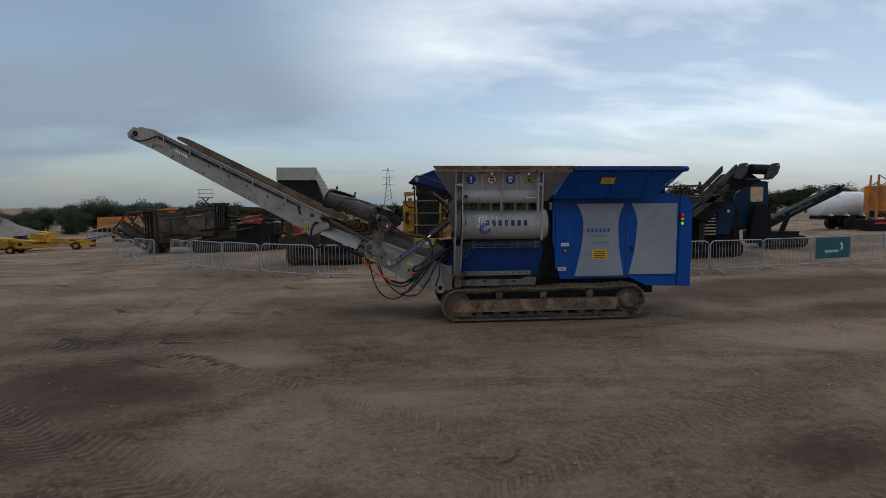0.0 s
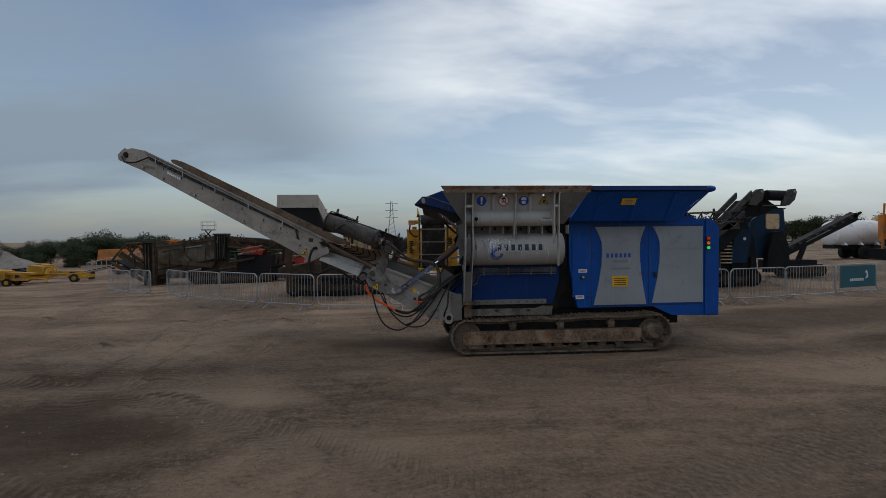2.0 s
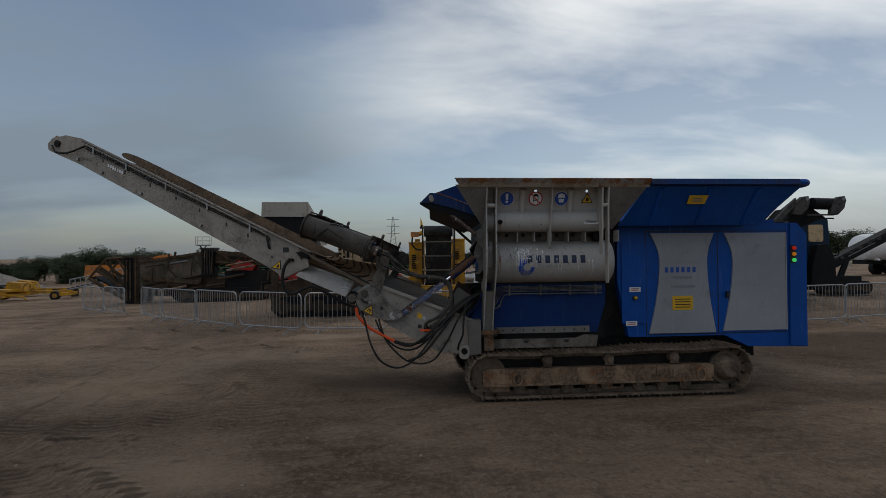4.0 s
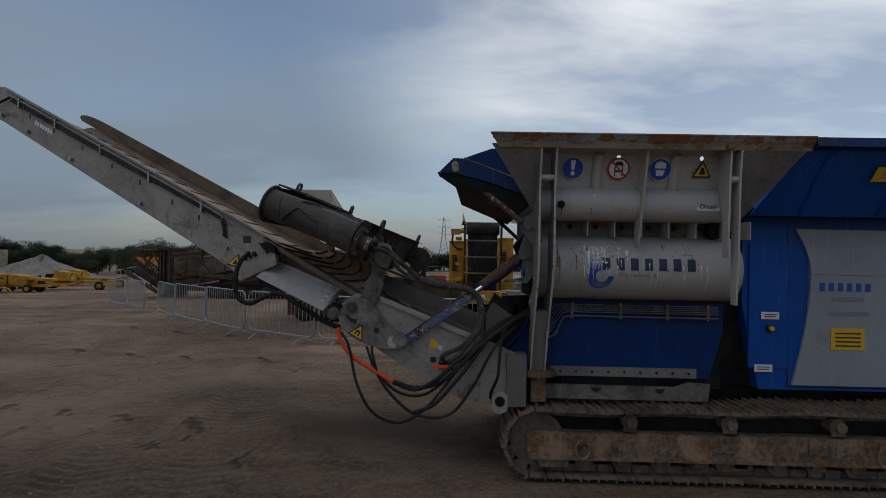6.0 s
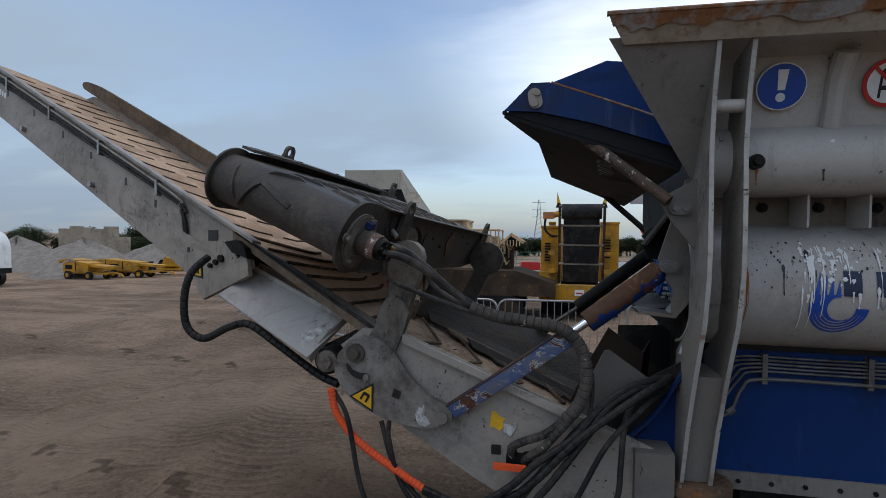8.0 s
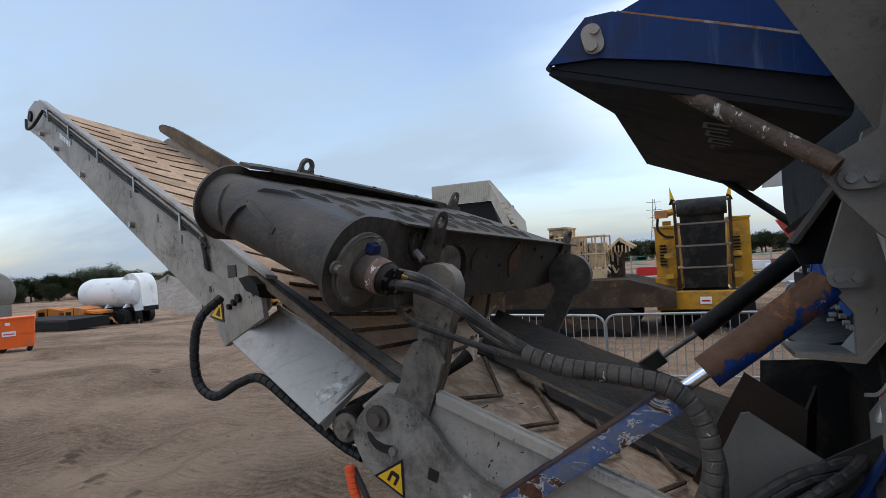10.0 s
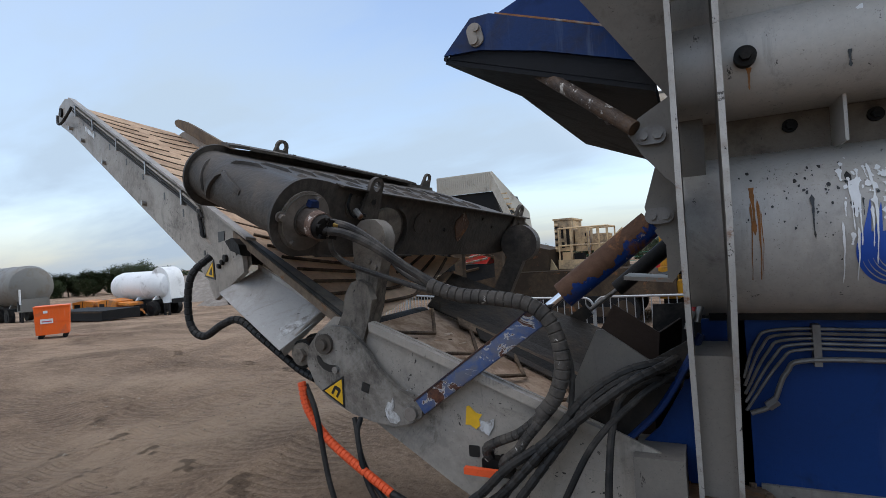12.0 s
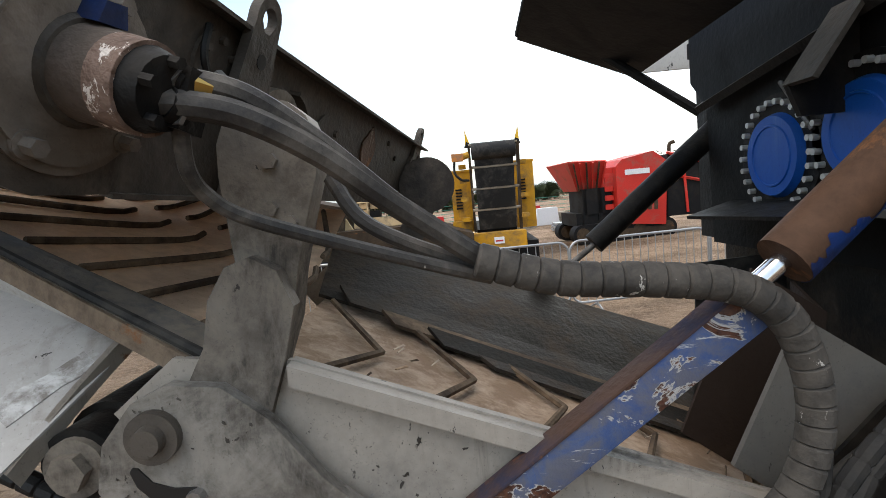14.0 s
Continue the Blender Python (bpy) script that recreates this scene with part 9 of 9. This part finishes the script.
def tank_trailer(m, label, body_mat, L=6.0, r=0.95, z=1.95, hood=True):
    """A tanker body on a chassis with legs and wheels."""
    ob = thing("tank_trailer", (0, 0, 0), label, "tank trailer", "tank trailers")
    prof = [(-L / 2, 0.25 * r), (-L / 2 + 0.05, 0.6 * r), (-L / 2 + 0.25, 0.9 * r), (-L / 2 + 0.6, r), (L / 2 - 0.6, r), (L / 2 - 0.25, 0.9 * r), (L / 2 - 0.05, 0.6 * r), (L / 2, 0.25 * r)]
    bm = bmesh.new()
    rings = []
    for x, q in prof:
        rings.append([bm.verts.new((x, q * math.cos(6.28319 * k / 28), z + q * math.sin(6.28319 * k / 28))) for k in range(28)])
    for a, b in zip(rings, rings[1:]):
        for k in range(28):
            bm.faces.new((a[k], a[(k + 1) % 28], b[(k + 1) % 28], b[k]))
    bm.faces.new(rings[0][::-1])
    bm.faces.new(rings[-1])
    tk = P("tank", bm, body_mat, ob)
    for x in (-L * 0.25, L * 0.1):
        P("band", cyl((x, 0, z), (x + 0.08, 0, z), r * 1.012, 28), body_mat, tk)
    if hood:
        bm = bmesh.new()
        prism([(L / 2 - 1.6 + 0.85 + 0.85 * math.cos(a), z + 0.1 + 0.98 * math.sin(a)) for a in [radians(180 - 15 * k) for k in range(13)]] + [(L / 2 + 0.12, z - 1.0), (L / 2 - 0.5, z - 1.05), (L / 2 - 0.9, z - 0.1)], -0.5, 0.5, bm=bm)
        P("rear_hood", bm, body_mat, ob, bevel=0.08)
        P("hose_reel", ring((L / 2 - 0.9, -0.6, z - 0.75), (0, 1, 0), 0.25, 0.03, 18, 6), BLACKP, ob)
    else:
        P("end_cabinet", box(L / 2 - 0.5, L / 2 + 0.25, -0.7, 0.7, 0.75, 1.5), TANKGREY, ob, bevel=0.03)
        P("cabinet_gap", box(L / 2 - 0.35, L / 2 + 0.0, -0.72, -0.7, 0.85, 1.4), BLACKP, ob)
        P("mud_flap", box(L / 2 + 0.0, L / 2 + 0.22, -0.75, -0.7, 1.2, 2.1), DECAL_WHITE, ob)
    P("chassis", box(-L / 2 + 0.2, L / 2 + 0.2, -0.45, 0.45, 0.72, 0.98), BLACKP, ob, bevel=0.02)
    for x in (-L * 0.3, 0.0, L * 0.3):
        P("saddle", prism([(-0.8, 0.95), (0.8, 0.95), (0.6, z - r * 0.7), (-0.6, z - r * 0.7)], x - 0.08, x + 0.08, 'x'), body_mat, ob)
    for x in (L * 0.05, L * 0.28):
        wheel(ob, x, -0.75, 0.45, 0.3, BLACKP)
        wheel(ob, x, 0.75, 0.45, 0.3, BLACKP)
    for x in (L / 2 - 0.2, L / 2 + 0.15):
        P("leg", box(x - 0.05, x + 0.05, -0.7, -0.6, 0.02, 0.75), BLACKP, ob)
    P("leg_brace", box(L / 2 - 0.3, L / 2 + 0.2, -0.68, -0.62, 0.35, 0.42), BLACKP, ob)
    ob.matrix_basis = m
    return ob


tank_trailer(spot(-30.0, 28.8, 2), "white cement tank trailer parked on the yard", WHITE, 5.0, 0.88, 1.78)
tank_trailer(spot(-39.4, 26.0, -8), "dull grey road tank trailer parked on the yard", TANKGREY, 7.5, 1.25, 2.25, False)
tank_trailer(spot(30.0, 34.2, 4), "dusty white tank trailer behind a black conveyor", WHITE, 4.2, 0.88, 1.75, False)
tank_trailer(spot(35.5, 35.0, 0), "dusty cream tank trailer on a black chassis", CREAM, 6.0, 1.0, 2.0)

# low black trailer bed, orange bin, yellow and orange compressors
lb = thing("low_loader", (0, 0, 0), "black low loader trailer bed on the dirt", "trailer")
P("bed", box(-2.4, 2.4, -1.0, 1.0, 0.12, 0.62), BLACKP, lb, bevel=0.02)
P("rail", box(-2.4, 2.4, -1.04, -1.0, 0.52, 0.60), BROWN, lb)
lb.matrix_basis = spot(-29.3, 25.2, 0)
bn = thing("orange_bin", (0, 0, 0), "bright orange steel site bin on castors", "bin")
ORBIN = surface("bin_orange", (0.85, 0.13, 0.02), 0.45, dirt_amt=0.12, streak=0.2, bump=0.05)
bd = P("body", prism([(-0.54, 0.18), (0.52, 0.18), (0.57, 1.24), (-0.58, 1.24)], -0.5, 0.5), ORBIN, bn, bevel=0.03)
P("lid", box(-0.59, 0.58, -0.53, 0.53, 1.24, 1.29), ORBIN, bn, bevel=0.015)
P("seam", box(-0.55, 0.55, -0.515, -0.5, 0.68, 0.71), ORBIN, bd)
P("notice", box(-0.38, 0.02, -0.525, -0.51, 0.62, 0.80), DECAL_WHITE, bd)
P("notice_bar", box(-0.34, -0.02, -0.53, -0.525, 0.68, 0.72), DECAL_RED, bd)
P("sticker", box(-0.28, -0.14, -0.525, -0.51, 1.02, 1.12), DECAL_WHITE, bd)
for x in (-0.40, 0.38):
    for y in (-0.38, 0.38):
        P("castor", cyl((x, y - 0.05, 0.09), (x, y + 0.05, 0.09), 0.09, 14), BLACKP, bn)
        P("castor_fork", box(x - 0.06, x + 0.06, y - 0.07, y + 0.07, 0.1, 0.19), BLACKP, bn)
bn.matrix_basis = spot(-19.75, 18.4, 60) @ Matrix.Scale(0.86, 4)


def compressor(m, label, mat_, L=2.6):
    """A small towed machine: sloped hood, frame, wheels, tow bar."""
    ob = thing("site_compressor", (0, 0, 0), label, "compressor", "small plant")
    hd = P("hood", prism([(-L / 2, 0.45), (L * 0.3, 0.45), (L * 0.3, 1.0), (-L * 0.1, 1.12), (-L / 2, 1.0)], -0.55, 0.55), mat_, ob, bevel=0.05)
    P("hood_seam", box(-L * 0.1, -L * 0.08, -0.565, -0.55, 0.5, 1.05), BLACKP, hd)
    P("vent", box(-L * 0.42, -L * 0.2, -0.565, -0.55, 0.62, 0.88), BLACKP, hd)
    P("deck", box(-L * 0.5, L * 0.75, -0.5, 0.5, 0.36, 0.46), mat_, ob, bevel=0.02)
    P("tow_bar", tube([(L * 0.7, 0, 0.42), (L * 1.05, 0, 0.40), (L * 1.15, 0, 0.2)], 0.05, 6, 3), mat_, ob)
    P("upper_deck", prism([(L * 0.2, 0.95), (L * 0.8, 0.85), (L * 0.8, 0.72), (L * 0.2, 0.80)], -0.45, 0.45), mat_, ob)
    for y in (-0.6, 0.6):
        wheel(ob, -L * 0.3, y, 0.26, 0.18, mat_)
        wheel(ob, L * 0.35, y, 0.26, 0.18, mat_)
    ob.matrix_basis = m
    return ob


c1 = compressor(spot(-28.6, 35.0, -6), "yellow towed site compressor with mudguards", YELLOW)
copy_thing(c1, spot(-27.2, 37.0, 8))
copy_thing(c1, spot(-32.4, 41.0, 3))
copy_thing(c1, spot(-35.6, 41.0, -5))
compressor(spot(-30.4, 27.2, 4), "orange towed site compressor beside the white tank", ORANGE, 1.9)
compressor(spot(-36.0, 29.0, 10), "orange motor unit on a small frame", ORANGE, 2.2)


def grader_frame(m):
    """A long low yellow frame with one heavy wheel."""
    ob = thing("yellow_plant_trailer", (0, 0, 0), "long low yellow plant trailer with heavy black tyre", "trailer", "small plant")
    P("main_beam", box(-2.4, 2.6, -0.12, 0.12, 0.42, 0.62), YELLOW, ob, bevel=0.03)
    P("cross_deck", box(-2.6, 0.2, -0.6, 0.6, 0.35, 0.45), YELLOW, ob, bevel=0.02)
    P("engine_cover", prism([(-1.3, 0.6), (-0.2, 0.6), (-0.3, 1.15), (-1.1, 1.25)], -0.4, 0.4), YELLOW, ob, bevel=0.05)
    P("guard_hoop", tube([(-0.2, -0.4, 0.6), (0.0, -0.4, 1.1), (0.4, -0.4, 1.05), (0.6, -0.4, 0.6)], 0.05, 6, 5), YELLOW, ob)
    P("end_rail", box(2.2, 2.6, -0.7, 0.7, 0.3, 0.5), YELLOW, ob, bevel=0.03)
    P("scraper", plate([(-3.2, -0.7, 0.05), (-2.7, -0.7, 0.85), (-2.7, 0.7, 0.85), (-3.2, 0.7, 0.05)], 0.06), BLACKP, ob)
    wheel(ob, -2.0, -0.75, 0.42, 0.3, BLACKP)
    wheel(ob, -2.0, 0.75, 0.42, 0.3, BLACKP)
    wheel(ob, 1.9, -0.6, 0.3, 0.2, YELLOW)
    ob.matrix_basis = m
    return ob


g1 = grader_frame(spot(-25.8, 40.0, 4))
copy_thing(g1, spot(-29.0, 45.5, -4))

# orange screener and pale lattice conveyor beyond
osr = thing("orange_screener", (0, 0, 0), "orange wheeled screener with folded conveyor far off", "screener")
P("hull", prism([(-2.8, 1.3), (-2.7, 2.3), (1.0, 2.35), (3.4, 2.9), (3.6, 2.6), (1.5, 1.6), (-1.5, 1.3)], -0.9, 0.9), ORANGE, osr, bevel=0.06)
P("top_guard", prism([(0.6, 2.4), (3.9, 3.0), (3.9, 3.2), (0.8, 2.75)], -0.7, 0.7), ORANGE, osr, bevel=0.04)
P("frame_rail", box(-2.5, 3.0, -0.6, 0.6, 0.9, 1.25), BROWN, osr)
wheel(osr, -0.9, -0.95, 0.6, 0.4, ORANGE)
wheel(osr, 0.4, -0.95, 0.6, 0.4, ORANGE)
P("leg", box(2.4, 2.6, -0.7, -0.5, 0.0, 1.2), BROWN, osr)
osr.matrix_basis = spot(-25.4, 51.0, 4) @ Matrix.Scale(0.98, 4)
lat = thing("lattice_walkway", (0, 0, 0), "pale steel lattice walkway conveyor lying sloped", "conveyor")
P("bottom_beam", tube([(-2.6, -0.4, 0.6), (2.6, -0.4, 1.7)], 0.09, 4, 1), GALV, lat)
P("top_beam", tube([(-2.4, -0.4, 1.5), (2.7, -0.4, 2.6)], 0.06, 4, 1), GALV, lat)
for k in range(12):
    x = -2.4 + k * 0.44
    P("lattice_post", tube([(x, -0.4, 0.65 + (x + 2.6) * 0.2115), (x, -0.4, 1.48 + (x + 2.4) * 0.2157)], 0.035, 4, 1), GALV, lat)
P("deck", plate([(-2.6, -0.4, 0.65), (2.6, -0.4, 1.75), (2.6, 0.6, 1.75), (-2.6, 0.6, 0.65)], 0.1), TEAL, lat)
P("rest_leg", box(-2.3, -2.1, -0.4, 0.4, 0.0, 0.7), BROWN, lat)
P("rest_leg", box(1.6, 1.8, -0.4, 0.4, 0.0, 1.5), BROWN, lat)
lat.matrix_basis = spot(-22.6, 42.5, 2) @ Matrix.Scale(0.8, 4)

# scissor lift
sl = thing("scissor_lift", (0, 0, 0), "white scissor lift raised far across the yard", "lift")
P("base", box(-0.8, 0.8, -0.5, 0.5, 0.2, 0.9), BLACKP, sl, bevel=0.05)
for k in range(4):
    for s in (-1, 1):
        P("scissor_arm", tube([(-0.35 * s, -0.3, 0.9 + k * 0.85), (0.35 * s, -0.3, 1.75 + k * 0.85)], 0.07, 4, 1), BLACKP, sl)
P("platform", box(-0.75, 0.75, -0.5, 0.5, 4.3, 4.42), DECAL_GREY, sl)
handrail(sl, [(-0.75, -0.5, 4.42), (0.0, -0.5, 4.42), (0.75, -0.5, 4.42), (0.75, 0.5, 4.42), (-0.75, 0.5, 4.42), (-0.75, -0.5, 4.42)], 0.9, GREY)
sl.matrix_basis = spot(-23.7, 65, 10)

# orange excavator boom at the right
oe = thing("orange_lattice_mast", (0, 0, 0), "orange lattice crane mast on a dark base", "crane")
for x in (-0.35, 0.35):
    for y in (-0.35, 0.35):
        P("mast_chord", tube([(x, y, 0.7), (x * 0.8, y * 0.8, 3.6)], 0.06, 4, 1), ORANGE, oe)
for k in range(7):
    z = 0.8 + 0.4 * k
    s = 1 if k % 2 else -1
    P("mast_brace", tube([(-0.35 * s, -0.35, z), (0.35 * s, -0.35, z + 0.4)], 0.035, 4, 1), ORANGE, oe)
P("cab", box(-0.2, 1.6, -0.6, 0.8, 1.3, 2.9), ORANGE, oe, bevel=0.06)
P("base", box(-0.8, 1.8, -0.8, 0.9, 0.05, 0.7), BLACKP, oe, bevel=0.05)
P("stripe_bar", box(-0.9, 1.8, -0.86, -0.8, 0.45, 0.6), DECAL_RED, oe)
oe.matrix_basis = spot(30.2, 31.5, 0)

# gravel heaps, concrete bay wall
GRAVEL = surface("gravel", (0.27, 0.235, 0.20), 0.95, dirt_amt=0.5, dirt=(0.17, 0.145, 0.12), bump=0.8, scale=0.8)


def heap(x, y, r, h, seed, lab):
    bm = bmesh.new()
    n, k = 14, 36
    rr = random.Random(seed)
    ph = [rr.uniform(0, 6.28) for _ in range(4)]
    rows_ = []
    for i in range(n + 1):
        f = i / n
        row = []
        for j in range(k):
            a = 6.28319 * j / k
            rad = r * f * (1 + 0.16 * math.sin(2 * a + ph[0]) + 0.09 * math.sin(5 * a + ph[1]))
            z = h * (1 - f) ** 0.85 * (1 + 0.10 * math.sin(3 * a + ph[2] + 4 * f)) + rr.uniform(-0.04, 0.04) * h * (1 - f)
            row.append(bm.verts.new((rad * math.cos(a), rad * math.sin(a) * 0.8, z - 0.25 * f)))
        rows_.append(row)
    for i in range(n):
        for j in range(k):
            bm.faces.new((rows_[i][j], rows_[i][(j + 1) % k], rows_[i + 1][(j + 1) % k], rows_[i + 1][j]))
    ob = new("gravel_mound", mesh_of("gravel_mound", bm, GRAVEL, 0.9))
    ob.matrix_basis = spot(x, y)
    return tagged(ob, lab, "heap", "gravel heaps")


heap(-36.5, 50.5, 5.5, 2.3, 3, "pale gravel heap beside yellow plant")
heap(-41.0, 46.5, 7.0, 2.6, 5, "broad brown gravel heap below a concrete wall")
heap(-50.0, 48.0, 8.0, 2.8, 8, "broad brown gravel heap below a concrete wall")
heap(-31.5, 36.5, 3.4, 1.1, 9, "low pale heap behind the white tank")
wl = thing("concrete_bay_wall", (0, 0, 0), "stained tall concrete bay wall behind gravel", "wall", kind="structure")
for k in range(6):
    P("panel", box(-4.6 + 1.42 * k, -3.2 + 1.42 * k, -0.2, 0.2, 0, (3.75 if k < 5 else 2.9) + 0.12 * ((k * 5) % 3)), CONCRETE, wl, bevel=0.03)
wl.matrix_basis = spot(-43.5, 50.5, -4)

# stacked boards, pallets and pale blocks beyond the barriers
def stack(m, n, w, d, mat_, lab):
    ob = thing("board_stack", (0, 0, 0), lab, "stack", "stacked boards")
    for k in range(n):
        dx, dy = random.uniform(-0.1, 0.1), random.uniform(-0.1, 0.1)
        P("board", box(-w / 2 + dx, w / 2 + dx, -d / 2 + dy, d / 2 + dy, 0.02 + 0.12 * k, 0.11 + 0.12 * k), mat_, ob)
    ob.matrix_basis = m
    return ob


WOOD = surface("weathered_wood", (0.30, 0.25, 0.19), 0.85, dirt_amt=0.4, bump=0.4)
for k in range(26):
    x, y = random.uniform(-6, 14), random.uniform(27.5, 42)
    if -2.2 < x < 2.6 and y < 29 or 2 < x < 9.5 and y < 31:
        continue
    stack(spot(x, y, random.uniform(-30, 30)), random.randint(2, 5), random.uniform(0.9, 2.6), random.uniform(0.6, 1.2), random.choice((WOOD, WOOD, CONCRETE, CREAM, GALV)), random.choice(("stack of weathered boards on the yard", "low stack of pale boards on dirt")))
for k in range(14):
    x, y = random.uniform(-7, 16), random.uniform(34, 44)
    ob = thing("traffic_barrier", (0, 0, 0), "red and white plastic traffic barrier on the yard", "barrier", "plastic barriers")
    P("block", prism([(-0.7, 0.02), (0.7, 0.02), (0.6, 0.9), (-0.6, 0.9)], -0.2, 0.2), random.choice((DECAL_RED, DECAL_WHITE)), ob, bevel=0.04)
    ob.matrix_basis = spot(x, y, random.uniform(-40, 40))
mf = thing("mesh_fence", (0, 0, 0), "green mesh boundary fence before the trees", "fence", kind="structure")
MESHG = plain("mesh_green", (0.05, 0.22, 0.16), 0.7)
for k in range(24):
    P("fence_post", cyl((-24 + 3 * k, 0, 0), (-24 + 3 * k, 0, 1.5), 0.05, 6), GALV, mf)
for z in (0.2, 0.5, 0.8, 1.1, 1.4):
    P("fence_wire", box(-24, 45, -0.015, 0.015, z, z + 0.035), MESHG, mf)
mf.matrix_basis = spot(0, 50, 0)
py = thing("lattice_pylon", (0, 0, 0), "grey lattice pylon on the skyline", "pylon")
for s in (-1, 1):
    P("leg", tube([(2.2 * s, 0, 0), (0.7 * s, 0, 10), (0.25 * s, 0, 17)], 0.14, 4, 1), GALV, py)
for k in range(9):
    w = 2.2 - 0.17 * k
    P("brace", tube([(-w, 0, 1.6 * k), (w * 0.9, 0, 1.6 * k + 1.6)], 0.08, 4, 1), GALV, py)
for z in (11, 13.5, 16):
    P("arm", box(-2.4, 2.4, -0.08, 0.08, z, z + 0.15), GALV, py)
py.matrix_basis = spot(-4.0, 190, 20)


# ---- trees ----
LEAF = surface("leaves", (0.030, 0.043, 0.016), 0.7, vary=0.45, dirt_amt=0.3, dirt=(0.055, 0.066, 0.026), bump=0, scale=0.5)
BARK = surface("bark", (0.10, 0.075, 0.05), 0.9, dirt_amt=0.4, bump=0.5)


def tree(seed, h):
    """Tapered trunk, limbs, and a crown of many small leaf clumps."""
    rr = random.Random(seed)
    ob = thing("tree", (0, 0, 0), "leafy broad green tree on the far skyline", "tree", "skyline trees")
    bm = cyl((0, 0, -0.5), (0.1, 0, h * 0.5), h * 0.035, 8, h * 0.018)
    tips = []
    for k in range(8):
        a = rr.uniform(0, 6.28)
        z0 = h * rr.uniform(0.22, 0.5)
        tip = Vector((math.cos(a) * h * rr.uniform(0.18, 0.42), math.sin(a) * h * rr.uniform(0.18, 0.42), z0 + h * rr.uniform(0.12, 0.42)))
        tube([(0.05, 0, z0), tip * 0.5 + Vector((0, 0, z0 * 0.5)), tip], h * 0.011, 5, 2, bm=bm)
        tips.append((tip, h * rr.uniform(0.14, 0.24)))
    P("trunk", bm, BARK, ob)
    tips += [(Vector((rr.uniform(-0.2, 0.2) * h, rr.uniform(-0.2, 0.2) * h, h * rr.uniform(0.06, 0.82))), h * rr.uniform(0.14, 0.24)) for _ in range(11)]
    vs, fs = [], []
    for c, r in tips:
        for _ in range(300):
            d = Vector((rr.gauss(0, 1), rr.gauss(0, 1), rr.gauss(0, 0.8))).normalized() * r * rr.uniform(0.45, 1.08)
            p = c + d
            s = h * rr.uniform(0.011, 0.026)
            u = Vector((rr.gauss(0, 1), rr.gauss(0, 1), rr.gauss(0, 1))).normalized()
            v = u.orthogonal().normalized()
            i = len(vs)
            vs += [p - u * s, p + v * s * 0.7, p + u * s, p - v * s * 0.7]
            fs.append((i, i + 1, i + 2, i + 3))
    me = bpy.data.meshes.new("crown")
    me.from_pydata([tuple(v) for v in vs], [], fs)
    me.materials.append(LEAF)
    cr = new("crown", me)
    cr.parent = ob
    return ob


protos = [tree(s, h) for s, h in ((1, 5.2), (2, 4.4), (3, 6.0), (4, 3.8), (5, 4.8))]


def tree_row(x0, y0, x1, y1, n, lo, hi, seed):
    rr = random.Random(seed)
    for k in range(n):
        f = (k + rr.uniform(-0.35, 0.35)) / max(1, n - 1)
        x, y = x0 + (x1 - x0) * f, y0 + (y1 - y0) * f + rr.uniform(-5, 5)
        p = rr.choice(protos)
        s = rr.uniform(lo, hi)
        m = spot(x, y, rr.uniform(0, 360))
        t = copy_thing(p, m)
        t.scale = (s * 1.25, s * 1.25, s)


tree_row(-120, 70, -40, 98, 38, 0.60, 0.95, 1)
tree_row(-130, 85, -45, 110, 26, 0.65, 1.0, 2)
tree_row(-42, 100, 40, 112, 84, 0.50, 0.74, 3)
tree_row(-105, 62, -42, 84, 34, 0.45, 0.75, 6)
tree_row(35, 105, 130, 85, 34, 0.8, 1.1, 4)
tree_row(-125, 20, -95, 75, 22, 0.7, 1.0, 5)
for i, p in enumerate(protos):
    p.matrix_basis = spot(-70 + 9 * i, 92 + i, 40 * i)
